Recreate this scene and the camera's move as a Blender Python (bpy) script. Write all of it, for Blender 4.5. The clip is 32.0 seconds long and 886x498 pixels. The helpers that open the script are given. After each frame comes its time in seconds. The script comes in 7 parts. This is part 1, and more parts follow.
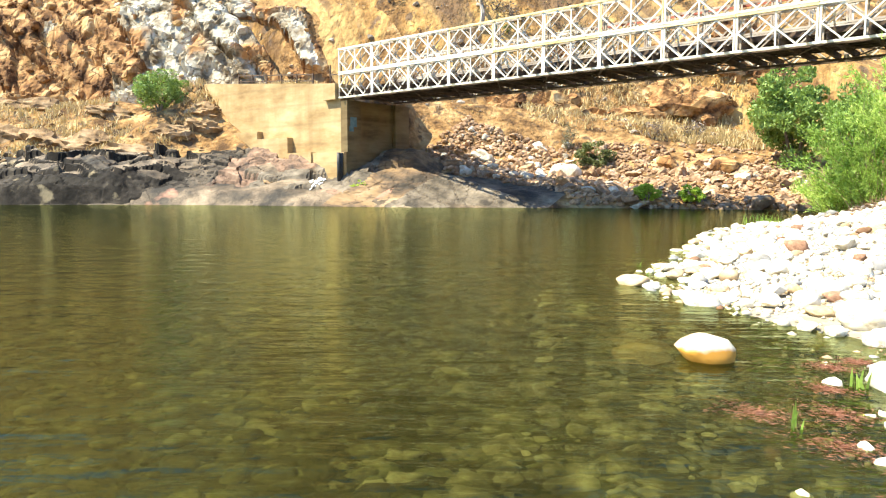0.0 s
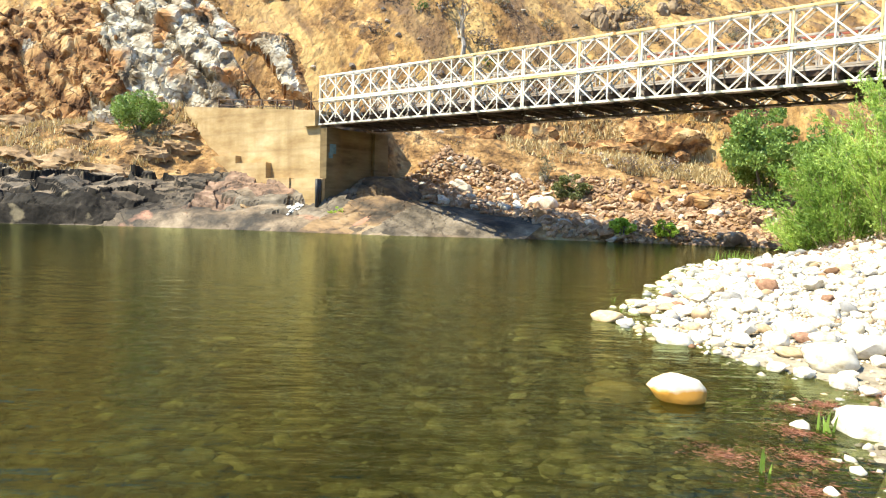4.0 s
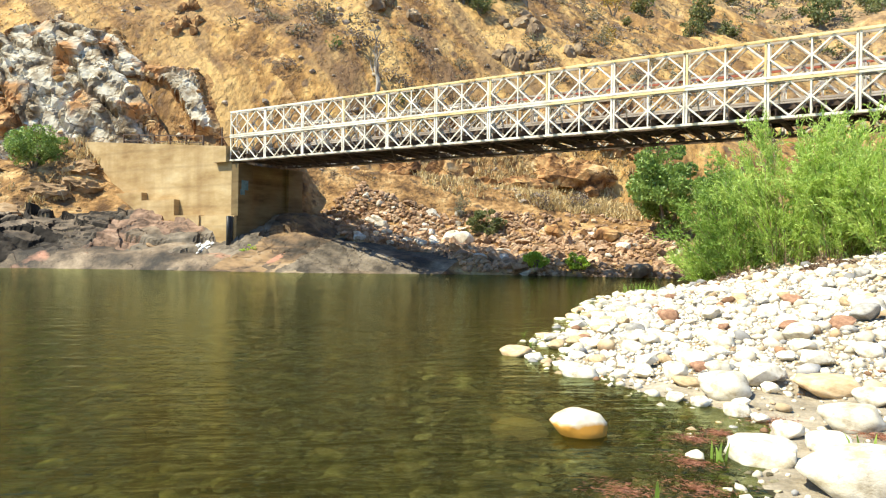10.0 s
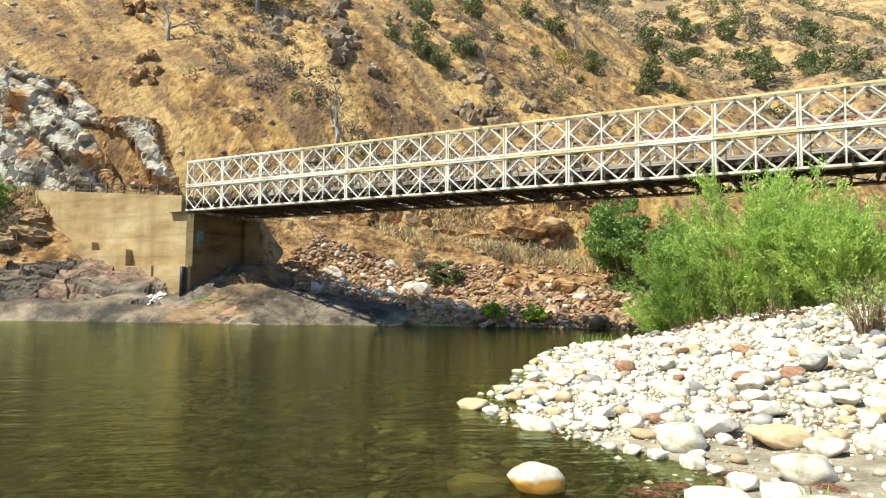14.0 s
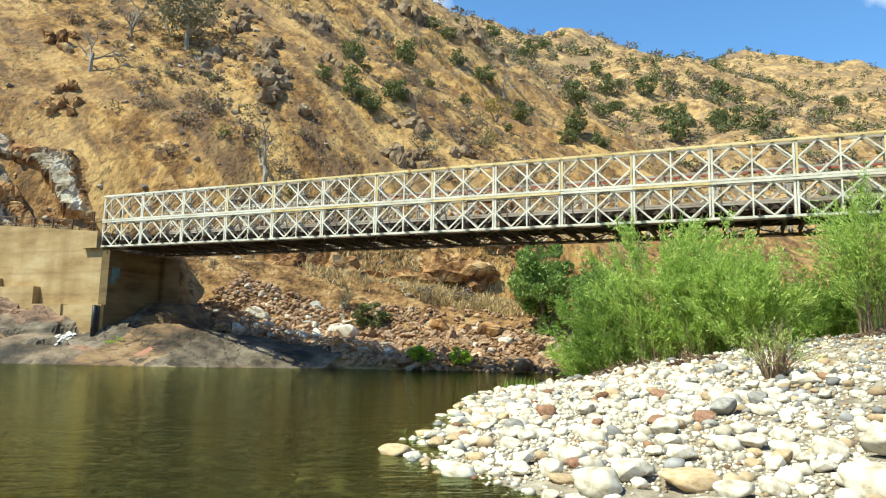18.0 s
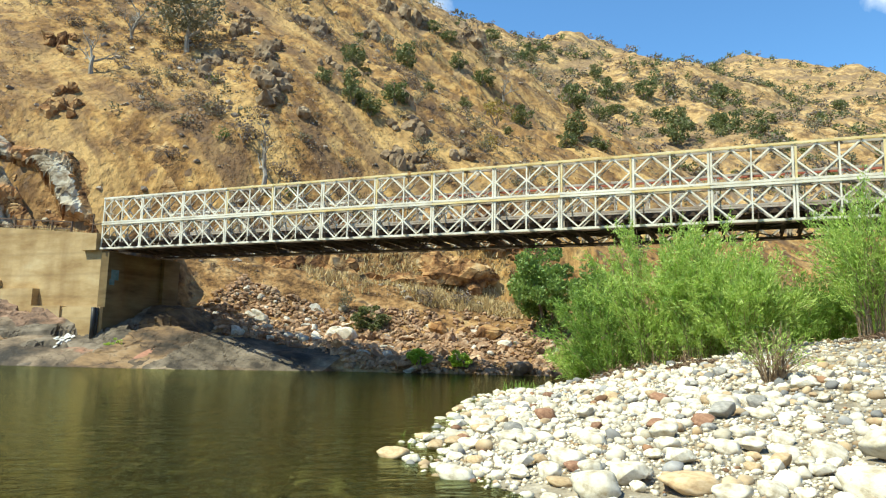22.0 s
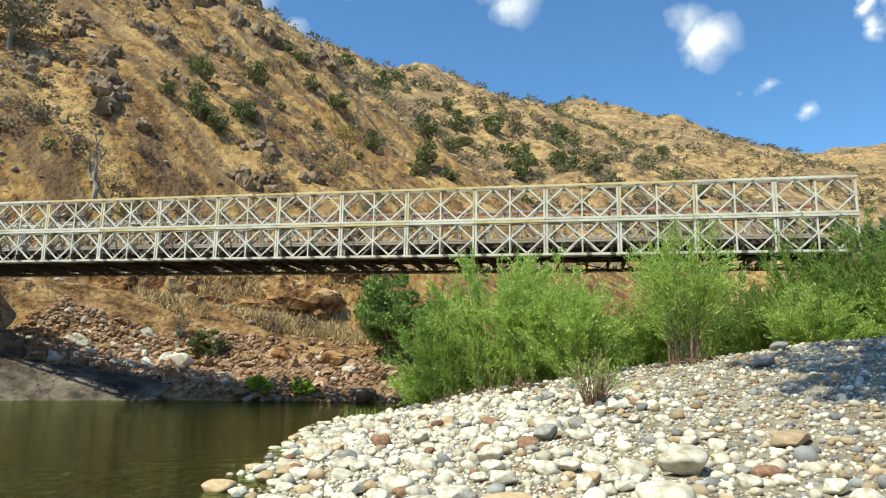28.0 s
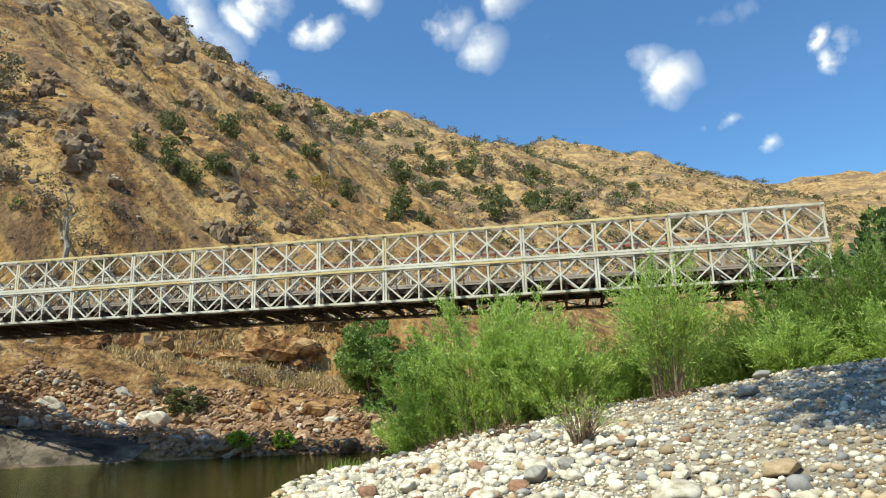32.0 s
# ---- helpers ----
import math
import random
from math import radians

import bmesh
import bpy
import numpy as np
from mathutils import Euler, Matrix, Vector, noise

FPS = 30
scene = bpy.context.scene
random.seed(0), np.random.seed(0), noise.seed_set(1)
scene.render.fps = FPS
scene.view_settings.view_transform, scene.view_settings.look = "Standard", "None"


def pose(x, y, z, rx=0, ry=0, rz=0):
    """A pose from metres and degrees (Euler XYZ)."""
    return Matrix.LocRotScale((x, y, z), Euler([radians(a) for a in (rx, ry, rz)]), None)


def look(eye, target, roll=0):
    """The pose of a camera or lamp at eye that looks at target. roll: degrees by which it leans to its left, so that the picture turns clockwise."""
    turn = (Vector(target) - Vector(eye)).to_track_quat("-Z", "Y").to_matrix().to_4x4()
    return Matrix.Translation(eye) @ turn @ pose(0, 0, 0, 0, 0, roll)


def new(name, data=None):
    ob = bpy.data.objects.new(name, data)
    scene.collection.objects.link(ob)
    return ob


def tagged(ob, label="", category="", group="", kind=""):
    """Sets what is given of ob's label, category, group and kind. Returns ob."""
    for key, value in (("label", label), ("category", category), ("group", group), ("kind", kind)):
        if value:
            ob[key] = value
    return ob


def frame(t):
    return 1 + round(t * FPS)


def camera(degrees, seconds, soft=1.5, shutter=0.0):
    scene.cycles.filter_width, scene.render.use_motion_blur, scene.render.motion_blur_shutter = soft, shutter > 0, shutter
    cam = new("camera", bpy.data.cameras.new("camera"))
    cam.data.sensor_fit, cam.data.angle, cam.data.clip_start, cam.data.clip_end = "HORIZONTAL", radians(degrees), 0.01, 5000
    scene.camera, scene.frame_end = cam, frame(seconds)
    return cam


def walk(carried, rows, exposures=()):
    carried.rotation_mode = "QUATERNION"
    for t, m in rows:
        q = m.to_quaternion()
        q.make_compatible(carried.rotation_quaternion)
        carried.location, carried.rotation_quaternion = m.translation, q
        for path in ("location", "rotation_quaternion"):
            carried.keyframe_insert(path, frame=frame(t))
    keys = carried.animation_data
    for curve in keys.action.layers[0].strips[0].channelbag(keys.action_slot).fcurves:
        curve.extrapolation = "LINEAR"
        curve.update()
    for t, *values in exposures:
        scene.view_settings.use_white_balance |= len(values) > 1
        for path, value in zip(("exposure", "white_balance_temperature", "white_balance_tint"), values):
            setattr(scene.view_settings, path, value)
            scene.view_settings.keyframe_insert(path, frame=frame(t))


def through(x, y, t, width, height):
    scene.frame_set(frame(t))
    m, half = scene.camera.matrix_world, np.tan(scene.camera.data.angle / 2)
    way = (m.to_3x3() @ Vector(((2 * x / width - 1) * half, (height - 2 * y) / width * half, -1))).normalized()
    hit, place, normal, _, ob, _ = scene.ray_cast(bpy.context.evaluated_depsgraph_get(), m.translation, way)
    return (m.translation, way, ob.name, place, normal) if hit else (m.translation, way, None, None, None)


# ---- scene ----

# A handheld pan from the edge of a river: a two-storey panel bridge on concrete
# abutments, a dry hillside behind it, a cobble beach with willows in front.
# World: x runs along the bridge from its far abutment, y across it, z = 0 is the water.
import functools

# ---------------------------------------------------------------- camera
cam = camera(64.66, 32.0, soft=1.2)
PATH = [
    (0.0, 34.553, -29.542, 1.597, 84.31, -0.07, 41.15),
    (0.5, 34.582, -29.542, 1.601, 84.59, -0.12, 41.08),
    (1.0, 34.619, -29.539, 1.621, 85.00, -0.46, 40.60),
    (1.5, 34.589, -29.546, 1.633, 85.52, -0.69, 40.23),
    (2.0, 34.579, -29.549, 1.643, 85.78, -1.02, 40.05),
    (2.5, 34.572, -29.552, 1.648, 86.05, -1.32, 39.87),
    (3.0, 34.581, -29.554, 1.661, 86.37, -1.47, 39.71),
    (3.5, 34.572, -29.564, 1.666, 86.58, -1.51, 39.52),
    (5.5, 34.566, -29.573, 1.680, 86.51, -1.78, 38.73),
    (6.0, 34.570, -29.548, 1.678, 86.65, -1.86, 38.46),
    (6.5, 34.573, -29.489, 1.674, 86.47, -1.62, 38.14),
    (7.0, 34.567, -29.472, 1.674, 86.53, -1.38, 37.75),
    (7.5, 34.555, -29.474, 1.679, 86.76, -1.41, 37.47),
    (8.0, 34.558, -29.458, 1.687, 87.48, -1.45, 37.13),
    (8.5, 34.600, -29.443, 1.682, 88.03, -1.21, 36.45),
    (9.0, 34.629, -29.431, 1.694, 88.43, -0.79, 34.90),
    (9.5, 34.655, -29.417, 1.692, 89.14, -0.71, 33.82),
    (10.0, 34.654, -29.388, 1.697, 89.63, -0.81, 32.72),
    (10.5, 34.658, -29.378, 1.696, 89.96, -0.88, 32.26),
    (11.0, 34.650, -29.370, 1.698, 90.47, -1.03, 31.54),
    (11.5, 34.645, -29.364, 1.701, 91.30, -1.05, 30.99),
    (12.0, 34.640, -29.364, 1.704, 92.09, -1.10, 30.60),
    (12.5, 34.638, -29.365, 1.700, 92.59, -1.07, 30.69),
    (13.0, 34.650, -29.370, 1.708, 93.01, -0.91, 30.37),
    (13.5, 34.658, -29.367, 1.710, 93.42, -0.85, 29.96),
    (14.0, 34.663, -29.359, 1.706, 93.85, -0.83, 29.35),
    (14.5, 34.674, -29.355, 1.713, 94.26, -0.87, 28.65),
    (16.5, 34.722, -29.355, 1.735, 96.29, -1.12, 25.31),
    (17.0, 34.722, -29.357, 1.734, 96.75, -1.16, 24.64),
    (17.5, 34.736, -29.357, 1.726, 97.19, -1.20, 24.09),
    (18.0, 34.729, -29.356, 1.725, 97.40, -1.28, 23.43),
    (18.5, 34.729, -29.349, 1.728, 97.43, -1.36, 22.98),
    (19.0, 34.729, -29.357, 1.739, 97.39, -1.41, 23.11),
    (19.5, 34.715, -29.342, 1.719, 97.50, -1.51, 23.06),
    (20.0, 34.723, -29.341, 1.711, 97.70, -1.44, 22.95),
    (20.5, 34.729, -29.347, 1.715, 97.69, -1.32, 22.81),
    (21.0, 34.731, -29.347, 1.710, 97.74, -1.25, 23.01),
    (21.5, 34.739, -29.363, 1.721, 97.69, -1.32, 23.26),
    (22.0, 34.735, -29.360, 1.723, 97.64, -1.40, 23.37),
    (22.5, 34.739, -29.360, 1.723, 97.58, -1.41, 23.11),
    (23.0, 34.759, -29.360, 1.732, 97.67, -1.36, 22.74),
    (23.5, 34.792, -29.371, 1.727, 97.91, -1.20, 21.96),
    (24.0, 34.825, -29.364, 1.728, 97.93, -0.91, 20.82),
    (24.5, 34.848, -29.361, 1.735, 98.02, -0.72, 19.79),
    (25.0, 34.883, -29.360, 1.735, 98.21, -0.60, 18.96),
    (25.5, 34.896, -29.365, 1.716, 98.42, -0.65, 17.65),
    (26.0, 34.899, -29.372, 1.732, 98.60, -0.90, 16.14),
    (26.5, 34.910, -29.381, 1.742, 98.92, -1.11, 14.50),
    (28.5, 34.968, -29.436, 1.754, 100.26, -1.02, 10.32),
    (29.0, 34.977, -29.443, 1.757, 100.56, -0.97, 9.73),
    (29.5, 34.977, -29.458, 1.763, 100.87, -0.85, 9.36),
    (30.0, 34.980, -29.434, 1.768, 101.24, -0.67, 8.91),
    (30.5, 34.987, -29.428, 1.769, 101.57, -0.20, 9.10),
    (31.0, 34.985, -29.434, 1.771, 102.10, 0.47, 9.17),
    (31.5, 34.976, -29.411, 1.771, 102.58, 1.16, 9.85),
    (32.0, 34.908, -29.381, 1.747, 103.51, 1.70, 9.76),
]
EXPOSURES = [(0.0, 1.58, 7480, 6), (1.5, 1.46, 7480, 6), (3.0, 1.33, 7480, 6), (3.5, 1.32, 7480, 6), (6.0, 1.24, 7480, 6), (9.0, 1.1, 7480, 6), (12.0, 0.86, 7380, 5), (14.0, 0.78, 7280, 3),
             (17.0, 0.6, 7130, -1), (22.0, 0.58, 7080, -2), (25.0, 0.42, 7030, -1), (28.0, 0.25, 7030, 0), (32.0, 0.22, 7080, 1)]
walk(cam, [(t, pose(x, y, z, rx, ry, rz)) for t, x, y, z, rx, ry, rz in PATH], EXPOSURES)

# ---------------------------------------------------------------- sky and sun
SUN_TO = Vector((-0.44, -0.55, 1.05)).normalized()
SUN_EL = math.asin(SUN_TO.z)
SUN_ROT = math.atan2(SUN_TO.x, SUN_TO.y)


def bearing(az, el):
    """Unit vector at az degrees from +y towards +x, el degrees up."""
    a, e = radians(az), radians(el)
    return Vector((math.sin(a) * math.cos(e), math.cos(a) * math.cos(e), math.sin(e)))


def make_world():
    world = bpy.data.worlds.new("sky")
    scene.world = world
    world.use_nodes = True
    nt = world.node_tree
    nodes, links = nt.nodes, nt.links
    nodes.clear()
    out = nodes.new("ShaderNodeOutputWorld")
    back = nodes.new("ShaderNodeBackground")
    back.inputs["Strength"].default_value = 0.09
    sky = nodes.new("ShaderNodeTexSky")
    sky.sky_type = "NISHITA"
    sky.sun_disc = False
    sky.sun_elevation = SUN_EL
    sky.sun_rotation = SUN_ROT
    sky.altitude = 200
    sky.air_density, sky.dust_density, sky.ozone_density = 1.0, 0.0, 2.0
    # small fair-weather clouds: soft noise puffs round a few bearings
    coord = nodes.new("ShaderNodeTexCoord")
    wob = nodes.new("ShaderNodeTexNoise")
    wob.inputs["Scale"].default_value = 9.0
    wob.inputs["Detail"].default_value = 9.0
    wob.inputs["Roughness"].default_value = 0.52
    links.new(coord.outputs["Generated"], wob.inputs["Vector"])
    warp = nodes.new("ShaderNodeVectorMath")
    warp.operation = "MULTIPLY_ADD"
    warp.inputs[1].default_value = (0.16, 0.16, 0.10)
    links.new(wob.outputs["Color"], warp.inputs[0])
    links.new(coord.outputs["Generated"], warp.inputs[2])
    total = None
    for az, el, size in CLOUDS:
        d = bearing(az, el)
        dist = nodes.new("ShaderNodeVectorMath")
        dist.operation = "DISTANCE"
        dist.inputs[1].default_value = d + Vector((0.08, 0.08, 0.05))
        links.new(warp.outputs["Vector"], dist.inputs[0])
        near = nodes.new("ShaderNodeMapRange")
        near.inputs["From Min"].default_value = 0.0
        near.inputs["From Max"].default_value = size
        near.inputs["To Min"].default_value = 1.0
        near.inputs["To Max"].default_value = 0.0
        links.new(dist.outputs["Value"], near.inputs["Value"])
        if total is None:
            total = near.outputs["Result"]
        else:
            mx = nodes.new("ShaderNodeMath")
            mx.operation = "MAXIMUM"
            links.new(total, mx.inputs[0])
            links.new(near.outputs["Result"], mx.inputs[1])
            total = mx.outputs[0]
    mul = nodes.new("ShaderNodeMath")
    mul.operation = "MULTIPLY_ADD"
    links.new(total, mul.inputs[0])
    mul.inputs[1].default_value = 0.50
    links.new(wob.outputs["Fac"], mul.inputs[2])
    ramp = nodes.new("ShaderNodeValToRGB")
    ramp.color_ramp.elements[0].position = 0.66
    ramp.color_ramp.elements[0].color = (0, 0, 0, 1)
    ramp.color_ramp.elements[1].position = 0.98
    ramp.color_ramp.elements[1].color = (0.85, 0.85, 0.85, 1)
    mid = ramp.color_ramp.elements.new(0.81)
    mid.color = (0.24, 0.24, 0.24, 1)
    links.new(mul.outputs[0], ramp.inputs["Fac"])
    mix = nodes.new("ShaderNodeMixRGB")
    links.new(ramp.outputs["Color"], mix.inputs["Fac"])
    deep = nodes.new("ShaderNodeMixRGB")
    deep.blend_type = "MULTIPLY"
    deep.inputs["Fac"].default_value = 1.0
    deep.inputs["Color2"].default_value = (0.94, 1.44, 1.92, 1)
    links.new(sky.outputs["Color"], deep.inputs["Color1"])
    links.new(deep.outputs["Color"], mix.inputs["Color1"])
    mix.inputs["Color2"].default_value = (12.5, 12.8, 13.4, 1)
    links.new(mix.outputs["Color"], back.inputs["Color"])
    links.new(back.outputs["Background"], out.inputs["Surface"])


CLOUDS = [(-5.0, 30.0, 0.06), (-8.0, 31.8, 0.055), (8.8, 26.6, 0.062), (11.0, 24.9, 0.058), (16.8, 19.2, 0.032), (-19.1, 30.5, 0.036), (-16.4, 32.6, 0.05), (-31.1, 30.8, 0.07),
          (-28.5, 29.0, 0.055), (-25.8, 30.8, 0.035), (-23.4, 32.2, 0.05), (22.9, 25.6, 0.018), (14.3, 21.0, 0.03), (-2.5, 34.5, 0.07), (-24.0, 26.3, 0.03), (24.3, 24.0, 0.025)]
make_world()
sun = new("sun", bpy.data.lights.new("sun", "SUN"))
sun.data.energy = 5.0
sun.data.angle = radians(0.53)
sun.data.color = (0.97, 0.955, 0.85)
sun.matrix_world = look(SUN_TO * 100, (0, 0, 0))


# ---------------------------------------------------------------- materials
def material(name, stops, scale=3.0, detail=8.0, rough=0.85, bump=0.3, bump_scale=20.0, metal=0.0, fine=None,
             island=0.0, obj=0.0, stretch=(1, 1, 1), spots=None, bump_dist=0.05):
    """Noise-coloured material. stops: (position, rgb) along the main noise; fine: (scale, amount) of a second,
    smaller value noise; island / obj: brightness spread by mesh island / object; spots: (scale, rgb, threshold)."""
    m = bpy.data.materials.new(name)
    m.use_nodes = True
    nt = m.node_tree
    nodes, links = nt.nodes, nt.links
    bsdf = nodes["Principled BSDF"]
    bsdf.inputs["Roughness"].default_value = rough
    bsdf.inputs["Metallic"].default_value = metal
    bsdf.inputs["Specular IOR Level"].default_value = 0.2 if rough > 0.8 else 0.35
    co = nodes.new("ShaderNodeNewGeometry") if not obj else nodes.new("ShaderNodeTexCoord")
    vec = co.outputs["Position"] if not obj else co.outputs["Object"]
    mp = nodes.new("ShaderNodeMapping")
    mp.inputs["Scale"].default_value = stretch
    links.new(vec, mp.inputs["Vector"])
    nz = nodes.new("ShaderNodeTexNoise")
    nz.inputs["Scale"].default_value = scale
    nz.inputs["Detail"].default_value = detail
    nz.inputs["Roughness"].default_value = 0.62
    links.new(mp.outputs["Vector"], nz.inputs["Vector"])
    ramp = nodes.new("ShaderNodeValToRGB")
    el = ramp.color_ramp.elements
    while len(el) < len(stops):
        el.new(0.5)
    for e, (p, c) in zip(el, stops):
        e.position, e.color = p, (*c, 1)
    links.new(nz.outputs["Fac"], ramp.inputs["Fac"])
    col = ramp.outputs["Color"]
    if spots:
        s, c, th = spots
        sn = nodes.new("ShaderNodeTexNoise")
        sn.inputs["Scale"].default_value = s
        sn.inputs["Detail"].default_value = 6.0
        links.new(mp.outputs["Vector"], sn.inputs["Vector"])
        mr = nodes.new("ShaderNodeMapRange")
        mr.inputs["From Min"].default_value, mr.inputs["From Max"].default_value = th, th + 0.08
        links.new(sn.outputs["Fac"], mr.inputs["Value"])
        mx = nodes.new("ShaderNodeMixRGB")
        links.new(mr.outputs["Result"], mx.inputs["Fac"])
        links.new(col, mx.inputs["Color1"])
        mx.inputs["Color2"].default_value = (*c, 1)
        col = mx.outputs["Color"]

    def value(col, src, lo, hi):
        mr = nodes.new("ShaderNodeMapRange")
        mr.inputs["To Min"].default_value, mr.inputs["To Max"].default_value = lo, hi
        links.new(src, mr.inputs["Value"])
        hs = nodes.new("ShaderNodeHueSaturation")
        links.new(mr.outputs["Result"], hs.inputs["Value"])
        links.new(col, hs.inputs["Color"])
        return hs.outputs["Color"]

    if fine:
        fn = nodes.new("ShaderNodeTexNoise")
        fn.inputs["Scale"].default_value = fine[0]
        fn.inputs["Detail"].default_value = 4.0
        links.new(mp.outputs["Vector"], fn.inputs["Vector"])
        col = value(col, fn.outputs["Fac"], 1 - fine[1], 1 + fine[1])
    if island:
        gi = nodes.new("ShaderNodeNewGeometry")
        col = value(col, gi.outputs["Random Per Island"], 1 - island, 1 + island)
    if obj:
        oi = nodes.new("ShaderNodeObjectInfo")
        col = value(col, oi.outputs["Random"], 1 - obj, 1 + obj)
    links.new(col, bsdf.inputs["Base Color"])
    if bump:
        bn = nodes.new("ShaderNodeTexNoise")
        bn.inputs["Scale"].default_value = bump_scale
        bn.inputs["Detail"].default_value = 8.0
        links.new(mp.outputs["Vector"], bn.inputs["Vector"])
        bp = nodes.new("ShaderNodeBump")
        bp.inputs["Strength"].default_value = bump
        bp.inputs["Distance"].default_value = bump_dist
        links.new(bn.outputs["Fac"], bp.inputs["Height"])
        links.new(bp.outputs["Normal"], bsdf.inputs["Normal"])
    return m


def leaf_material(name, dark, light, through=0.35, rough=0.55):
    """Leaves: colour varies leaf by leaf; some light passes through."""
    m = bpy.data.materials.new(name)
    m.use_nodes = True
    nodes, links = m.node_tree.nodes, m.node_tree.links
    bsdf = nodes["Principled BSDF"]
    bsdf.inputs["Roughness"].default_value = rough
    geo = nodes.new("ShaderNodeNewGeometry")
    ramp = nodes.new("ShaderNodeValToRGB")
    ramp.color_ramp.elements[0].color = (*dark, 1)
    ramp.color_ramp.elements[1].color = (*light, 1)
    links.new(geo.outputs["Random Per Island"], ramp.inputs["Fac"])
    links.new(ramp.outputs["Color"], bsdf.inputs["Base Color"])
    tr = nodes.new("ShaderNodeBsdfTranslucent")
    links.new(ramp.outputs["Color"], tr.inputs["Color"])
    mix = nodes.new("ShaderNodeMixShader")
    mix.inputs["Fac"].default_value = through
    links.new(bsdf.outputs["BSDF"], mix.inputs[1])
    links.new(tr.outputs["BSDF"], mix.inputs[2])
    links.new(mix.outputs["Shader"], nodes["Material Output"].inputs["Surface"])
    return m


def water_material():
    m = bpy.data.materials.new("river_water")
    m.use_nodes = True
    nodes, links = m.node_tree.nodes, m.node_tree.links
    nodes.remove(nodes["Principled BSDF"])
    geo = nodes.new("ShaderNodeNewGeometry")
    heights = []
    for stretch, scale, detail in (((0.45, 1.5, 1), 1.7, 3.0), ((0.5, 1.6, 1), 5.5, 3.0)):
        turn = nodes.new("ShaderNodeMapping")
        turn.inputs["Rotation"].default_value = (0, 0, radians(-40))
        links.new(geo.outputs["Position"], turn.inputs["Vector"])
        mp = nodes.new("ShaderNodeMapping")
        mp.inputs["Scale"].default_value = stretch
        links.new(turn.outputs["Vector"], mp.inputs["Vector"])
        nz = nodes.new("ShaderNodeTexNoise")
        nz.inputs["Scale"].default_value = scale
        nz.inputs["Detail"].default_value = detail
        links.new(mp.outputs["Vector"], nz.inputs["Vector"])
        heights.append(nz.outputs["Fac"])
    add = nodes.new("ShaderNodeMath")
    add.operation = "MULTIPLY_ADD"
    links.new(heights[1], add.inputs[0])
    add.inputs[1].default_value = 0.42
    links.new(heights[0], add.inputs[2])
    bump = nodes.new("ShaderNodeBump")
    bump.inputs["Strength"].default_value = 1.0
    bump.inputs["Distance"].default_value = 0.03
    links.new(add.outputs[0], bump.inputs["Height"])
    gloss = nodes.new("ShaderNodeBsdfGlossy")
    gloss.inputs["Roughness"].default_value = 0.03
    gloss.inputs["Color"].default_value = (0.62, 0.72, 0.46, 1)
    clear = nodes.new("ShaderNodeBsdfTransparent")
    clear.inputs["Color"].default_value = (0.62, 0.65, 0.42, 1)
    bent = nodes.new("ShaderNodeBsdfRefraction")
    bent.inputs["Color"].default_value = (0.36, 0.38, 0.225, 1)
    bent.inputs["Roughness"].default_value = 0.03
    bent.inputs["IOR"].default_value = 1.33
    body = nodes.new("ShaderNodeMixShader")
    body.inputs["Fac"].default_value = 0.55
    fres = nodes.new("ShaderNodeFresnel")
    fres.inputs["IOR"].default_value = 1.33
    mix = nodes.new("ShaderNodeMixShader")
    for node in (gloss, fres, bent):
        links.new(bump.outputs["Normal"], node.inputs["Normal"])
    links.new(clear.outputs["BSDF"], body.inputs[1])
    links.new(bent.outputs["BSDF"], body.inputs[2])
    silt = nodes.new("ShaderNodeBsdfDiffuse")
    silt.inputs["Color"].default_value = (0.17, 0.215, 0.08, 1)
    murky = nodes.new("ShaderNodeMixShader")
    murky.inputs["Fac"].default_value = 0.015
    links.new(body.outputs["Shader"], murky.inputs[1])
    links.new(silt.outputs["BSDF"], murky.inputs[2])
    links.new(fres.outputs["Fac"], mix.inputs["Fac"])
    links.new(murky.outputs["Shader"], mix.inputs[1])
    links.new(gloss.outputs["BSDF"], mix.inputs[2])
    links.new(mix.outputs["Shader"], nodes["Material Output"].inputs["Surface"])
    return m


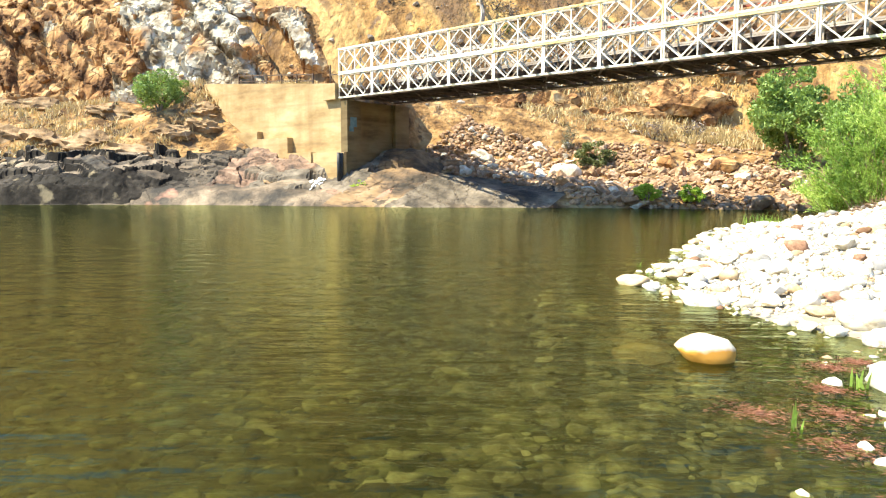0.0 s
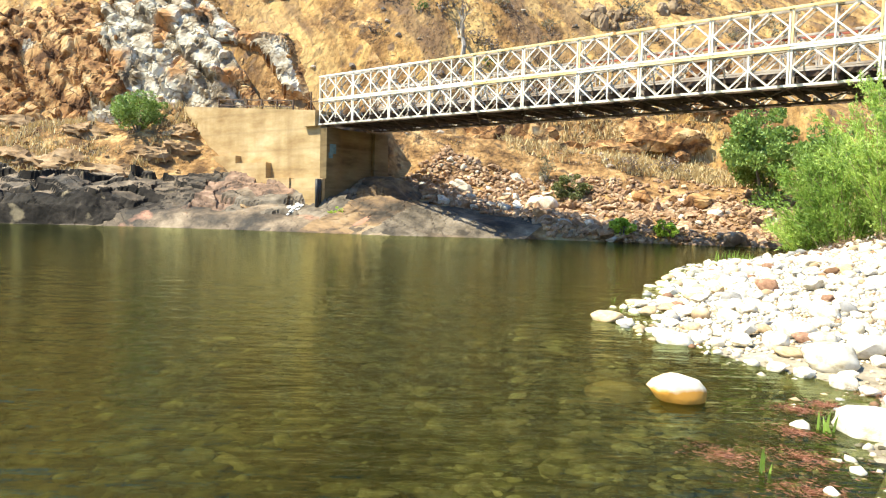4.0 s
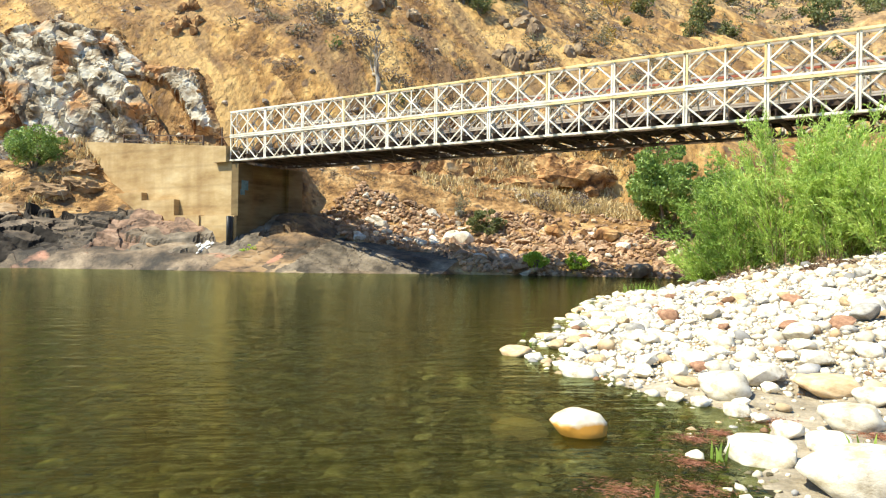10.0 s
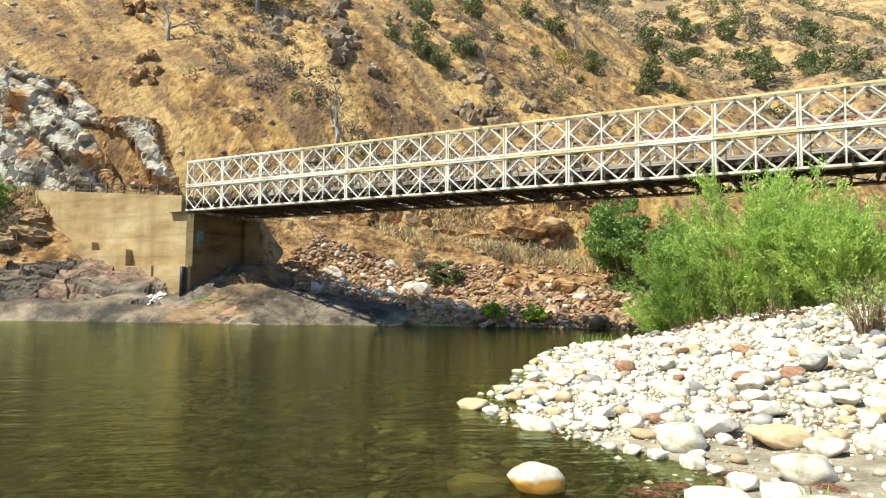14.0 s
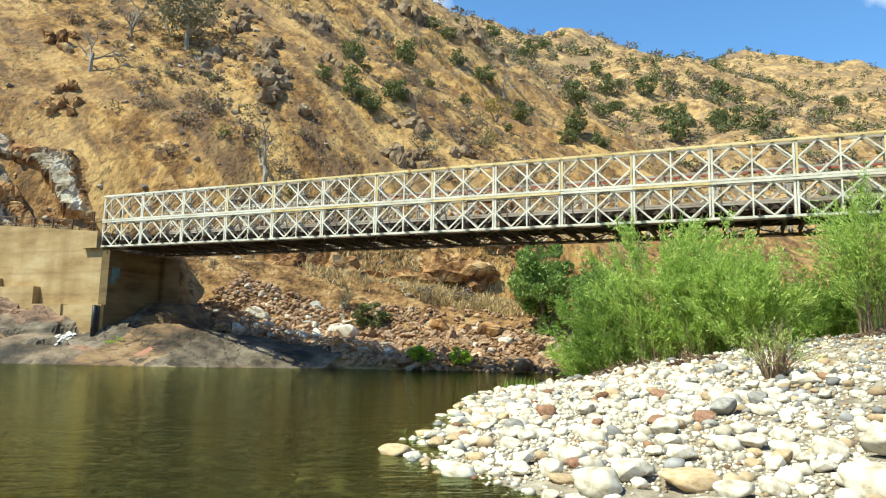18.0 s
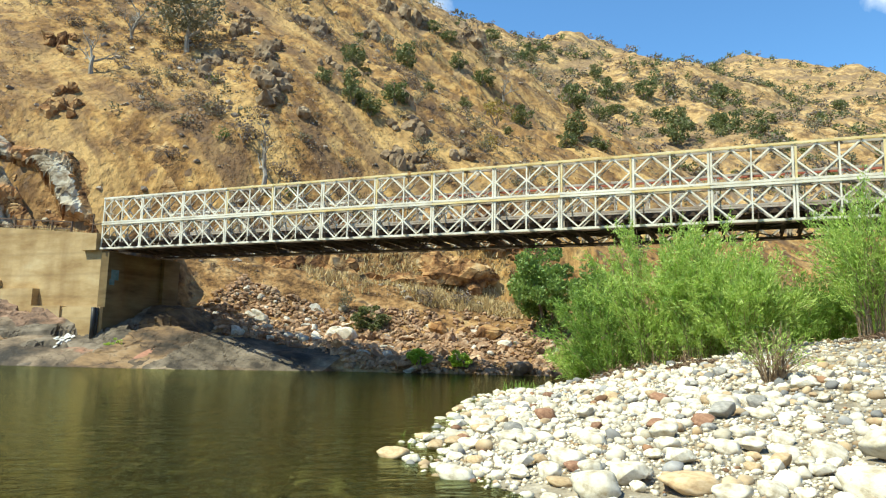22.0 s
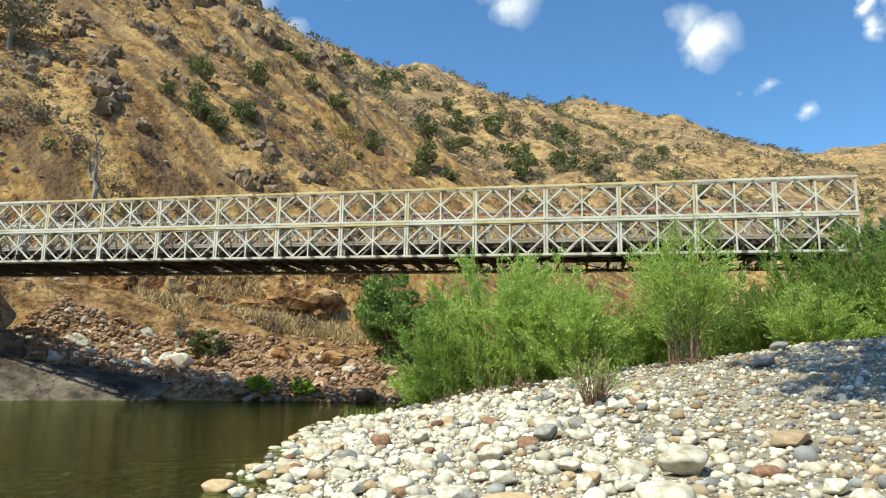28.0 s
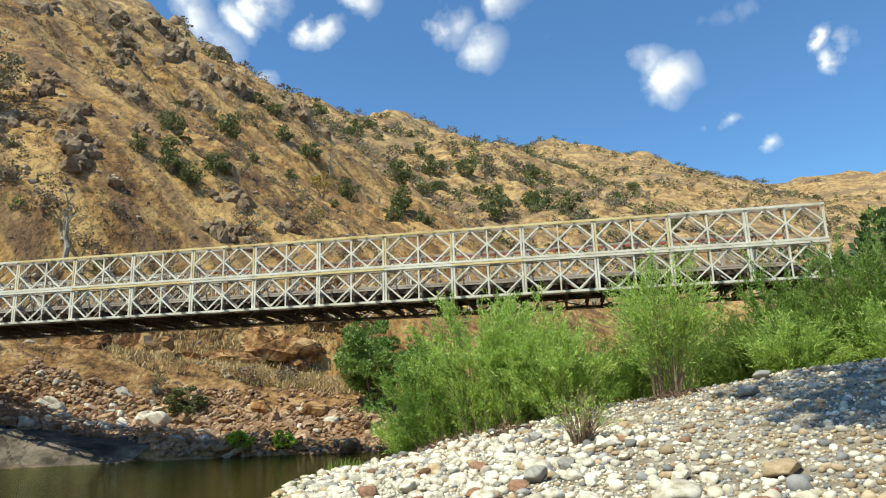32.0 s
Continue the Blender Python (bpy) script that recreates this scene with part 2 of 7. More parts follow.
def streaked(m, turn, colours):
    """Adds long streaks down the fall line: dry grass paths and strips of thin brush."""
    nodes, links = m.node_tree.nodes, m.node_tree.links
    bsdf = nodes["Principled BSDF"]
    geo = nodes.new("ShaderNodeNewGeometry")
    spin_map = nodes.new("ShaderNodeMapping")
    spin_map.inputs["Rotation"].default_value = (0, 0, radians(turn))
    links.new(geo.outputs["Position"], spin_map.inputs["Vector"])
    for scale, stretch, colour, lo, hi, most in colours:
        col = bsdf.inputs["Base Color"].links[0].from_socket
        mp = nodes.new("ShaderNodeMapping")
        mp.inputs["Scale"].default_value = stretch
        links.new(spin_map.outputs["Vector"], mp.inputs["Vector"])
        nz = nodes.new("ShaderNodeTexNoise")
        nz.inputs["Scale"].default_value = scale
        nz.inputs["Detail"].default_value = 9.0
        nz.inputs["Roughness"].default_value = 0.6
        links.new(mp.outputs["Vector"], nz.inputs["Vector"])
        mr = nodes.new("ShaderNodeMapRange")
        mr.inputs["From Min"].default_value, mr.inputs["From Max"].default_value = lo, hi
        mr.inputs["To Max"].default_value = most
        links.new(nz.outputs["Fac"], mr.inputs["Value"])
        mx = nodes.new("ShaderNodeMixRGB")
        links.new(mr.outputs["Result"], mx.inputs["Fac"])
        links.new(col, mx.inputs["Color1"])
        mx.inputs["Color2"].default_value = (*colour, 1)
        links.new(mx.outputs["Color"], bsdf.inputs["Base Color"])
    return m


M_HILL = streaked(material("dry_hillside", [(0.36, (0.11, 0.0587, 0.0255)), (0.45, (0.23, 0.123, 0.0442)), (0.54, (0.37, 0.213, 0.0748)),
                                            (0.68, (0.50, 0.332, 0.136))], scale=0.5, detail=14, rough=0.95, bump=0.9, bump_scale=1.6,
                           fine=(2.2, 0.5), spots=(1.1, (0.14, 0.0872, 0.051), 0.57), bump_dist=0.5, stretch=(1, 1, 0.55)),
                  9, [(0.34, (0.2, 1, 0.06), (0.54, 0.355, 0.145), 0.49, 0.62, 0.8), (0.42, (0.2, 1, 0.06), (0.14, 0.0872, 0.0527), 0.50, 0.62, 0.75),
                      (0.075, (0.4, 1, 0.06), (0.19, 0.114, 0.0638), 0.50, 0.60, 0.3), (1.3, (0.35, 1, 0.2), (0.11, 0.0625, 0.034), 0.55, 0.68, 0.6)])
M_HILLFAR = streaked(material("golden_far_hillside", [(0.36, (0.15, 0.091, 0.0458)), (0.45, (0.28, 0.168, 0.0722)), (0.54, (0.41, 0.263, 0.114)), (0.68, (0.54, 0.374, 0.185))], scale=0.3, detail=14, rough=0.95, bump=0.9, bump_scale=0.8,
                              fine=(1.2, 0.4), spots=(0.35, (0.19, 0.134, 0.088), 0.56), bump_dist=1.0, stretch=(1, 1, 0.55)),
                     9, [(0.06, (0.5, 1, 0.06), (0.58, 0.393, 0.176), 0.52, 0.64, 0.6), (0.08, (0.5, 1, 0.06), (0.20, 0.134, 0.0836), 0.50, 0.60, 0.8)])
M_BANK = material("orange_earth", [(0.38, (0.085, 0.045, 0.02)), (0.47, (0.22, 0.12, 0.048)), (0.56, (0.34, 0.20, 0.085)), (0.68, (0.46, 0.32, 0.16))], scale=0.6,
                  detail=14, rough=0.95, bump=1.0, bump_scale=2.6, fine=(3.0, 0.5), bump_dist=0.35, spots=(0.9, (0.11, 0.07, 0.04), 0.58))
M_TRACK = material("pale_dusty_track", [(0.36, (0.36, 0.25, 0.13)), (0.5, (0.50, 0.38, 0.21)), (0.68, (0.58, 0.47, 0.29))], scale=0.9, detail=10, rough=0.95, bump=0.4, bump_scale=6.0, fine=(9.0, 0.25))
M_GRAVEL = material("river_gravel", [(0.3, (0.15, 0.12, 0.08)), (0.5, (0.28, 0.235, 0.17)), (0.7, (0.42, 0.365, 0.28))], scale=2.0,
                    detail=10, rough=0.95, bump=0.6, bump_scale=14.0, fine=(30.0, 0.4), bump_dist=0.06)
M_BED = material("river_bed", [(0.36, (0.010, 0.009, 0.004)), (0.48, (0.034, 0.030, 0.014)), (0.66, (0.11, 0.10, 0.05))], scale=1.6,
                 detail=10, rough=0.9, bump=0.5, bump_scale=6.0, fine=(7.0, 0.5), bump_dist=0.1)
M_WATER = water_material()
M_CONC = material("board_marked_concrete", [(0.34, (0.28, 0.175, 0.08)), (0.46, (0.40, 0.275, 0.135)), (0.56, (0.49, 0.355, 0.19)), (0.70, (0.57, 0.45, 0.275))], scale=0.8,
                  detail=12, rough=0.9, bump=0.3, bump_scale=12.0, fine=(6.0, 0.12), stretch=(0.3, 0.3, 0.9), bump_dist=0.02)


def weathered(m, joint, drip):
    """Adds horizontal board joints and brown drip stains to a wall material."""
    nodes, links = m.node_tree.nodes, m.node_tree.links
    bsdf = nodes["Principled BSDF"]
    col = bsdf.inputs["Base Color"].links[0].from_socket
    geo = nodes.new("ShaderNodeNewGeometry")
    mp = nodes.new("ShaderNodeMapping")
    mp.inputs["Scale"].default_value = (0.9, 0.9, 0.13)
    links.new(geo.outputs["Position"], mp.inputs["Vector"])
    nz = nodes.new("ShaderNodeTexNoise")
    nz.inputs["Scale"].default_value = 1.0
    nz.inputs["Detail"].default_value = 7.0
    links.new(mp.outputs["Vector"], nz.inputs["Vector"])
    mr = nodes.new("ShaderNodeMapRange")
    mr.inputs["From Min"].default_value, mr.inputs["From Max"].default_value = 0.43, 0.72
    mr.inputs["To Max"].default_value = drip
    links.new(nz.outputs["Fac"], mr.inputs["Value"])
    mx = nodes.new("ShaderNodeMixRGB")
    links.new(mr.outputs["Result"], mx.inputs["Fac"])
    links.new(col, mx.inputs["Color1"])
    mx.inputs["Color2"].default_value = (0.22, 0.13, 0.06, 1)
    wave = nodes.new("ShaderNodeTexWave")
    wave.bands_direction = "Z"
    wave.inputs["Scale"].default_value = 0.24
    wave.inputs["Distortion"].default_value = 0.6
    wave.inputs["Detail"].default_value = 3.0
    links.new(geo.outputs["Position"], wave.inputs["Vector"])
    wr = nodes.new("ShaderNodeMapRange")
    wr.inputs["From Min"].default_value, wr.inputs["From Max"].default_value = 0.0, 0.06
    wr.inputs["To Min"].default_value, wr.inputs["To Max"].default_value = joint, 0.0
    links.new(wave.outputs["Fac"], wr.inputs["Value"])
    m2 = nodes.new("ShaderNodeMixRGB")
    links.new(wr.outputs["Result"], m2.inputs["Fac"])
    links.new(mx.outputs["Color"], m2.inputs["Color1"])
    m2.inputs["Color2"].default_value = (0.20, 0.14, 0.08, 1)
    links.new(m2.outputs["Color"], bsdf.inputs["Base Color"])
    return m


weathered(M_CONC, 0.22, 0.45)
# Stained concrete made darker: shade under the bridge put into the colour.
M_CONC_SHADE = weathered(material("shaded_stained_concrete", [(0.34, (0.07, 0.05, 0.025)), (0.5, (0.15, 0.11, 0.055)), (0.7, (0.25, 0.19, 0.10))], scale=0.8, detail=12, rough=0.9, bump=0.3,
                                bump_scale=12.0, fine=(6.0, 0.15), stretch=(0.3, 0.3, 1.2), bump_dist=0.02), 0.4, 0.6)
M_STEEL = material("galvanised_steel", [(0.3, (0.50, 0.45, 0.36)), (0.5, (0.72, 0.68, 0.58)), (0.75, (0.82, 0.785, 0.70))], scale=0.9,
                   detail=8, rough=0.55, bump=0.08, bump_scale=30.0, metal=0.0, fine=(7.0, 0.12), spots=(1.7, (0.42, 0.29, 0.15), 0.66))
# Browner, darker steel: shade among the inner truss rows put into the colour.
M_STEEL_SHADE = material("shaded_brown_steel", [(0.3, (0.22, 0.165, 0.12)), (0.5, (0.37, 0.31, 0.25)), (0.75, (0.52, 0.47, 0.40))], scale=0.9,
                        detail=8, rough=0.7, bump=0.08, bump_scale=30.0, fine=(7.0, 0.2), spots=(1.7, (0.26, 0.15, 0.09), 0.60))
M_YELLOW = material("weathered_yellow_steel", [(0.3, (0.50, 0.34, 0.13)), (0.5, (0.70, 0.56, 0.28)), (0.75, (0.74, 0.66, 0.46))],
                    scale=0.8, rough=0.6, bump=0.08, bump_scale=30.0, metal=0.0, fine=(5.0, 0.15), spots=(1.5, (0.42, 0.20, 0.06), 0.62))
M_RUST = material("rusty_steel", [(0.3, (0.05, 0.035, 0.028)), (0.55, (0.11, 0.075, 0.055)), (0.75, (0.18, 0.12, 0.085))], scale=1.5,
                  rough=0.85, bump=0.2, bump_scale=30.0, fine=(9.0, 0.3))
M_RED = material("faded_red_paint", [(0.3, (0.30, 0.07, 0.04)), (0.6, (0.42, 0.12, 0.07))], scale=2.0, rough=0.6, bump=0.1)
M_STONE = material("pale_river_stone", [(0.34, (0.38, 0.315, 0.215)), (0.46, (0.58, 0.515, 0.40)), (0.56, (0.70, 0.645, 0.53)), (0.72, (0.78, 0.735, 0.635))], scale=1.6, rough=0.88, spots=(2.2, (0.42, 0.30, 0.17), 0.66),
                   bump=0.25, bump_scale=18.0, fine=(25.0, 0.15), obj=0.22, bump_dist=0.02)
M_TAN = material("tan_river_stone", [(0.3, (0.34, 0.22, 0.12)), (0.5, (0.47, 0.34, 0.20)), (0.72, (0.56, 0.44, 0.30))], scale=3.0, rough=0.85,
                 bump=0.25, bump_scale=18.0, fine=(25.0, 0.15), obj=0.2, bump_dist=0.02)
M_RUSTSTONE = material("rust_river_stone", [(0.3, (0.14, 0.07, 0.045)), (0.5, (0.25, 0.135, 0.085)), (0.72, (0.36, 0.22, 0.14))], scale=3.0, rough=0.85,
                       bump=0.25, bump_scale=18.0, fine=(25.0, 0.15), obj=0.2, bump_dist=0.02)
M_GREY = material("grey_river_stone", [(0.3, (0.19, 0.18, 0.16)), (0.5, (0.31, 0.29, 0.26)), (0.72, (0.43, 0.41, 0.37))], scale=3.0, rough=0.85,
                  bump=0.25, bump_scale=18.0, fine=(25.0, 0.15), obj=0.2, bump_dist=0.02)
M_COBBLE = material("mixed_cobbles", [(0.3, (0.48, 0.405, 0.29)), (0.5, (0.66, 0.595, 0.47)), (0.72, (0.77, 0.71, 0.59))], scale=2.5, rough=0.88,
                    bump=0.2, bump_scale=18.0, fine=(25.0, 0.15), island=0.32, bump_dist=0.02)
M_RUBBLE = material("reddish_rubble", [(0.3, (0.17, 0.095, 0.055)), (0.5, (0.32, 0.20, 0.12)), (0.72, (0.48, 0.38, 0.29))], scale=1.6, rough=0.92,
                    bump=0.35, bump_scale=9.0, fine=(14.0, 0.25), obj=0.35, bump_dist=0.04)
M_RUBBLES = material("mixed_rubble", [(0.3, (0.17, 0.095, 0.055)), (0.5, (0.32, 0.20, 0.12)), (0.72, (0.46, 0.36, 0.26))], scale=0.8, rough=0.92,
                     bump=0.35, bump_scale=9.0, fine=(14.0, 0.25), island=0.4, bump_dist=0.04)
M_PALEROCK = material("pale_grey_cliff_rock", [(0.34, (0.09, 0.065, 0.04)), (0.43, (0.26, 0.20, 0.13)), (0.53, (0.49, 0.44, 0.34)), (0.68, (0.66, 0.61, 0.50))], scale=0.6, rough=0.92,
                      bump=0.5, bump_scale=3.5, fine=(5.0, 0.3), spots=(0.3, (0.40, 0.21, 0.09), 0.53), bump_dist=0.15)
M_REDROCK = material("iron_stained_rock", [(0.38, (0.08, 0.038, 0.018)), (0.47, (0.27, 0.135, 0.055)), (0.57, (0.44, 0.27, 0.12)), (0.7, (0.55, 0.42, 0.25))], scale=0.6, rough=0.93,
                     bump=0.5, bump_scale=3.5, fine=(5.0, 0.3), bump_dist=0.15)
M_SHELF = material("water_worn_rock", [(0.37, (0.02, 0.015, 0.01)), (0.46, (0.07, 0.05, 0.032)), (0.55, (0.16, 0.115, 0.075)), (0.70, (0.34, 0.26, 0.175))], scale=0.45,
                   rough=0.75, bump=0.45, bump_scale=3.0, fine=(6.0, 0.3), spots=(0.35, (0.36, 0.17, 0.11), 0.60), bump_dist=0.12)
M_PINK = material("pink_bedrock", [(0.36, (0.033, 0.021, 0.015)), (0.46, (0.119, 0.07, 0.045)), (0.56, (0.238, 0.143, 0.094)), (0.7, (0.344, 0.246, 0.172))], scale=0.8, rough=0.8, bump=0.4, bump_scale=3.0,
                  fine=(6.0, 0.25), spots=(0.4, (0.38, 0.15, 0.08), 0.60), bump_dist=0.1)
M_ORANGE = material("orange_streaked_bedrock", [(0.38, (0.031, 0.022, 0.014)), (0.48, (0.117, 0.074, 0.043)), (0.57, (0.234, 0.144, 0.07)), (0.7, (0.312, 0.234, 0.156))], scale=0.5, rough=0.8,
                    bump=0.4, bump_scale=3.0, fine=(6.0, 0.25), stretch=(0.5, 1, 1.6), bump_dist=0.1)
M_SLAB = material("grey_slab_rock", [(0.36, (0.039, 0.03, 0.021)), (0.48, (0.121, 0.094, 0.066)), (0.66, (0.242, 0.195, 0.144))], scale=0.7, rough=0.75, bump=0.3, bump_scale=3.0,
                  fine=(6.0, 0.2), bump_dist=0.08)
M_WHITE = material("white_quartz", [(0.3, (0.55, 0.53, 0.50)), (0.7, (0.80, 0.79, 0.76))], scale=2.0, rough=0.7, bump=0.3, bump_scale=8.0)
# Dark rock, with the shade of undercut ledges put into its colour.
M_DARKROCK = material("dark_shaded_rock", [(0.40, (0.012, 0.010, 0.008)), (0.54, (0.032, 0.026, 0.021)), (0.72, (0.10, 0.08, 0.06))], scale=0.6, rough=0.7,
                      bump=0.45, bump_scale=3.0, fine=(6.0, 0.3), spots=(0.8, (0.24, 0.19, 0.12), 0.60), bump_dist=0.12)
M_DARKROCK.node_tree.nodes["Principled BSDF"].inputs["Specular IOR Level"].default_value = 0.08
M_BARK = material("grey_bark", [(0.3, (0.10, 0.085, 0.07)), (0.6, (0.24, 0.21, 0.18)), (0.75, (0.36, 0.33, 0.29))], scale=4.0, rough=0.95, bump=0.5,
                  bump_scale=14.0, stretch=(1, 1, 0.3))
M_DEADWOOD = material("bleached_dead_wood", [(0.3, (0.20, 0.175, 0.145)), (0.6, (0.38, 0.345, 0.29)), (0.75, (0.52, 0.48, 0.42))], scale=4.0, rough=0.95, bump=0.5,
                      bump_scale=14.0, stretch=(1, 1, 0.3))
M_STEM = material("willow_stem", [(0.3, (0.18, 0.12, 0.075)), (0.7, (0.38, 0.28, 0.18))], scale=6.0, rough=0.9, bump=0.2)
M_WILLOW = leaf_material("willow_leaf", (0.23, 0.38, 0.05), (0.60, 0.73, 0.22), 0.45)
# Darker copy of the willow leaf, thicket shade put into its colour.
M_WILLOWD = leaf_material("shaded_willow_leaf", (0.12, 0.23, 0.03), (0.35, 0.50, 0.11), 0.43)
M_OAK = leaf_material("oak_leaf", (0.075, 0.10, 0.03), (0.22, 0.245, 0.085), 0.25)
M_SAGE = leaf_material("grey_green_leaf", (0.12, 0.115, 0.065), (0.27, 0.25, 0.145), 0.2)
M_TWIG = leaf_material("dry_twig", (0.14, 0.10, 0.075), (0.30, 0.235, 0.18), 0.12)
M_BUSH = leaf_material("green_bush_leaf", (0.05, 0.11, 0.02), (0.13, 0.22, 0.05), 0.3)
M_STRAW = leaf_material("dry_straw", (0.40, 0.28, 0.12), (0.62, 0.48, 0.25), 0.25)
M_GRASS = leaf_material("fresh_grass_blade", (0.14, 0.26, 0.03), (0.32, 0.45, 0.09), 0.35)
M_ALGAE = leaf_material("red_algae", (0.16, 0.055, 0.03), (0.36, 0.15, 0.08), 0.1)
M_DRIFT = leaf_material("dead_twigs", (0.10, 0.06, 0.035), (0.24, 0.15, 0.09), 0.05)


def cracked(m, scale, colour, width, stretch=(1, 1, 1), turn=(0, 0, 0)):
    """Dark uneven joints between the blocks of a fractured rock, cut in by bump as well."""
    nodes, links = m.node_tree.nodes, m.node_tree.links
    bsdf = nodes["Principled BSDF"]
    col = bsdf.inputs["Base Color"].links[0].from_socket
    geo = nodes.new("ShaderNodeNewGeometry")
    nz = nodes.new("ShaderNodeTexNoise")
    nz.inputs["Scale"].default_value = scale * 1.7
    nz.inputs["Detail"].default_value = 5.0
    links.new(geo.outputs["Position"], nz.inputs["Vector"])
    bend = nodes.new("ShaderNodeVectorMath")
    bend.operation = "MULTIPLY_ADD"
    bend.inputs[1].default_value = (0.9 / scale, 0.9 / scale, 0.9 / scale)
    links.new(nz.outputs["Color"], bend.inputs[0])
    links.new(geo.outputs["Position"], bend.inputs[2])
    mp = nodes.new("ShaderNodeMapping")
    mp.inputs["Scale"].default_value = stretch
    mp.inputs["Rotation"].default_value = turn
    links.new(bend.outputs["Vector"], mp.inputs["Vector"])
    vo = nodes.new("ShaderNodeTexVoronoi")
    vo.feature = "DISTANCE_TO_EDGE"
    vo.inputs["Scale"].default_value = scale
    links.new(mp.outputs["Vector"], vo.inputs["Vector"])
    mr = nodes.new("ShaderNodeMapRange")
    mr.inputs["From Min"].default_value, mr.inputs["From Max"].default_value = 0.0, width
    links.new(vo.outputs["Distance"], mr.inputs["Value"])
    mx = nodes.new("ShaderNodeMixRGB")
    links.new(mr.outputs["Result"], mx.inputs["Fac"])
    mx.inputs["Color1"].default_value = (*colour, 1)
    links.new(col, mx.inputs["Color2"])
    links.new(mx.outputs["Color"], bsdf.inputs["Base Color"])
    bp = nodes.new("ShaderNodeBump")
    bp.inputs["Strength"].default_value = 0.5
    bp.inputs["Distance"].default_value = 0.25
    links.new(mr.outputs["Result"], bp.inputs["Height"])
    links.new(bsdf.inputs["Normal"].links[0].from_socket, bp.inputs["Normal"])
    links.new(bp.outputs["Normal"], bsdf.inputs["Normal"])


cracked(M_PALEROCK, 0.55, (0.20, 0.15, 0.09), 0.028, (0.6, 0.6, 1.3), (0.3, 0.2, 0))
cracked(M_REDROCK, 0.5, (0.12, 0.06, 0.03), 0.03, (0.6, 0.6, 1.4), (0.3, 0.2, 0))
for rock in (M_PINK, M_ORANGE, M_SLAB, M_SHELF):
    cracked(rock, 0.7, (0.045, 0.03, 0.02), 0.012, (0.25, 0.9, 2.2), (0, 0, radians(-32)))



# ---------------------------------------------------------------- small builders
def mesh_from(name, verts, faces, mat, smooth=False):
    me = bpy.data.meshes.new(name)
    me.from_pydata(verts if isinstance(verts, list) else verts.tolist(), [], faces if isinstance(faces, list) else faces.tolist())
    for m in (mat if isinstance(mat, (list, tuple)) else [mat]):
        me.materials.append(m)
    if smooth:
        me.polygons.foreach_set("use_smooth", np.ones(len(me.polygons), dtype=bool))
    me.update()
    return me


def thing(name, label, category, group="", kind="", at=(0, 0, 0), data=None):
    ob = new(name, data)
    ob.location = at
    return tagged(ob, label, category, group, kind)


def child(name, data, parent, label="", m=None):
    ob = new(name, data)
    ob.parent = parent
    if m is not None:
        ob.matrix_basis = m
    if label:
        tagged(ob, label)
    return ob


BOX_F = np.array([(0, 3, 2, 1), (4, 5, 6, 7), (0, 1, 5, 4), (1, 2, 6, 5), (2, 3, 7, 6), (3, 0, 4, 7)])


def boxes(specs):
    """Vertices and faces of axis-aligned boxes (x0, x1, y0, y1, z0, z1)."""
    vs, fs = [], []
    for i, (x0, x1, y0, y1, z0, z1) in enumerate(specs):
        vs += [(x0, y0, z0), (x1, y0, z0), (x1, y1, z0), (x0, y1, z0), (x0, y0, z1), (x1, y0, z1), (x1, y1, z1), (x0, y1, z1)]
        fs += [tuple(int(k) + 8 * i for k in f) for f in BOX_F]
    return vs, fs


def bar(a, b, w, d):
    """A square bar from a to b in the x-z plane: w in that plane, d across it."""
    a, b = Vector(a), Vector(b)
    t = (b - a).normalized()
    n = Vector((-t.z, 0, t.x)) * (w / 2)
    q = Vector((0, d / 2, 0))
    vs = [tuple(p + s * n + r * q) for p in (a, b) for s, r in ((-1, -1), (1, -1), (1, 1), (-1, 1))]
    return vs, [(0, 1, 2, 3), (7, 6, 5, 4), (0, 4, 5, 1), (1, 5, 6, 2), (2, 6, 7, 3), (3, 7, 4, 0)]


def hash3(ix, iy, iz):
    n = np.sin(ix * 127.1 + iy * 311.7 + iz * 74.7) * 43758.5453
    return n - np.floor(n)


def vnoise(p):
    """Smooth value noise, -1 to 1, of points (n, 3)."""
    i = np.floor(p)
    f = p - i
    f = f * f * (3 - 2 * f)
    r = 0
    for dx in (0, 1):
        for dy in (0, 1):
            for dz in (0, 1):
                w = (f[:, 0] if dx else 1 - f[:, 0]) * (f[:, 1] if dy else 1 - f[:, 1]) * (f[:, 2] if dz else 1 - f[:, 2])
                r = r + w * hash3(i[:, 0] + dx, i[:, 1] + dy, i[:, 2] + dz)
    return 2 * r - 1


def fbm(p, octaves=4, gain=0.5):
    p = np.asarray(p, dtype=float)
    if p.shape[1] == 2:
        p = np.c_[p, np.zeros(len(p))]
    total, amp = 0, 1.0
    for k in range(octaves):
        total = total + amp * vnoise(p * 2.0 ** k + 17.3 * k)
        amp *= gain
    return total


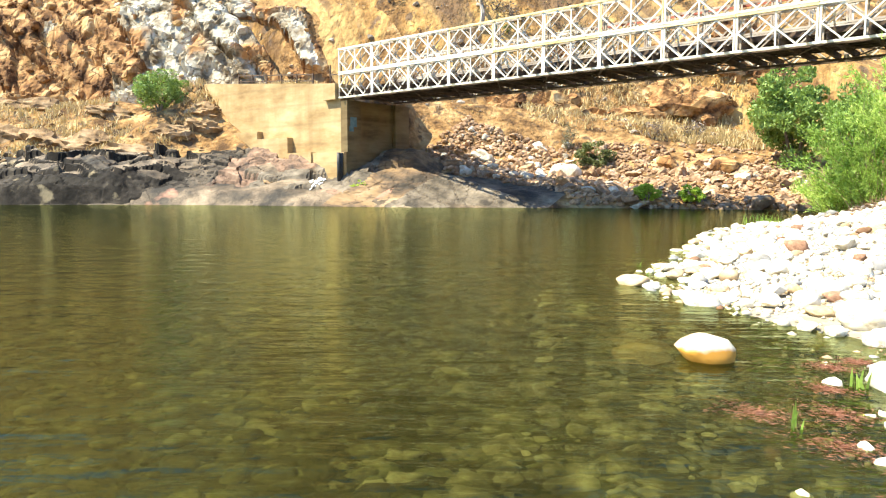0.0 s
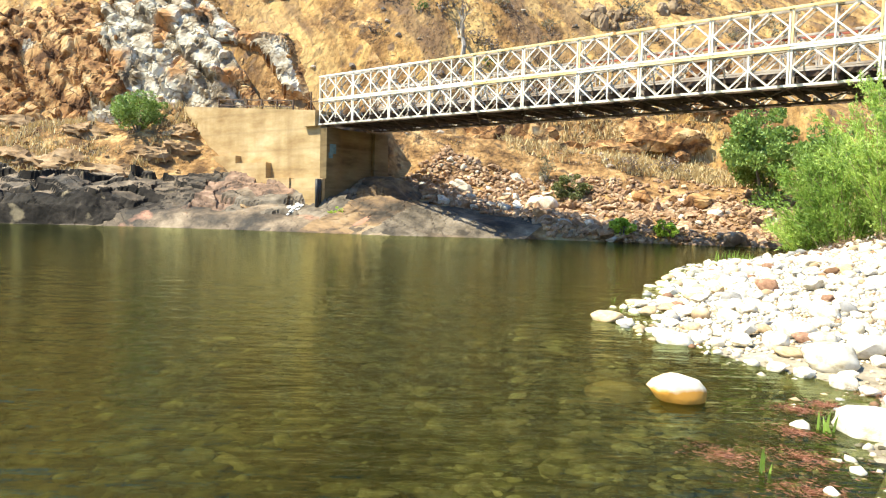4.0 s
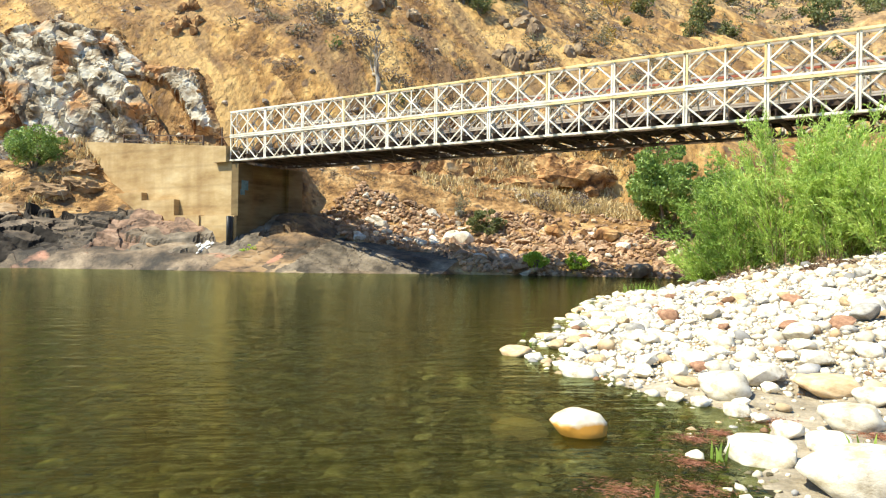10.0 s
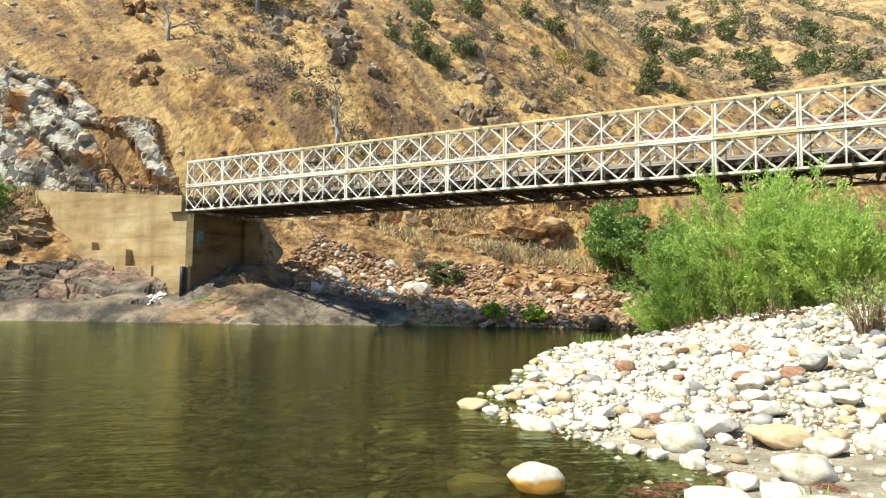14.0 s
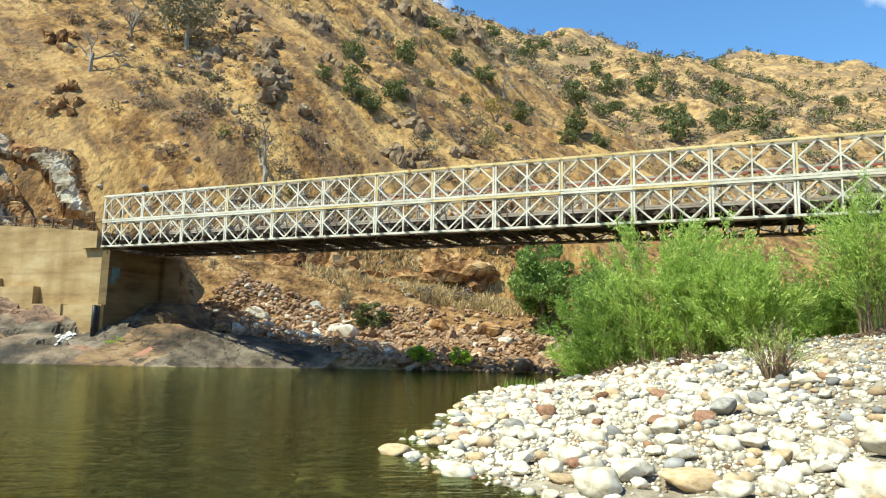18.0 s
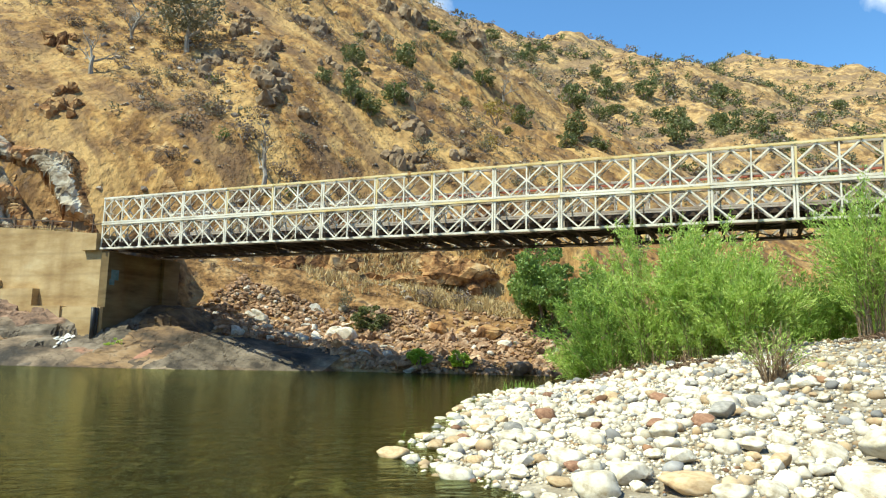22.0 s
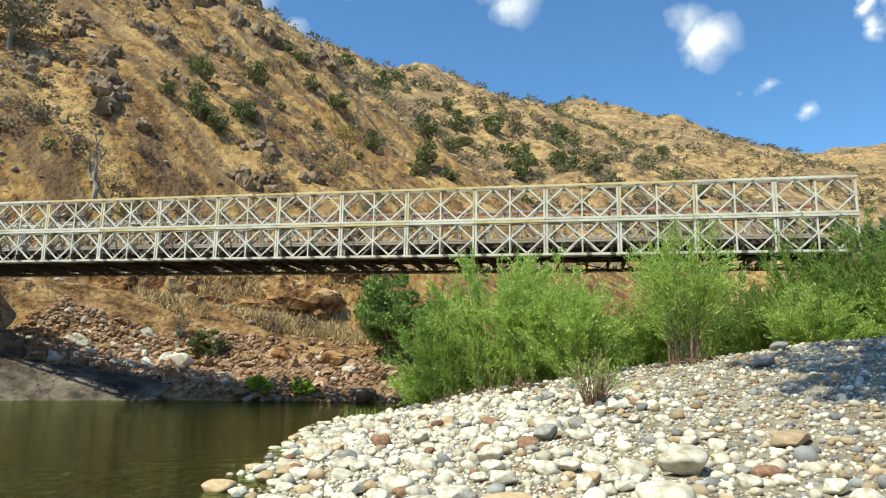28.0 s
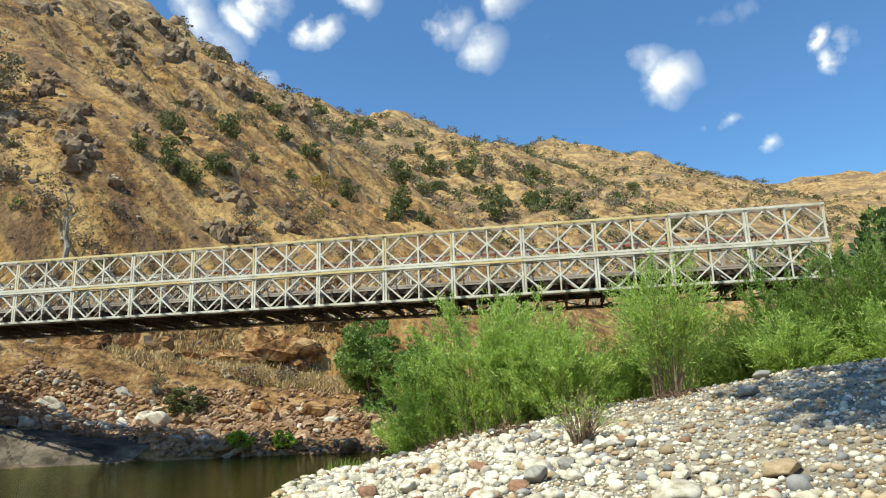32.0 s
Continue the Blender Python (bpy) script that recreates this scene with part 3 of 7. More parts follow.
def facets(p, seed=0.0, tilt=0.8):
    """Angular blocks over points (n, 2): each cell is its own tilted plane. Gives height, distance to the nearest joint, and a random number for each cell."""
    p = np.asarray(p, dtype=float)
    i = np.floor(p)
    near, second = np.full(len(p), 9.0), np.full(len(p), 9.0)
    h, tag = np.zeros(len(p)), np.zeros(len(p))
    for dx in (-1, 0, 1):
        for dy in (-1, 0, 1):
            cx, cy = i[:, 0] + dx, i[:, 1] + dy
            qx = p[:, 0] - cx - 0.1 - 0.8 * hash3(cx, cy, seed + 1.3)
            qy = p[:, 1] - cy - 0.1 - 0.8 * hash3(cx, cy, seed + 5.7)
            d = np.hypot(qx, qy)
            r = hash3(cx, cy, seed + 9.1)
            plane = (r - 0.5) + tilt * ((hash3(cx, cy, seed + 2.9) - 0.5) * qx + (hash3(cx, cy, seed + 4.1) - 0.5) * qy)
            closer = d < near
            second = np.where(closer, near, np.minimum(second, d))
            h, tag = np.where(closer, plane, h), np.where(closer, hash3(cx, cy, seed + 6.3), tag)
            near = np.where(closer, d, near)
    return h, second - near, tag


@functools.lru_cache(maxsize=None)
def ico(level):
    bm = bmesh.new()
    bmesh.ops.create_icosphere(bm, subdivisions=level, radius=1.0)
    v = np.array([x.co[:] for x in bm.verts])
    f = np.array([[x.index for x in g.verts] for g in bm.faces])
    bm.free()
    return v, f


def stone_shape(seed, level=2, angular=0.0, rough=0.12):
    """Unit stone. Rounded, or with chipped flat sides when angular is over 0."""
    v, f = ico(level)
    v = v.copy()
    rng = np.random.default_rng(seed)
    v *= (1 + 0.22 * vnoise(v * 0.9 + seed * 7.1) + rough * vnoise(v * 2.3 + seed * 3.7))[:, None]
    if angular:
        for _ in range(9):
            n = rng.normal(size=3)
            n /= np.linalg.norm(n)
            over = np.maximum(v @ n - (1 - angular * rng.uniform(0.3, 1.0)), 0)
            v -= over[:, None] * n
    return v, f


def spin(rng, tilt=0.3):
    return Euler((rng.uniform(-tilt, tilt), rng.uniform(-tilt, tilt), rng.uniform(0, 6.283))).to_matrix()


def joined(shapes, places, mat, name, smooth=True):
    """One mesh of many stones. places: (x, y, z, sx, sy, sz, rotation matrix, shape index)."""
    vs, fs, n = [], [], 0
    for x, y, z, sx, sy, sz, rot, k in places:
        v, f = shapes[k]
        w = (v * (sx, sy, sz)) @ np.array(rot).T + (x, y, z)
        vs.append(w)
        fs.append(f + n)
        n += len(v)
    return mesh_from(name, np.concatenate(vs), np.concatenate(fs), mat, smooth)


# ---------------------------------------------------------------- the lie of the land
FAR_SHORE = [(-400, -215), (-60, -40), (-30, -23.5), (-14.2, -14.7), (-7.5, -8.5), (-2, -5.0), (2, -3.2), (7, -0.8), (11, 2.6),
             (15, 5.6), (21, 8.6), (25, 10.2), (35, 13.5), (60, 19), (120, 27), (400, 42)]
NEAR_SHORE = [(400, 26), (120, 15), (60, 9.5), (45, 7.5), (36, 5), (31, 2.5), (28.7, 0.6), (27.6, -1.5), (27.0, -5), (27.6, -8),
              (28.9, -13), (30.2, -18.5), (31.4, -20.5), (32.9, -21.2), (33.7, -22.6), (34.3, -24.5), (34.5, -26.5), (34.2, -28.8), (33.2, -31),
              (30, -34), (20, -40), (-10, -66), (-60, -105), (-400, -300)]


def side(poly, x, y):
    """Signed distance to a polyline, positive on its left."""
    best = np.full(x.shape, 1e9)
    sign = np.ones(x.shape)
    for (ax, ay), (bx, by) in zip(poly, poly[1:]):
        dx, dy = bx - ax, by - ay
        t = np.clip(((x - ax) * dx + (y - ay) * dy) / (dx * dx + dy * dy), 0, 1)
        d = np.hypot(x - ax - t * dx, y - ay - t * dy)
        s = np.where(dx * (y - ay) - dy * (x - ax) >= 0, 1.0, -1.0)
        closer = d < best - 1e-6
        sign = np.where(closer, s, sign)
        best = np.where(closer, d, best)
    return best * sign


EYE = (34.7, -29.4)


def crest(rows):
    """Crest points from bearing, distance and angle of elevation seen from the river's edge."""
    pts = []
    for az, d, el in rows:
        a = radians(az)
        pts.append((EYE[0] + d * math.sin(a), EYE[1] + d * math.cos(a), 1.7 + d * math.tan(radians(el))))
    return pts


RIDGE_A = crest([(-120, 150, 30), (-80, 135, 33), (-60, 145, 32.5), (-45, 155, 31), (-39.6, 165, 30), (-34, 172, 29.7), (-30.7, 172, 28),
                 (-27.5, 160, 26), (-24.5, 130, 21), (-22, 95, 14.0), (-20.7, 62, 7.0), (-17.5, 48, 3.2), (-14.4, 41, 0.2)])
RIDGE_B = crest([(-34, 330, 25.5), (-27, 330, 25.8), (-23, 335, 25.2), (-17, 345, 24.5), (-14, 360, 24.8), (-9.4, 390, 23.8), (-4.5, 420, 21.4),
                 (2, 415, 17), (8, 380, 12), (14, 320, 6.5)])
RIDGE_C = crest([(-8, 660, 21.0), (-3.0, 650, 21.2), (0.3, 650, 22), (4.9, 660, 19.8), (9.3, 670, 18), (13.5, 680, 16.7), (17.4, 690, 16.3),
                 (23.2, 700, 16.1), (35, 650, 15), (55, 520, 14), (90, 380, 14), (130, 320, 15), (180, 300, 15), (225, 330, 16)])


def tent(pts, slope, x, y):
    best = np.full(x.shape, -1e9)
    for (ax, ay, az), (bx, by, bz) in zip(pts, pts[1:]):
        dx, dy = bx - ax, by - ay
        t = np.clip(((x - ax) * dx + (y - ay) * dy) / (dx * dx + dy * dy), 0, 1)
        d = np.hypot(x - ax - t * dx, y - ay - t * dy)
        best = np.maximum(best, az + t * (bz - az) - slope * d)
    return best


def ramp_between(v, a, b):
    t = np.clip((v - a) / (b - a), 0, 1)
    return t * t * (3 - 2 * t)


def land(x, y, detail=True):
    """Height of the ground."""
    x, y = np.asarray(x, dtype=float), np.asarray(y, dtype=float)
    df, dn = side(FAR_SHORE, x, y), side(NEAR_SHORE, x, y)
    p = np.c_[x.ravel(), y.ravel()]
    # bed of the river
    depth = np.minimum(np.maximum(-dn, 0) * 0.085, np.maximum(-df, 0) * 0.5)
    z = -1.5 * np.tanh(depth / 1.5)
    # cobble beach
    slope = np.interp(y, [-24, -18, -8], [0.075, 0.11, 0.225])
    beach = 5.0 * np.tanh(slope * np.maximum(dn, 0) / 5.0)
    z = np.where(dn > 0, beach, z)
    # far bank: rubble and a track beyond the bridge end, rock shelf and road on this side of it
    track = np.interp(x, [-2, 5, 12, 22, 30, 60], [7.0, 6.6, 5.5, 3.6, 1.6, 1.2])
    shelf = ramp_between(x, 22, 12)
    low = np.interp(df, [0, 1.5, 7, 9.5, 15], [0, 0.7, 1.7, 2.4, 5.6]) / 5.6
    even = np.interp(df, [0, 1, 6, 15], [0, 0.12, 0.45, 1.0])
    right = np.where(df < 15, track * (low * shelf + even * (1 - shelf)), track + np.interp(df, [15, 18, 19, 21.5, 26], [0, 0.1, 0.8, 4.0, 5.0]))
    left = np.interp(df, [0, 0.8, 3.5, 6, 11.5, 13, 17, 20, 24], [0, 0.9, 1.7, 2.6, 6.9, 7.5, 7.8, 12, 14])
    w = ramp_between(x, -3.0, 1.5)
    bank = left * (1 - w) + right * w
    # made ground of the road behind the abutment wall
    fill = ramp_between(y, 0.3, 1.0) * ramp_between(y, 9, 6.5) * ramp_between(x, -15.5, -13.5) * ramp_between(x, 0.4, -0.6)
    bank = bank + fill * np.maximum(7.5 - 0.085 * x - bank, 0)
    # earth banked up against the upstream end of the road wall
    heaped = np.interp(x, [-24, -16.5, -14, -11.4, -9.5], [8.6, 8.9, 7.2, 4.6, 3.6]) - 0.7 * np.maximum(-y, 0)
    bank = np.where((x > -24) & (x < -9.5) & (y < 0.6), np.maximum(bank, heaped), bank)
    # ledges and hollows of the bare rock near the water
    if detail:
        q = p / 1.7
        ridge = (0.5 - np.abs(fbm(q, 4, 0.55))).reshape(x.shape)
        bank = bank - 0.75 * ramp_between(df, 0.0, 1.0) * ramp_between(df, 6.5, 4.2) * ramp_between(x, 10.5, 8.0)
        bank = bank + 0.15 * ramp_between(df, 0, 1.5) * ramp_between(df, 9, 6) * ramp_between(x, 0, 4) * ramp_between(x, 14, 11) * ridge
    hill = np.maximum(tent(RIDGE_A, 0.78, x, y), tent(RIDGE_B, 0.62, x, y))
    hill = np.maximum(hill, tent(RIDGE_C, 0.55, x, y))
    if detail:
        relief = fbm(p / 38.0, 5, 0.55).reshape(x.shape)
        gully = np.abs(fbm(p / 75.0 + 9.1, 3, 0.5).reshape(x.shape))
        far = np.clip((df - 18) / 60, 0, 1)
        along, across = 0.99 * x - 0.15 * y, 0.15 * x + 0.99 * y
        strip = np.c_[along.ravel() / 24.0, across.ravel() / 7.0]
        small = (0.5 - np.abs(fbm(strip + 4.2, 4, 0.6))).reshape(x.shape)
        fine = (0.4 - np.abs(fbm(strip * 3.1 + 11.0, 3, 0.6))).reshape(x.shape)
        hill = hill + far ** 2 * (4.0 * relief - 7 * gully + 3.0) + ramp_between(df, 18, 34) * ((1.7 + 1.2 * far ** 2) * small + 0.55 * fine)
    wide = ramp_between(x, -11.0, 9.0)
    limit = left * (1 - wide) + right * wide + 0.92 * np.maximum(df - 16 - 3 * wide, 0)
    far_side = np.maximum(bank, np.minimum(hill, limit))
    z = np.where(df > 0, far_side, z)
    z = np.where((dn > 25), np.maximum(z, np.minimum(hill, 4.0 + 0.5 * (dn - 25))), z)
    if detail:
        rough = 0.22 * fbm(p / 2.2, 4, 0.55).reshape(x.shape) * ramp_between(df, 0.3, 3)
        z = z + rough + 0.05 * fbm(p / 1.1 + 5, 3).reshape(x.shape)
    return z


GRID = {}


def heights(x, y):
    """Heights on the ground mesh itself, between its vertices."""
    gx, gy, Z = GRID["x"], GRID["y"], GRID["z"]
    i = np.clip(np.searchsorted(gx, x) - 1, 0, len(gx) - 2)
    j = np.clip(np.searchsorted(gy, y) - 1, 0, len(gy) - 2)
    u, v = (x - gx[i]) / (gx[i + 1] - gx[i]), (y - gy[j]) / (gy[j + 1] - gy[j])
    return (Z[j, i] * (1 - u) + Z[j, i + 1] * u) * (1 - v) + (Z[j + 1, i] * (1 - u) + Z[j + 1, i + 1] * u) * v


def ground_z(x, y):
    return float(heights(np.array([float(x)]), np.array([float(y)]))[0])


def graded(lo, hi, step, reach, ratio):
    core = np.arange(lo, hi + step / 2, step)
    out, s = [], step
    d = 0.0
    while d < reach:
        s *= ratio
        d += s
        out.append(d)
    out = np.array(out)
    return np.concatenate([lo - out[::-1], core, hi + out])


def make_ground():
    gx, gy = graded(-44, 56, 0.5, 1500, 1.028), graded(-40, 56, 0.5, 1500, 1.028)
    gx = np.sort(np.concatenate([gx, np.arange(28.25, 37, 0.5)]))
    gy = np.sort(np.concatenate([gy, np.arange(-32.75, -15.9, 0.5)]))
    X, Y = np.meshgrid(gx, gy)
    Z = land(X, Y)
    GRID.update(x=gx, y=gy, z=Z)
    nx, ny = len(gx), len(gy)
    verts = np.c_[X.ravel(), Y.ravel(), Z.ravel()]
    idx = np.arange(nx * ny).reshape(ny, nx)
    faces = np.c_[idx[:-1, :-1].ravel(), idx[:-1, 1:].ravel(), idx[1:, 1:].ravel(), idx[1:, :-1].ravel()]
    me = mesh_from("ground", verts, faces, [M_HILL, M_BANK, M_GRAVEL, M_BED, M_SHELF, M_ORANGE, M_SLAB, M_DARKROCK, M_TRACK, M_HILLFAR], True)
    cx, cy = X[:-1, :-1].ravel() + 0.2, Y[:-1, :-1].ravel() + 0.2
    cz = Z[:-1, :-1].ravel()
    df, dn = side(FAR_SHORE, cx, cy), side(NEAR_SHORE, cx, cy)
    wob = fbm(np.c_[cx, cy] / 5.0 + 3, 3)
    kind = np.zeros(len(faces), dtype=np.int32)
    kind[df > 95 + 25 * wob] = 9
    kind[(df > -0.4) & (df < 19 + 4 * wob) & (cx > -60) & (cx < 80)] = 1
    rock = (df > -1.5) & (df < 6.5 + 2.5 * wob) & (cx > -60)
    kind[rock & (cx < 1.5 + wob)] = 4
    kind[rock & (cx < -8.5 + 2 * wob) & (df < 5 + 2 * wob)] = 7
    kind[(df > 15.0 + 0.4 * wob) & (df < 18.0 + 0.4 * wob) & (cx > 4) & (cx < 40)] = 8
    kind[rock & (cx >= 1.5 + wob) & (cx < 6 + 2 * wob)] = 5
    kind[rock & (cx >= 6 + 2 * wob) & (cx < 13)] = 4
    kind[(dn > -0.15 + 0.3 * wob) & (dn < 40)] = 2
    kind[(df <= np.where(cx < 13, -1.5, -0.4)) & (dn <= -0.15 + 0.3 * wob)] = 3
    me.polygons.foreach_set("material_index", kind)
    thing("ground", "dry grassy hills, bare earth bank and cobble shore", "ground", kind="structure", data=me)
    gx2, gy2 = np.linspace(-420, 420, 60), np.linspace(-320, 60, 40)
    X, Y = np.meshgrid(gx2, gy2)
    idx = np.arange(X.size).reshape(X.shape)
    faces = np.c_[idx[:-1, :-1].ravel(), idx[:-1, 1:].ravel(), idx[1:, 1:].ravel(), idx[1:, :-1].ravel()]
    me = mesh_from("river_water", np.c_[X.ravel(), Y.ravel(), np.zeros(X.size)], faces, M_WATER, True)
    thing("river_water", "clear shallow river with small ripples", "water", kind="structure", data=me)


make_ground()


# ---------------------------------------------------------------- bridge
PANEL, STOREY, BASE = 3.048, 1.55, 6.66
BAYS = 15


def make_bridge():
    bridge = thing("panel_bridge", "two-storey galvanised steel panel truss bridge on concrete abutments", "bridge", at=(0, 0, BASE))
    L, H = PANEL, STOREY

    def channels(z0):
        return boxes([(0.004, L - 0.004, -0.075, -0.03, z0, z0 + 0.09), (0.004, L - 0.004, 0.03, 0.075, z0, z0 + 0.09)])

    def meshes(mat, tag):
        out = {}
        out["bottom_chord"] = mesh_from("bottom_chord", *channels(0.014), mat)
        out["top_chord"] = mesh_from("top_chord", *channels(H - 0.108), mat)
        out["end_post"] = mesh_from("end_post", *boxes([(-0.038, 0.038, -0.028, 0.028, 0.104, H - 0.104)]), mat)
        out["mid_post"] = mesh_from("mid_post", *boxes([(-0.03, 0.03, -0.026, 0.026, 0.104, H - 0.104)]), mat)
        m = H / 2
        out["rise"] = mesh_from("diagonal", *bar((0.03, 0, m), (L / 4, 0, H - 0.1), 0.062, 0.05), mat)
        out["fall"] = mesh_from("diagonal", *bar((0.03, 0, m), (L / 4, 0, 0.1), 0.062, 0.05), mat)
        out["rise_back"] = mesh_from("diagonal", *bar((-0.03, 0, m), (-L / 4, 0, H - 0.1), 0.062, 0.05), mat)
        out["fall_back"] = mesh_from("diagonal", *bar((-0.03, 0, m), (-L / 4, 0, 0.1), 0.062, 0.05), mat)
        return out

    rust = meshes(M_RUST, "d")
    steel, shade_kit, yellow, red = meshes(M_STEEL, "s"), meshes(M_STEEL_SHADE, "u"), meshes(M_YELLOW, "y"), meshes(M_RED, "r")
    rows = [(0.0, "near"), (0.46, "near"), (4.74, "far"), (5.2, "far")]
    for y, which in rows:
        for s in (0, 1):
            for k in range(BAYS):
                painted = y == 0.0 and 3 <= k <= 12 and (s == 1 or k in (4, 5, 7, 8, 10))
                kit = shade_kit if y in (0.46, 4.74) else steel
                rusty = s == 1 and y == 5.2 and k > 4
                top = yellow if painted else red if rusty else kit
                panel = child("truss_panel", None, bridge, "", Matrix.Translation((k * L, y, s * H)))
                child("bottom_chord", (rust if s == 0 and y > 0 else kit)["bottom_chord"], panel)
                child("top_chord", top["top_chord"], panel, "ochre-stained top chord" if painted else "faded red top chord" if rusty else "")
                for x in (0.055, L - 0.055):
                    child("end_post", top["end_post"] if k % 3 == 0 and not rusty else kit["end_post"], panel, "", Matrix.Translation((x, 0, 0)))
                child("mid_post", kit["mid_post"], panel, "", Matrix.Translation((L / 2, 0, 0)))
                for x, keys in ((0.055, ("rise", "fall")), (L / 2, ("rise", "fall", "rise_back", "fall_back")),
                                (L - 0.055, ("rise_back", "fall_back"))):
                    for q in keys:
                        child("diagonal", kit[q], panel, "", Matrix.Translation((x, 0, 0)))
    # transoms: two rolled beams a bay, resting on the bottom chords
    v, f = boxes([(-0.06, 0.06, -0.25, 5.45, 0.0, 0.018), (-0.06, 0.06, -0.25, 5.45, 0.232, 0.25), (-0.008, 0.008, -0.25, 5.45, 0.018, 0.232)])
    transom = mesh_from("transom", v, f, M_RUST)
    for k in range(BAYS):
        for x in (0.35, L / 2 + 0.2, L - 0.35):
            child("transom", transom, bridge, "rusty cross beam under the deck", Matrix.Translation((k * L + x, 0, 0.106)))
    # sway bracing below the deck, crossed rods from chord to chord
    a, b = Vector((0.1, 0.5, 0.02)), Vector((L - 0.1, 4.7, 0.02))
    for sgn, nm in ((1, "sway_brace"), (-1, "sway_brace")):
        p, q = (a, b) if sgn > 0 else (Vector((a.x, b.y, 0.045)), Vector((b.x, a.y, 0.045)))
        t = (q - p).normalized()
        n = Vector((-t.y, t.x, 0)) * 0.035
        u = Vector((0, 0, 0.02))
        vs = [tuple(c + s * n + r * u) for c in (p, q) for s, r in ((-1, -1), (1, -1), (1, 1), (-1, 1))]
        me = mesh_from(nm, vs, [(0, 3, 2, 1), (4, 5, 6, 7), (0, 1, 5, 4), (1, 2, 6, 5), (2, 3, 7, 6), (3, 0, 4, 7)], M_RUST)
        for k in range(BAYS):
            child(nm, me, bridge, "", Matrix.Translation((k * L, 0, 0)))
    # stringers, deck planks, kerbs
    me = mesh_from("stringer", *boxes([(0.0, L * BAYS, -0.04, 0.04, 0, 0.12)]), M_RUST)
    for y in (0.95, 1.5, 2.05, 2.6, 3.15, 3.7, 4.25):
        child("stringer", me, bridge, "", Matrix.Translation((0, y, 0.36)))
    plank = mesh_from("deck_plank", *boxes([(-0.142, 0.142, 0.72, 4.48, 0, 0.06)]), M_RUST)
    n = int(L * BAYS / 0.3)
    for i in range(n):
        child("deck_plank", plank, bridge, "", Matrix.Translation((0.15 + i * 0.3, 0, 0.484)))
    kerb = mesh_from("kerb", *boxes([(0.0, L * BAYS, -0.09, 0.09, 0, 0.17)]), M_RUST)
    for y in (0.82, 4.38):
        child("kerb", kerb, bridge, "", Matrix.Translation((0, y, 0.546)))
    # rakers: short struts from transom ends up to the top chord of the lower storey
    rk = []
    for y0, y1 in ((1.05, 0.5), (4.15, 4.7)):
        p, q = Vector((0, y0, 0.36)), Vector((0, y1, H - 0.12))
        t = (q - p).normalized()
        n = Vector((0, -t.z, t.y)) * 0.03
        u = Vector((0.03, 0, 0))
        vs = [tuple(c + s * n + r * u) for c in (p, q) for s, r in ((-1, -1), (1, -1), (1, 1), (-1, 1))]
        rk.append(mesh_from("raker", vs, [(0, 3, 2, 1), (4, 5, 6, 7), (0, 1, 5, 4), (1, 2, 6, 5), (2, 3, 7, 6), (3, 0, 4, 7)], M_STEEL))
    for k in range(BAYS):
        for me in rk:
            child("raker", me, bridge, "", Matrix.Translation((k * L + 0.35, 0, 0)))
    # bracing frames tie the two trusses of each side together at the posts
    fr = mesh_from("bracing_frame", *boxes([(-0.03, 0.03, 0.03, 0.43, 0.62, 0.68)]), M_STEEL)
    tie = mesh_from("tie_plate", *boxes([(-0.15, 0.15, 0.0, 0.46, 0, 0.012)]), M_STEEL)
    for k in range(BAYS):
        for y in (0.0, 4.74):
            for s in (0, 1):
                child("bracing_frame", fr, bridge, "", Matrix.Translation((k * L + 0.16, y, s * H)))
                child("bracing_frame", fr, bridge, "", Matrix.Translation((k * L + 0.16, y, s * H + 0.68)))
            child("tie_plate", tie, bridge, "", Matrix.Translation((k * L + L / 2, y, 2 * H)))
    return bridge


make_bridge()


# ---------------------------------------------------------------- abutments
def prism(profile, z0, z1):
    """Upright block over a plan outline (counter-clockwise)."""
    n = len(profile)
    vs = [(x, y, z0) for x, y in profile] + [(x, y, z1) for x, y in profile]
    fs = [tuple(range(n - 1, -1, -1)), tuple(range(n, 2 * n))]
    fs += [(i, (i + 1) % n, n + (i + 1) % n, n + i) for i in range(n)]
    return vs, fs


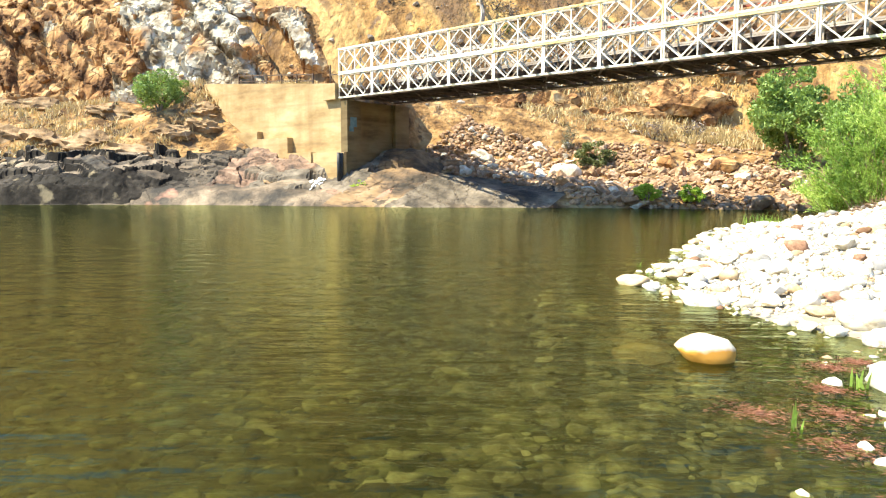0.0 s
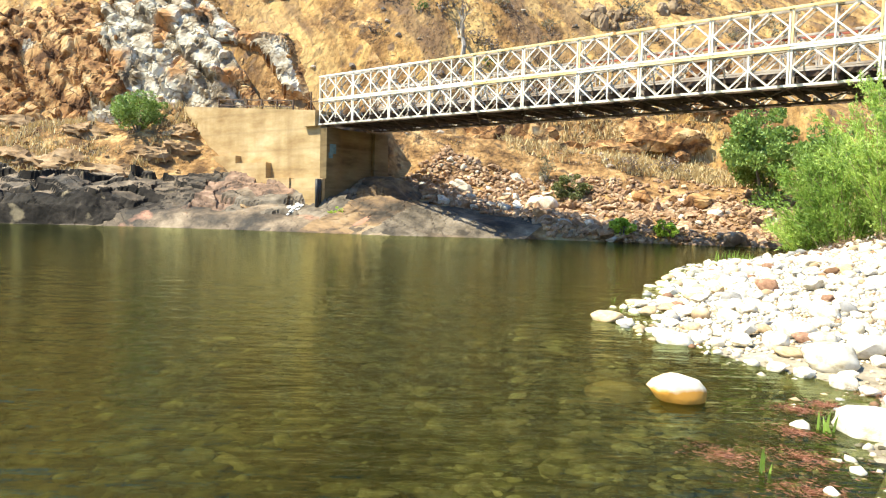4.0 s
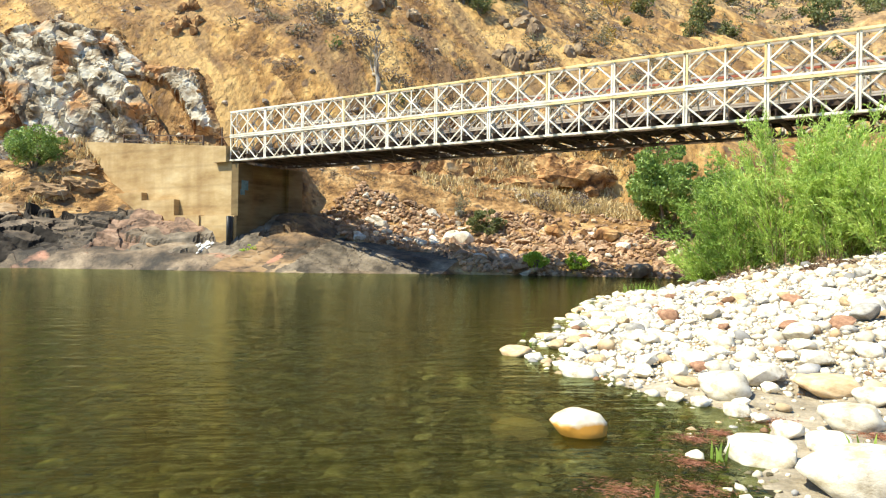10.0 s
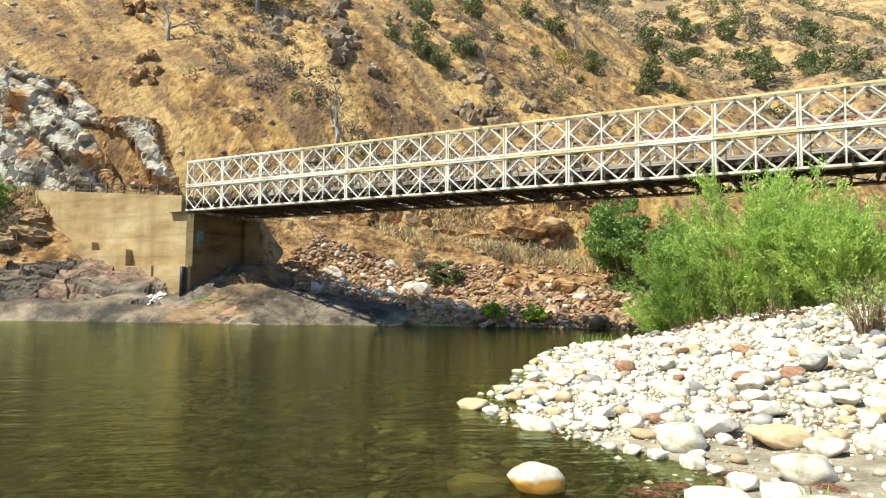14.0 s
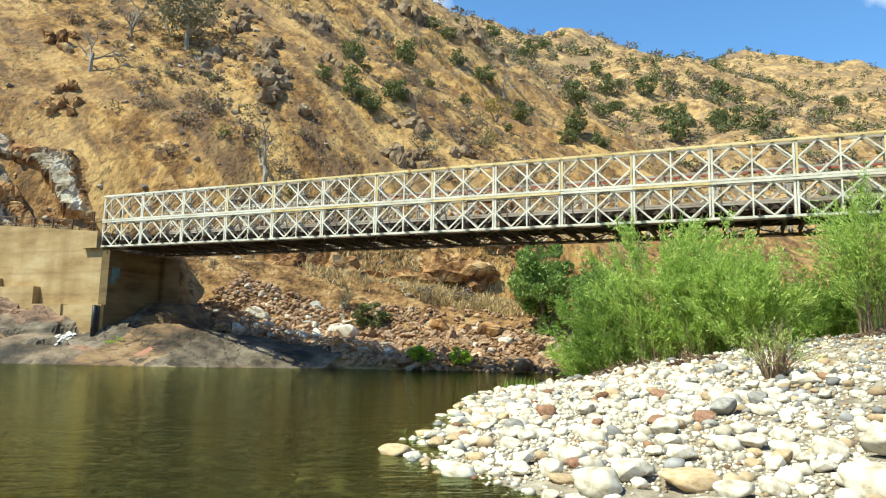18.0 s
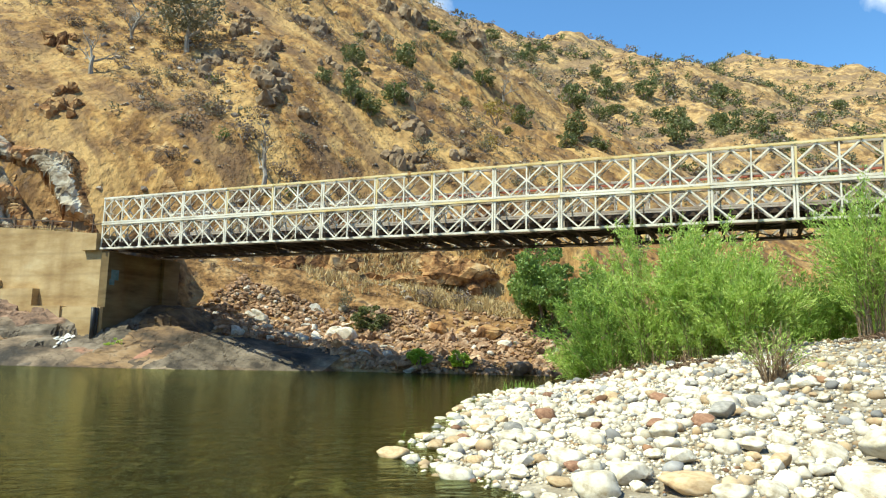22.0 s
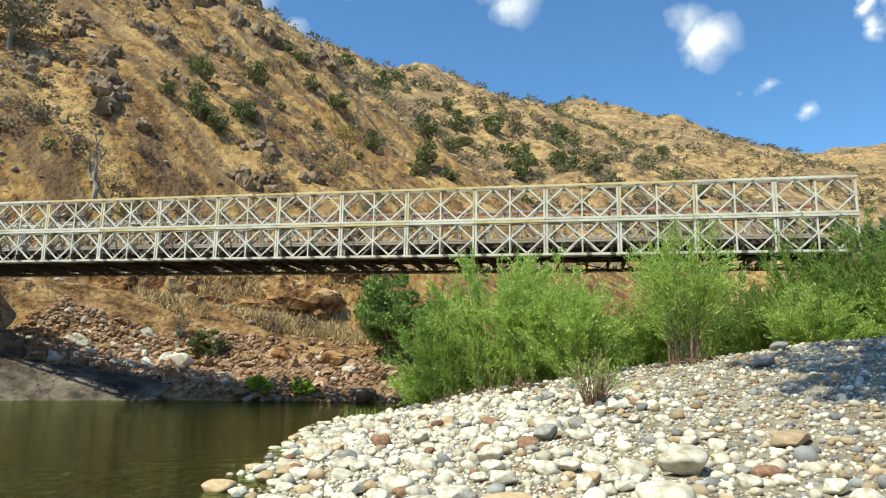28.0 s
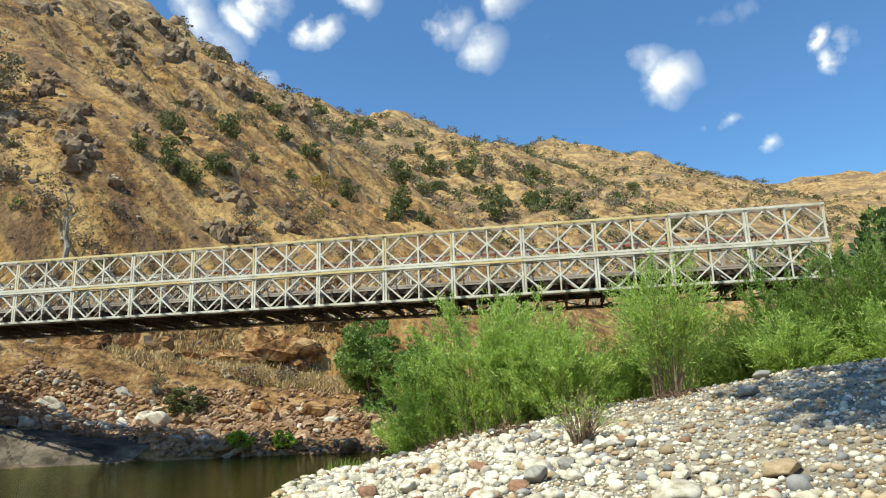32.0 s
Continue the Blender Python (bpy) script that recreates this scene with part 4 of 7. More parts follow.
def make_abutments():
    ab = thing("concrete_abutment", "tall board-marked concrete abutment with a splayed wing wall", "abutment", kind="structure")
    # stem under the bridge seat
    # seat wall, rear footing and pillars take the copy darkened with shade
    child("seat_wall", mesh_from("seat_wall", *prism([(-2.2, 1.204), (0.45, 1.204), (0.45, 5.6), (-2.2, 5.6)], 3.3, 6.54), M_CONC_SHADE), ab)
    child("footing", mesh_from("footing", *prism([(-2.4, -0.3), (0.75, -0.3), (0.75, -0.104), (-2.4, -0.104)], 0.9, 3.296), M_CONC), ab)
    child("footing", mesh_from("footing", *prism([(-2.4, -0.1), (0.75, -0.1), (0.75, 5.9), (-2.4, 5.9)], 0.9, 3.296), M_CONC_SHADE), ab)
    child("pillar", mesh_from("pillar", *prism([(0.104, 0.03), (0.72, 0.03), (0.72, 1.2), (0.104, 1.2)], 3.3, 6.54), M_CONC_SHADE), ab)
    child("pillar", mesh_from("pillar", *prism([(0.455, 4.3), (0.72, 4.3), (0.72, 5.6), (0.455, 5.6)], 3.3, 6.54), M_CONC_SHADE), ab)
    # wall along the road with a stepped foot; its top climbs with the road
    vs = [(-16.0, 0.03, 1.0), (0.1, 0.03, 1.0), (0.1, 1.2, 1.0), (-16.0, 1.2, 1.0), (-16.0, 0.03, 8.96), (0.1, 0.03, 7.6), (0.1, 1.2, 7.6), (-16.0, 1.2, 8.96)]
    child("road_wall", mesh_from("road_wall", vs, [(0, 3, 2, 1), (4, 5, 6, 7), (0, 1, 5, 4), (1, 2, 6, 5), (2, 3, 7, 6), (3, 0, 4, 7)], M_CONC), ab)
    for x0, x1, zt in ((-11.4, -8.4, 4.95), (-8.396, -4.9, 4.4), (-4.896, -2.404, 3.34)):
        child("wall_step", mesh_from("wall_step", *prism([(x0, -0.42), (x1, -0.42), (x1, 0.025), (x0, 0.025)], 0.6, zt), M_CONC), ab)
    child("seat_block", mesh_from("seat_block", *prism([(-1.3, -0.25), (-0.1, -0.25), (-0.1, 0.024), (-1.3, 0.024)], 6.62, 7.62), M_CONC), ab)
    # east end, mostly behind the willows
    xe = PANEL * BAYS
    eb = thing("concrete_abutment", "low concrete bridge seat hidden behind bushes", "abutment", kind="structure")
    child("seat_wall", mesh_from("seat_wall", *prism([(xe - 0.4, -0.3), (xe + 3, -0.3), (xe + 3, 5.6), (xe - 0.4, 5.6)], 0.5, 6.6), M_CONC), eb)


make_abutments()


# ---------------------------------------------------------------- plants
def leaf_cards(centres, dirs, length, width, rng, fold=0.0):
    """Pointed leaves, one quad each."""
    n = len(centres)
    d = dirs / (np.linalg.norm(dirs, axis=1)[:, None] + 1e-9)
    r = rng.normal(size=(n, 3))
    s = np.cross(d, r)
    s /= np.linalg.norm(s, axis=1)[:, None] + 1e-9
    ln = (length * rng.uniform(0.6, 1.3, n))[:, None]
    wd = (width * rng.uniform(0.7, 1.3, n))[:, None]
    v = np.stack([centres - d * ln * 0.5, centres + s * wd * 0.5, centres + d * ln * 0.5, centres - s * wd * 0.5], axis=1).reshape(-1, 3)
    return v, np.arange(4 * n).reshape(n, 4)


def tube(points, radii, sides=5):
    """Tapered tube along a polyline."""
    vs, fs = [], []
    n = len(points)
    for i, (p, r) in enumerate(zip(points, radii)):
        t = Vector(points[min(i + 1, n - 1)]) - Vector(points[max(i - 1, 0)])
        t = t.normalized() if t.length > 1e-6 else Vector((0, 0, 1))
        a = t.orthogonal().normalized()
        b = t.cross(a)
        for k in range(sides):
            w = 6.28318 * k / sides
            vs.append(tuple(Vector(p) + (a * math.cos(w) + b * math.sin(w)) * r))
    for i in range(n - 1):
        for k in range(sides):
            k2 = (k + 1) % sides
            fs.append((i * sides + k, i * sides + k2, (i + 1) * sides + k2, (i + 1) * sides + k))
    fs.append(tuple(range(sides - 1, -1, -1)))
    fs.append(tuple((n - 1) * sides + k for k in range(sides)))
    return vs, fs


def merge(list_of_vf):
    vs, fs, n = [], [], 0
    for v, f in list_of_vf:
        vs += list(v)
        fs += [tuple(int(i) + n for i in g) for g in f]
        n += len(v)
    return vs, fs


def willow(x, y, reach, height, seed, leaves, label, mat=None, bare=0.25, lean=(0, 0), stems=46, z=None, leaf=(0.17, 0.032)):
    """Many-stemmed willow: arching canes from one stool, narrow leaves along them."""
    rng = np.random.default_rng(seed)
    z = ground_z(x, y) if z is None else z
    bush = thing("willow_bush", label, "bush", group="willows on the gravel bar", at=(x, y, z - 0.05))
    canes, pts, dirs = [], [], []
    for i in range(stems):
        a = rng.uniform(0, 6.283)
        out = reach * rng.uniform(0.12, 1.0) ** 0.8
        h = height * rng.uniform(0.62, 1.05) * (1.0 - 0.38 * (out / reach) ** 2)
        b = np.array([math.cos(a), math.sin(a)]) * out
        x0 = np.array([math.cos(a), math.sin(a)]) * reach * 0.3 * rng.uniform(0.2, 1.0)
        line = []
        for k in range(7):
            t = k / 6
            q = x0 + (b - x0) * t ** 1.35 + np.array(lean) * t * h * 0.3
            line.append((q[0] + 0.05 * rng.normal() * t, q[1] + 0.05 * rng.normal() * t, h * (t - 0.10 * t ** 3 * (out / reach))))
        canes.append(tube(line, [0.014 * (1 - 0.8 * k / 6) + 0.003 for k in range(7)], 4))
        line = np.array(line)
        sprays = 24 if leaves > 1000 else 2
        n = max(3, int(3.0 * leaves / stems / sprays))
        for _ in range(sprays):
            t = bare + (1 - bare) * rng.uniform() ** 0.8
            k = min(int(t * 6), 5)
            p = line[k] + (line[k + 1] - line[k]) * (t * 6 - k)
            sd = line[k + 1] - line[k]
            sd = sd / np.linalg.norm(sd) + rng.normal(size=3) * 0.45 + np.array([0, 0, 0.2]) + np.array([math.cos(a), math.sin(a), 0]) * 0.25
            sd /= np.linalg.norm(sd)
            ln = rng.uniform(0.35, 0.95) * min(1.0, reach / 1.6)
            u = rng.uniform(0, 1, n)
            q = p + sd * (u * ln)[:, None] + rng.normal(size=(n, 3)) * 0.045 - np.array([0, 0, 1]) * (0.12 * u ** 2)[:, None]
            pts.append(q)
            dirs.append(sd * 0.8 + rng.normal(size=(n, 3)) * 0.36)
    child("cane_stool", mesh_from("cane_stool", *merge(canes), M_STEM), bush, "thin brown canes")
    p, d = np.concatenate(pts), np.concatenate(dirs)
    p[:, 2] = np.maximum(p[:, 2], 0.08)
    v, f = leaf_cards(p, d, leaf[0], leaf[1], rng)
    child("foliage", mesh_from("foliage", v, f, mat or M_WILLOW), bush)
    return bush


def crown_points(rng, n, radii, clumps, rough=0.35):
    """Points in clumps through an uneven ellipsoid, most near its surface."""
    u = rng.normal(size=(clumps, 3))
    u /= np.linalg.norm(u, axis=1)[:, None]
    c = u * (rng.uniform(0.25, 1.0, clumps) ** 0.5)[:, None] * (1 + rough * rng.uniform(-1, 0.5, clumps))[:, None]
    size = rng.uniform(0.16, 0.34, clumps)
    k = rng.integers(0, clumps, n)
    q = rng.normal(size=(n, 3))
    q /= np.linalg.norm(q, axis=1)[:, None]
    p = c[k] + q * (size[k] * rng.uniform(0.5, 1.0, n) ** 0.5)[:, None]
    return p * np.array(radii), q


def shrub_data(seed, n, leaf, mat, clumps=26, radii=(0.5, 0.5, 0.42), lift=0.45, stem=True, stem_mat=None):
    """Meshes of a shrub about one unit wide, standing on z = 0."""
    rng = np.random.default_rng(seed)
    p, q = crown_points(rng, n, radii, clumps)
    p[:, 2] = np.maximum(p[:, 2] + lift, 0.02)
    v, f = leaf_cards(p, q + rng.normal(size=(n, 3)) * 0.6 + (0, 0, 0.3), leaf, leaf * 0.6, rng)
    crown = mesh_from("crown", v, f, mat)
    parts = []
    for i in range(5):
        a = rng.uniform(0, 6.283)
        tip = Vector((math.cos(a), math.sin(a), 0)) * radii[0] * 0.6 + Vector((0, 0, lift * 1.1))
        parts.append(tube([(0, 0, -0.06), tuple(tip * 0.4 + Vector((0, 0, 0.05))), tuple(tip)], [0.028, 0.018, 0.006], 4))
    trunk = mesh_from("trunk", *merge(parts), stem_mat or M_BARK)
    return crown, trunk


def shrub(name, meshes, x, y, size, label, group, rng, tall=1.0, category="shrub"):
    ob = thing(name, label, category, group=group)
    child("crown", meshes[0], ob)
    child("trunk", meshes[1], ob)
    ob.matrix_basis = Matrix.LocRotScale((x, y, ground_z(x, y) - 0.04 * size), Euler((0, 0, rng.uniform(0, 6.28))), (size, size, size * tall))
    return ob


def bare_tree_data(seed, height=1.0, depth=4, spread=0.55, leaf=None):
    """A dead or leafless tree, one unit high: forking tapered limbs."""
    rng = np.random.default_rng(seed)
    limbs = []
    tips = []

    def grow(p, d, length, radius, level):
        pts, q = [tuple(p)], Vector(p)
        dirn = Vector(d)
        for k in range(3):
            dirn = (dirn + Vector(rng.normal(size=3) * 0.13) + Vector((0, 0, 0.05))).normalized()
            q = q + dirn * (length / 3)
            pts.append(tuple(q))
        limbs.append(tube(pts, [radius, radius * 0.86, radius * 0.74, radius * 0.62], 6 if level < 2 else 4))
        if level >= depth:
            tips.append(q)
            return
        for _ in range(3 if level == 0 else int(rng.integers(2, 4))):
            nd = (dirn + Vector(rng.normal(size=3)) * spread).normalized()
            nd.z = max(nd.z, 0.05)
            start = Vector(pts[int(rng.integers(2, 4))])
            grow(start, nd.normalized(), length * rng.uniform(0.6, 0.8), radius * 0.58, level + 1)

    grow(Vector((0, 0, -0.03)), Vector((0, 0, 1)), 0.36 * height, 0.042 * height, 0)
    return mesh_from("limbs", *merge(limbs), M_DEADWOOD), tips


# ---------------------------------------------------------------- rocks of the far bank
def big_rock(name, at, size, seed, mat, label, group="", turn=0.0, tilt=(0, 0), rough=0.16, level=4, ledges=0.0, category="rock", cuts=11, flat=False, cells=0, relief=0.3, crack=0.14, skew=0.22, convex=False):
    """One large bedrock hump: displaced, with flattened joints."""
    v, f = ico(level)
    v = v.copy()
    rng = np.random.default_rng(seed)
    for _ in range(cuts):
        n = rng.normal(size=3) + (0, 0, 0.4)
        n /= np.linalg.norm(n)
        over = np.maximum(v @ n - rng.uniform(0.62, 0.95), 0)
        v -= 0.85 * over[:, None] * n
    if cells:
        # split into flat joint faces, each at its own depth
        n = rng.normal(size=(cells, 3))
        n /= np.linalg.norm(n, axis=1)[:, None]
        u = v / np.linalg.norm(v, axis=1)[:, None]
        u2 = u + 0.10 * np.c_[vnoise(u * 3 + seed), vnoise(u * 3 + seed + 9), vnoise(u * 3 + seed + 21)]
        k = np.argmax(u2 @ n.T, axis=1)
        block = np.min(rng.uniform(1.0 - relief, 1.0, cells) / np.maximum(u @ n.T, 0.08), axis=1)
        tilted = n + rng.normal(size=n.shape) * skew
        tilted /= np.linalg.norm(tilted, axis=1)[:, None]
        reach = rng.uniform(1.02 - relief, 1.02, cells)
        v = u * (np.minimum(block, 1.3) if convex else np.clip(reach[k] / np.maximum((u * tilted[k]).sum(axis=1), 0.5), 0.55, 1.25))[:, None]
    w = v * size
    d = fbm(w * 0.45 + seed * 3.1, 5, 0.55)
    rift = np.abs(fbm(w * 0.9 + seed, 3, 0.5))
    v = v * (1 + rough * d - crack * np.maximum(0.12 - rift, 0) / 0.12)[:, None]
    if ledges:
        z = v[:, 2] * size[2] / ledges
        v[:, 2] = (np.floor(z) + ramp_between(z - np.floor(z), 0.55, 1.0)) * ledges / size[2]
    me = mesh_from(name, v * size, f, mat, not flat)
    ob = thing(name, label, category, group=group, data=me)
    ob.matrix_basis = Matrix.LocRotScale(at, Euler((radians(tilt[0]), radians(tilt[1]), radians(turn))), None)
    return ob


def far_bank_rocks():
    g = "rock shelf along the far shore"
    bedrock()
    rng = np.random.default_rng(70)
    for i in range(70):
        k = rng.uniform(0, 1)
        x, y = -1.1 + 1.7 * k + 0.2 * rng.normal() * (0.5 + k), -0.7 - 2.1 * k + 0.1 * rng.normal()
        q = rng.uniform(0.08, 0.2)
        v, f = stone_shape(70 + i, 1, 0.5, 0.15)
        ob = thing("quartz_block", "white mineral block in a streak down the rock", "rock", group="white mineral streak", data=mesh_from("quartz_block", v * (q * 0.7, q * 1.3, q * 0.4), f, M_WHITE))
        ob.location = (x, y, ROCK_TOP(x, y) + 0.02)
        ob.rotation_euler = (0.5, 0.1, rng.uniform(-0.5, 0.5))


def shelf_height(x, y):
    """Bare bedrock along the far shore: a steep dark edge upstream, tilted layers below the abutment, then one smooth slab."""
    df = side(FAR_SHORE, x, y)
    base = land(x, y, False)
    steep = np.interp(df, [-1.2, -0.35, 0.0, 0.3, 0.8, 3.2, 7.5], [-1.0, -0.8, 0.1, 1.15, 1.6, 2.3, 3.7])
    gentle = np.interp(df, [-1.2, -0.3, 0.0, 1.0, 3.4, 6.0, 9.0], [-1.0, -0.35, 0.0, 0.6, 2.0, 3.1, 4.2])
    brow = np.interp(x, [4, 5, 7.3, 9.5, 11.3, 12.5], [4.2, 3.6, 2.8, 1.65, 0.7, 0.2])
    slab = np.where(df < 0, df, 0.62 * np.minimum(df, brow) - 1.1 * np.maximum(df - brow - 0.15, 0))
    w, w2 = ramp_between(x, -11.0, -8.0), ramp_between(x, 2.5, 6.0)
    z = steep * (1 - w) + w * (gentle * (1 - w2) + slab * w2)
    u, v = 0.843 * x + 0.537 * y, -0.537 * x + 0.843 * y
    warp = fbm(np.c_[u / 5.0, v / 5.0], 3)
    bend = 0.5 * fbm(np.c_[u / 2.2, v / 2.2] + 7.0, 2)
    large, joint, _ = facets(np.c_[u / 4.4 + bend, v / 1.9 + 0.12 * u + bend], 3.0, 0.9)
    block, joint2, _ = facets(np.c_[u / 2.0 - bend, v / 0.8 + 0.1 * u + bend], 8.0, 1.0)
    amp = ramp_between(df, -0.5, 0.7)
    big = 0.75 * (1 - w) * ramp_between(df, 0.4, 2.0) + 0.3 * (1 - w) + w * (0.45 - 0.38 * w2)
    z = z + amp * (big * large + (0.38 * big + 0.04) * block + 0.25 * w * (1 - w2) * fbm(np.c_[u / 3.0 + 8, v / 2.0], 2, 0.45))
    z = z - amp * (0.14 - 0.08 * w2) * (np.maximum(0.07 - joint, 0) / 0.07 + 0.5 * np.maximum(0.07 - joint2, 0) / 0.07)
    z = z + amp * 0.04 * fbm(np.c_[u, v] * 2.6, 3)
    # it dips under the earth of the bank at an uneven line
    edge = np.interp(x, [-40, -12, -8, -4, 0, 6], [6.2, 6.6, 7.4, 7.5, 8.0, 8.0]) + 1.4 * warp
    z = z - 1.6 * np.maximum(df - edge, 0) - 0.5 * np.maximum(x - 12.0, 0)
    return z, df, warp


def ROCK_TOP(x, y):
    return float(max(shelf_height(np.array([x]), np.array([y]))[0][0], 0.0))


def bedrock():
    nu, nv = 560, 190
    u, v = np.meshgrid(np.linspace(-43, 13, nu), np.linspace(-8.5, 11.5, nv), indexing="ij")
    x, y = 0.843 * u - 0.537 * v, 0.537 * u + 0.843 * v
    x, y = x.ravel(), y.ravel()
    z, df, warp = shelf_height(x, y)
    i = (np.arange(nu - 1)[:, None] * nv + np.arange(nv - 1)).ravel()
    faces = np.c_[i, i + nv, i + nv + 1, i + 1]
    cd, cx = df[i], x[i]
    keep = (cd > -1.1) & (cd < 11) & ((cx < 0.3) | (cd < 7.5)) & ((y[i] < -0.15) | (cx > 0.9)) & (z[i] > -1.0)
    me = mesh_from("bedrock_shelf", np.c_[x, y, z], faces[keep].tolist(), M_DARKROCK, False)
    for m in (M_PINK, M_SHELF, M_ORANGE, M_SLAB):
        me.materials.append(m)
    a, d = (cx + 2.2 * warp[i])[keep], (cd + 0.9 * warp[i])[keep]
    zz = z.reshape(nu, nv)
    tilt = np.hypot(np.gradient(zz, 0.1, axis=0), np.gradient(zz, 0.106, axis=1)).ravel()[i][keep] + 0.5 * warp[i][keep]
    # upstream, steep faces keep the dark rock that carries the undercut's shade
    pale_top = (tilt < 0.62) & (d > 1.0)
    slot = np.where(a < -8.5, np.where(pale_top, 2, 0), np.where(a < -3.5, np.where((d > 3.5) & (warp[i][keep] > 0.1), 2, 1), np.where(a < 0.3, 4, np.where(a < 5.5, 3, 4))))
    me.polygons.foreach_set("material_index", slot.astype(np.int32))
    thing("bedrock_shelf", "layered bedrock sloping into the river, dark, pink and orange", "bedrock", kind="structure", data=me)


far_bank_rocks()


M_BROWNROCK = material("brown_hill_rock", [(0.36, (0.10, 0.065, 0.04)), (0.5, (0.24, 0.17, 0.105)), (0.7, (0.40, 0.31, 0.20))], scale=0.6, rough=0.92, bump=0.5, bump_scale=3.5,
                       fine=(5.0, 0.3), bump_dist=0.15)


def cliff():
    """Blasted rock face above the road: one jointed wall, pale in the middle, rusty at the ends, with loose blocks on it."""
    rng = np.random.default_rng(5)
    nu, nv = 330, 130
    sx = np.linspace(-44, 2.5, nu)
    sy = np.interp(sx, [p[0] for p in FAR_SHORE], [p[1] for p in FAR_SHORE])
    sy = np.convolve(np.pad(sy, 30, "edge"), np.ones(61) / 61, "valid")
    w = np.linspace(15.6, 30.0, nv)
    x, y = (sx[:, None] - 0.5 * w).ravel(), (sy[:, None] + 0.866 * w).ravel()
    z = land(x, y)
    u = np.repeat(np.arange(nu) * 0.165, nv)
    t = np.tile((w - 15.6) * 1.35, nu)
    bend = 0.22 * fbm(np.c_[u / 3.5, t / 3.5], 3)
    large, j1, tag = facets(np.c_[u / 4.6 + bend + 0.25 * t, t / 2.6 + 0.16 * u + bend], 1.0, 1.2)
    mid, j2, _ = facets(np.c_[u / 1.9 - bend, t / 1.25 + 0.12 * u + bend], 2.0, 1.3)
    tiny, j3, _ = facets(np.c_[u / 0.75 + bend, t / 0.5 + bend], 4.0, 1.3)
    out = 0.8 + 1.3 * large + 0.6 * mid + 0.13 * tiny - 0.5 * np.maximum(0.10 - j1, 0) / 0.10 - 0.28 * np.maximum(0.10 - j2, 0) / 0.10
    az = np.degrees(np.arctan2(x - EYE[0], y - EYE[1]))
    rough = fbm(np.c_[u / 7.0, t / 5.0] + 3.0, 3)
    top = np.interp(az, [-80, -70, -64, -58, -53, -50, -47], [9.0, 10.5, 11.5, 9.5, 6.0, 3.4, 0.0]) + 1.6 * rough
    env = ramp_between(t, 0.0, 1.2) * ramp_between(t, top + 1.2, top - 1.2)
    out = out * env - 0.55 * (1 - env)
    x, y, z = x + 0.36 * out, y - 0.58 * out, z + 0.62 * out
    i = (np.arange(nu - 1)[:, None] * nv + np.arange(nv - 1)).ravel()
    faces = np.c_[i, i + nv, i + nv + 1, i + 1]
    keep = env[i] > 0.02
    me = mesh_from("rock_face", np.c_[x, y, z], faces[keep].tolist(), [M_PALEROCK, M_REDROCK, M_BANK], False)
    a, r, tg = (az + 3.0 * rough)[i][keep], rough[i][keep], tag[i][keep]
    slot = np.where((a < -68.0) | (tg > 0.9), 1, 0)
    slot = np.where((t[i][keep] > (top - 0.9)[i][keep]) | (a > -49.0), np.where(r > 0.15, 2, 1), slot)
    me.polygons.foreach_set("material_index", slot.astype(np.int32))
    thing("rock_face", "jagged blasted rock face above the road, pale grey and rust-orange", "cliff", kind="structure", data=me)

    def angular(seed):
        g = np.random.default_rng(seed)
        v, f = ico(2)
        n = g.normal(size=(16, 3))
        n /= np.linalg.norm(n, axis=1)[:, None]
        return v * (np.minimum(np.min(g.uniform(0.6, 0.95, 16) / np.maximum(v @ n.T, 0.08), axis=1), 1.3) * (1 + 0.05 * vnoise(v * 5 + seed)))[:, None], f

    pool = {k: [mesh_from("cliff_block", *angular(200 + i), m) for i in range(8)] for k, m in ((0, M_PALEROCK), (1, M_REDROCK))}
    heap = thing("rock_fall", "loose angular blocks lodged on the rock face", "rubble", kind="structure")
    spots = np.flatnonzero((env > 0.6) & (az > -76))
    for n, k in enumerate(rng.choice(spots, 170, replace=False)):
        q = 0.16 + 0.5 * rng.uniform() ** 2
        ob = child("cliff_block", pool[int(az[k] < -66 or rng.uniform() < 0.2)][n % 8], heap)
        ob.matrix_basis = Matrix.LocRotScale((x[k], y[k], z[k] + 0.1 * q), Euler((rng.uniform(-0.5, 0.5), rng.uniform(-0.5, 0.5), rng.uniform(0, 6.28))), (q * 1.3, q, q * 0.9))


cliff()


def outcrop(x, y, size, seed, mat, label):
    rng = np.random.default_rng(seed)
    ob = thing("rock_outcrop", label, "outcrop", group="outcrops on the hillside")
    z0 = ground_z(x, y)
    ob.location = (x, y, z0)
    for i in range(9):
        dx, dy = rng.normal(size=2) * size * 0.42
        v, f = ico(3)
        u = v / np.linalg.norm(v, axis=1)[:, None]
        n = rng.normal(size=(22, 3))
        n /= np.linalg.norm(n, axis=1)[:, None]
        k = np.argmax(u @ n.T, axis=1)
        v = u * (rng.uniform(0.65, 1.05, 22)[k] / np.maximum((u * n[k]).sum(axis=1), 0.5))[:, None]
        s = size * rng.uniform(0.16, 0.40)
        me = mesh_from("outcrop_block", v * (s * rng.uniform(0.7, 1.2), s * 0.8, s * rng.uniform(0.7, 1.5)), f, mat)
        child("outcrop_block", me, ob, "", Matrix.LocRotScale((dx, dy, ground_z(x + dx, y + dy) - z0 + s * 0.15), Euler((rng.uniform(-0.4, 0.4), rng.uniform(-0.4, 0.4), rng.uniform(0, 6))), None))


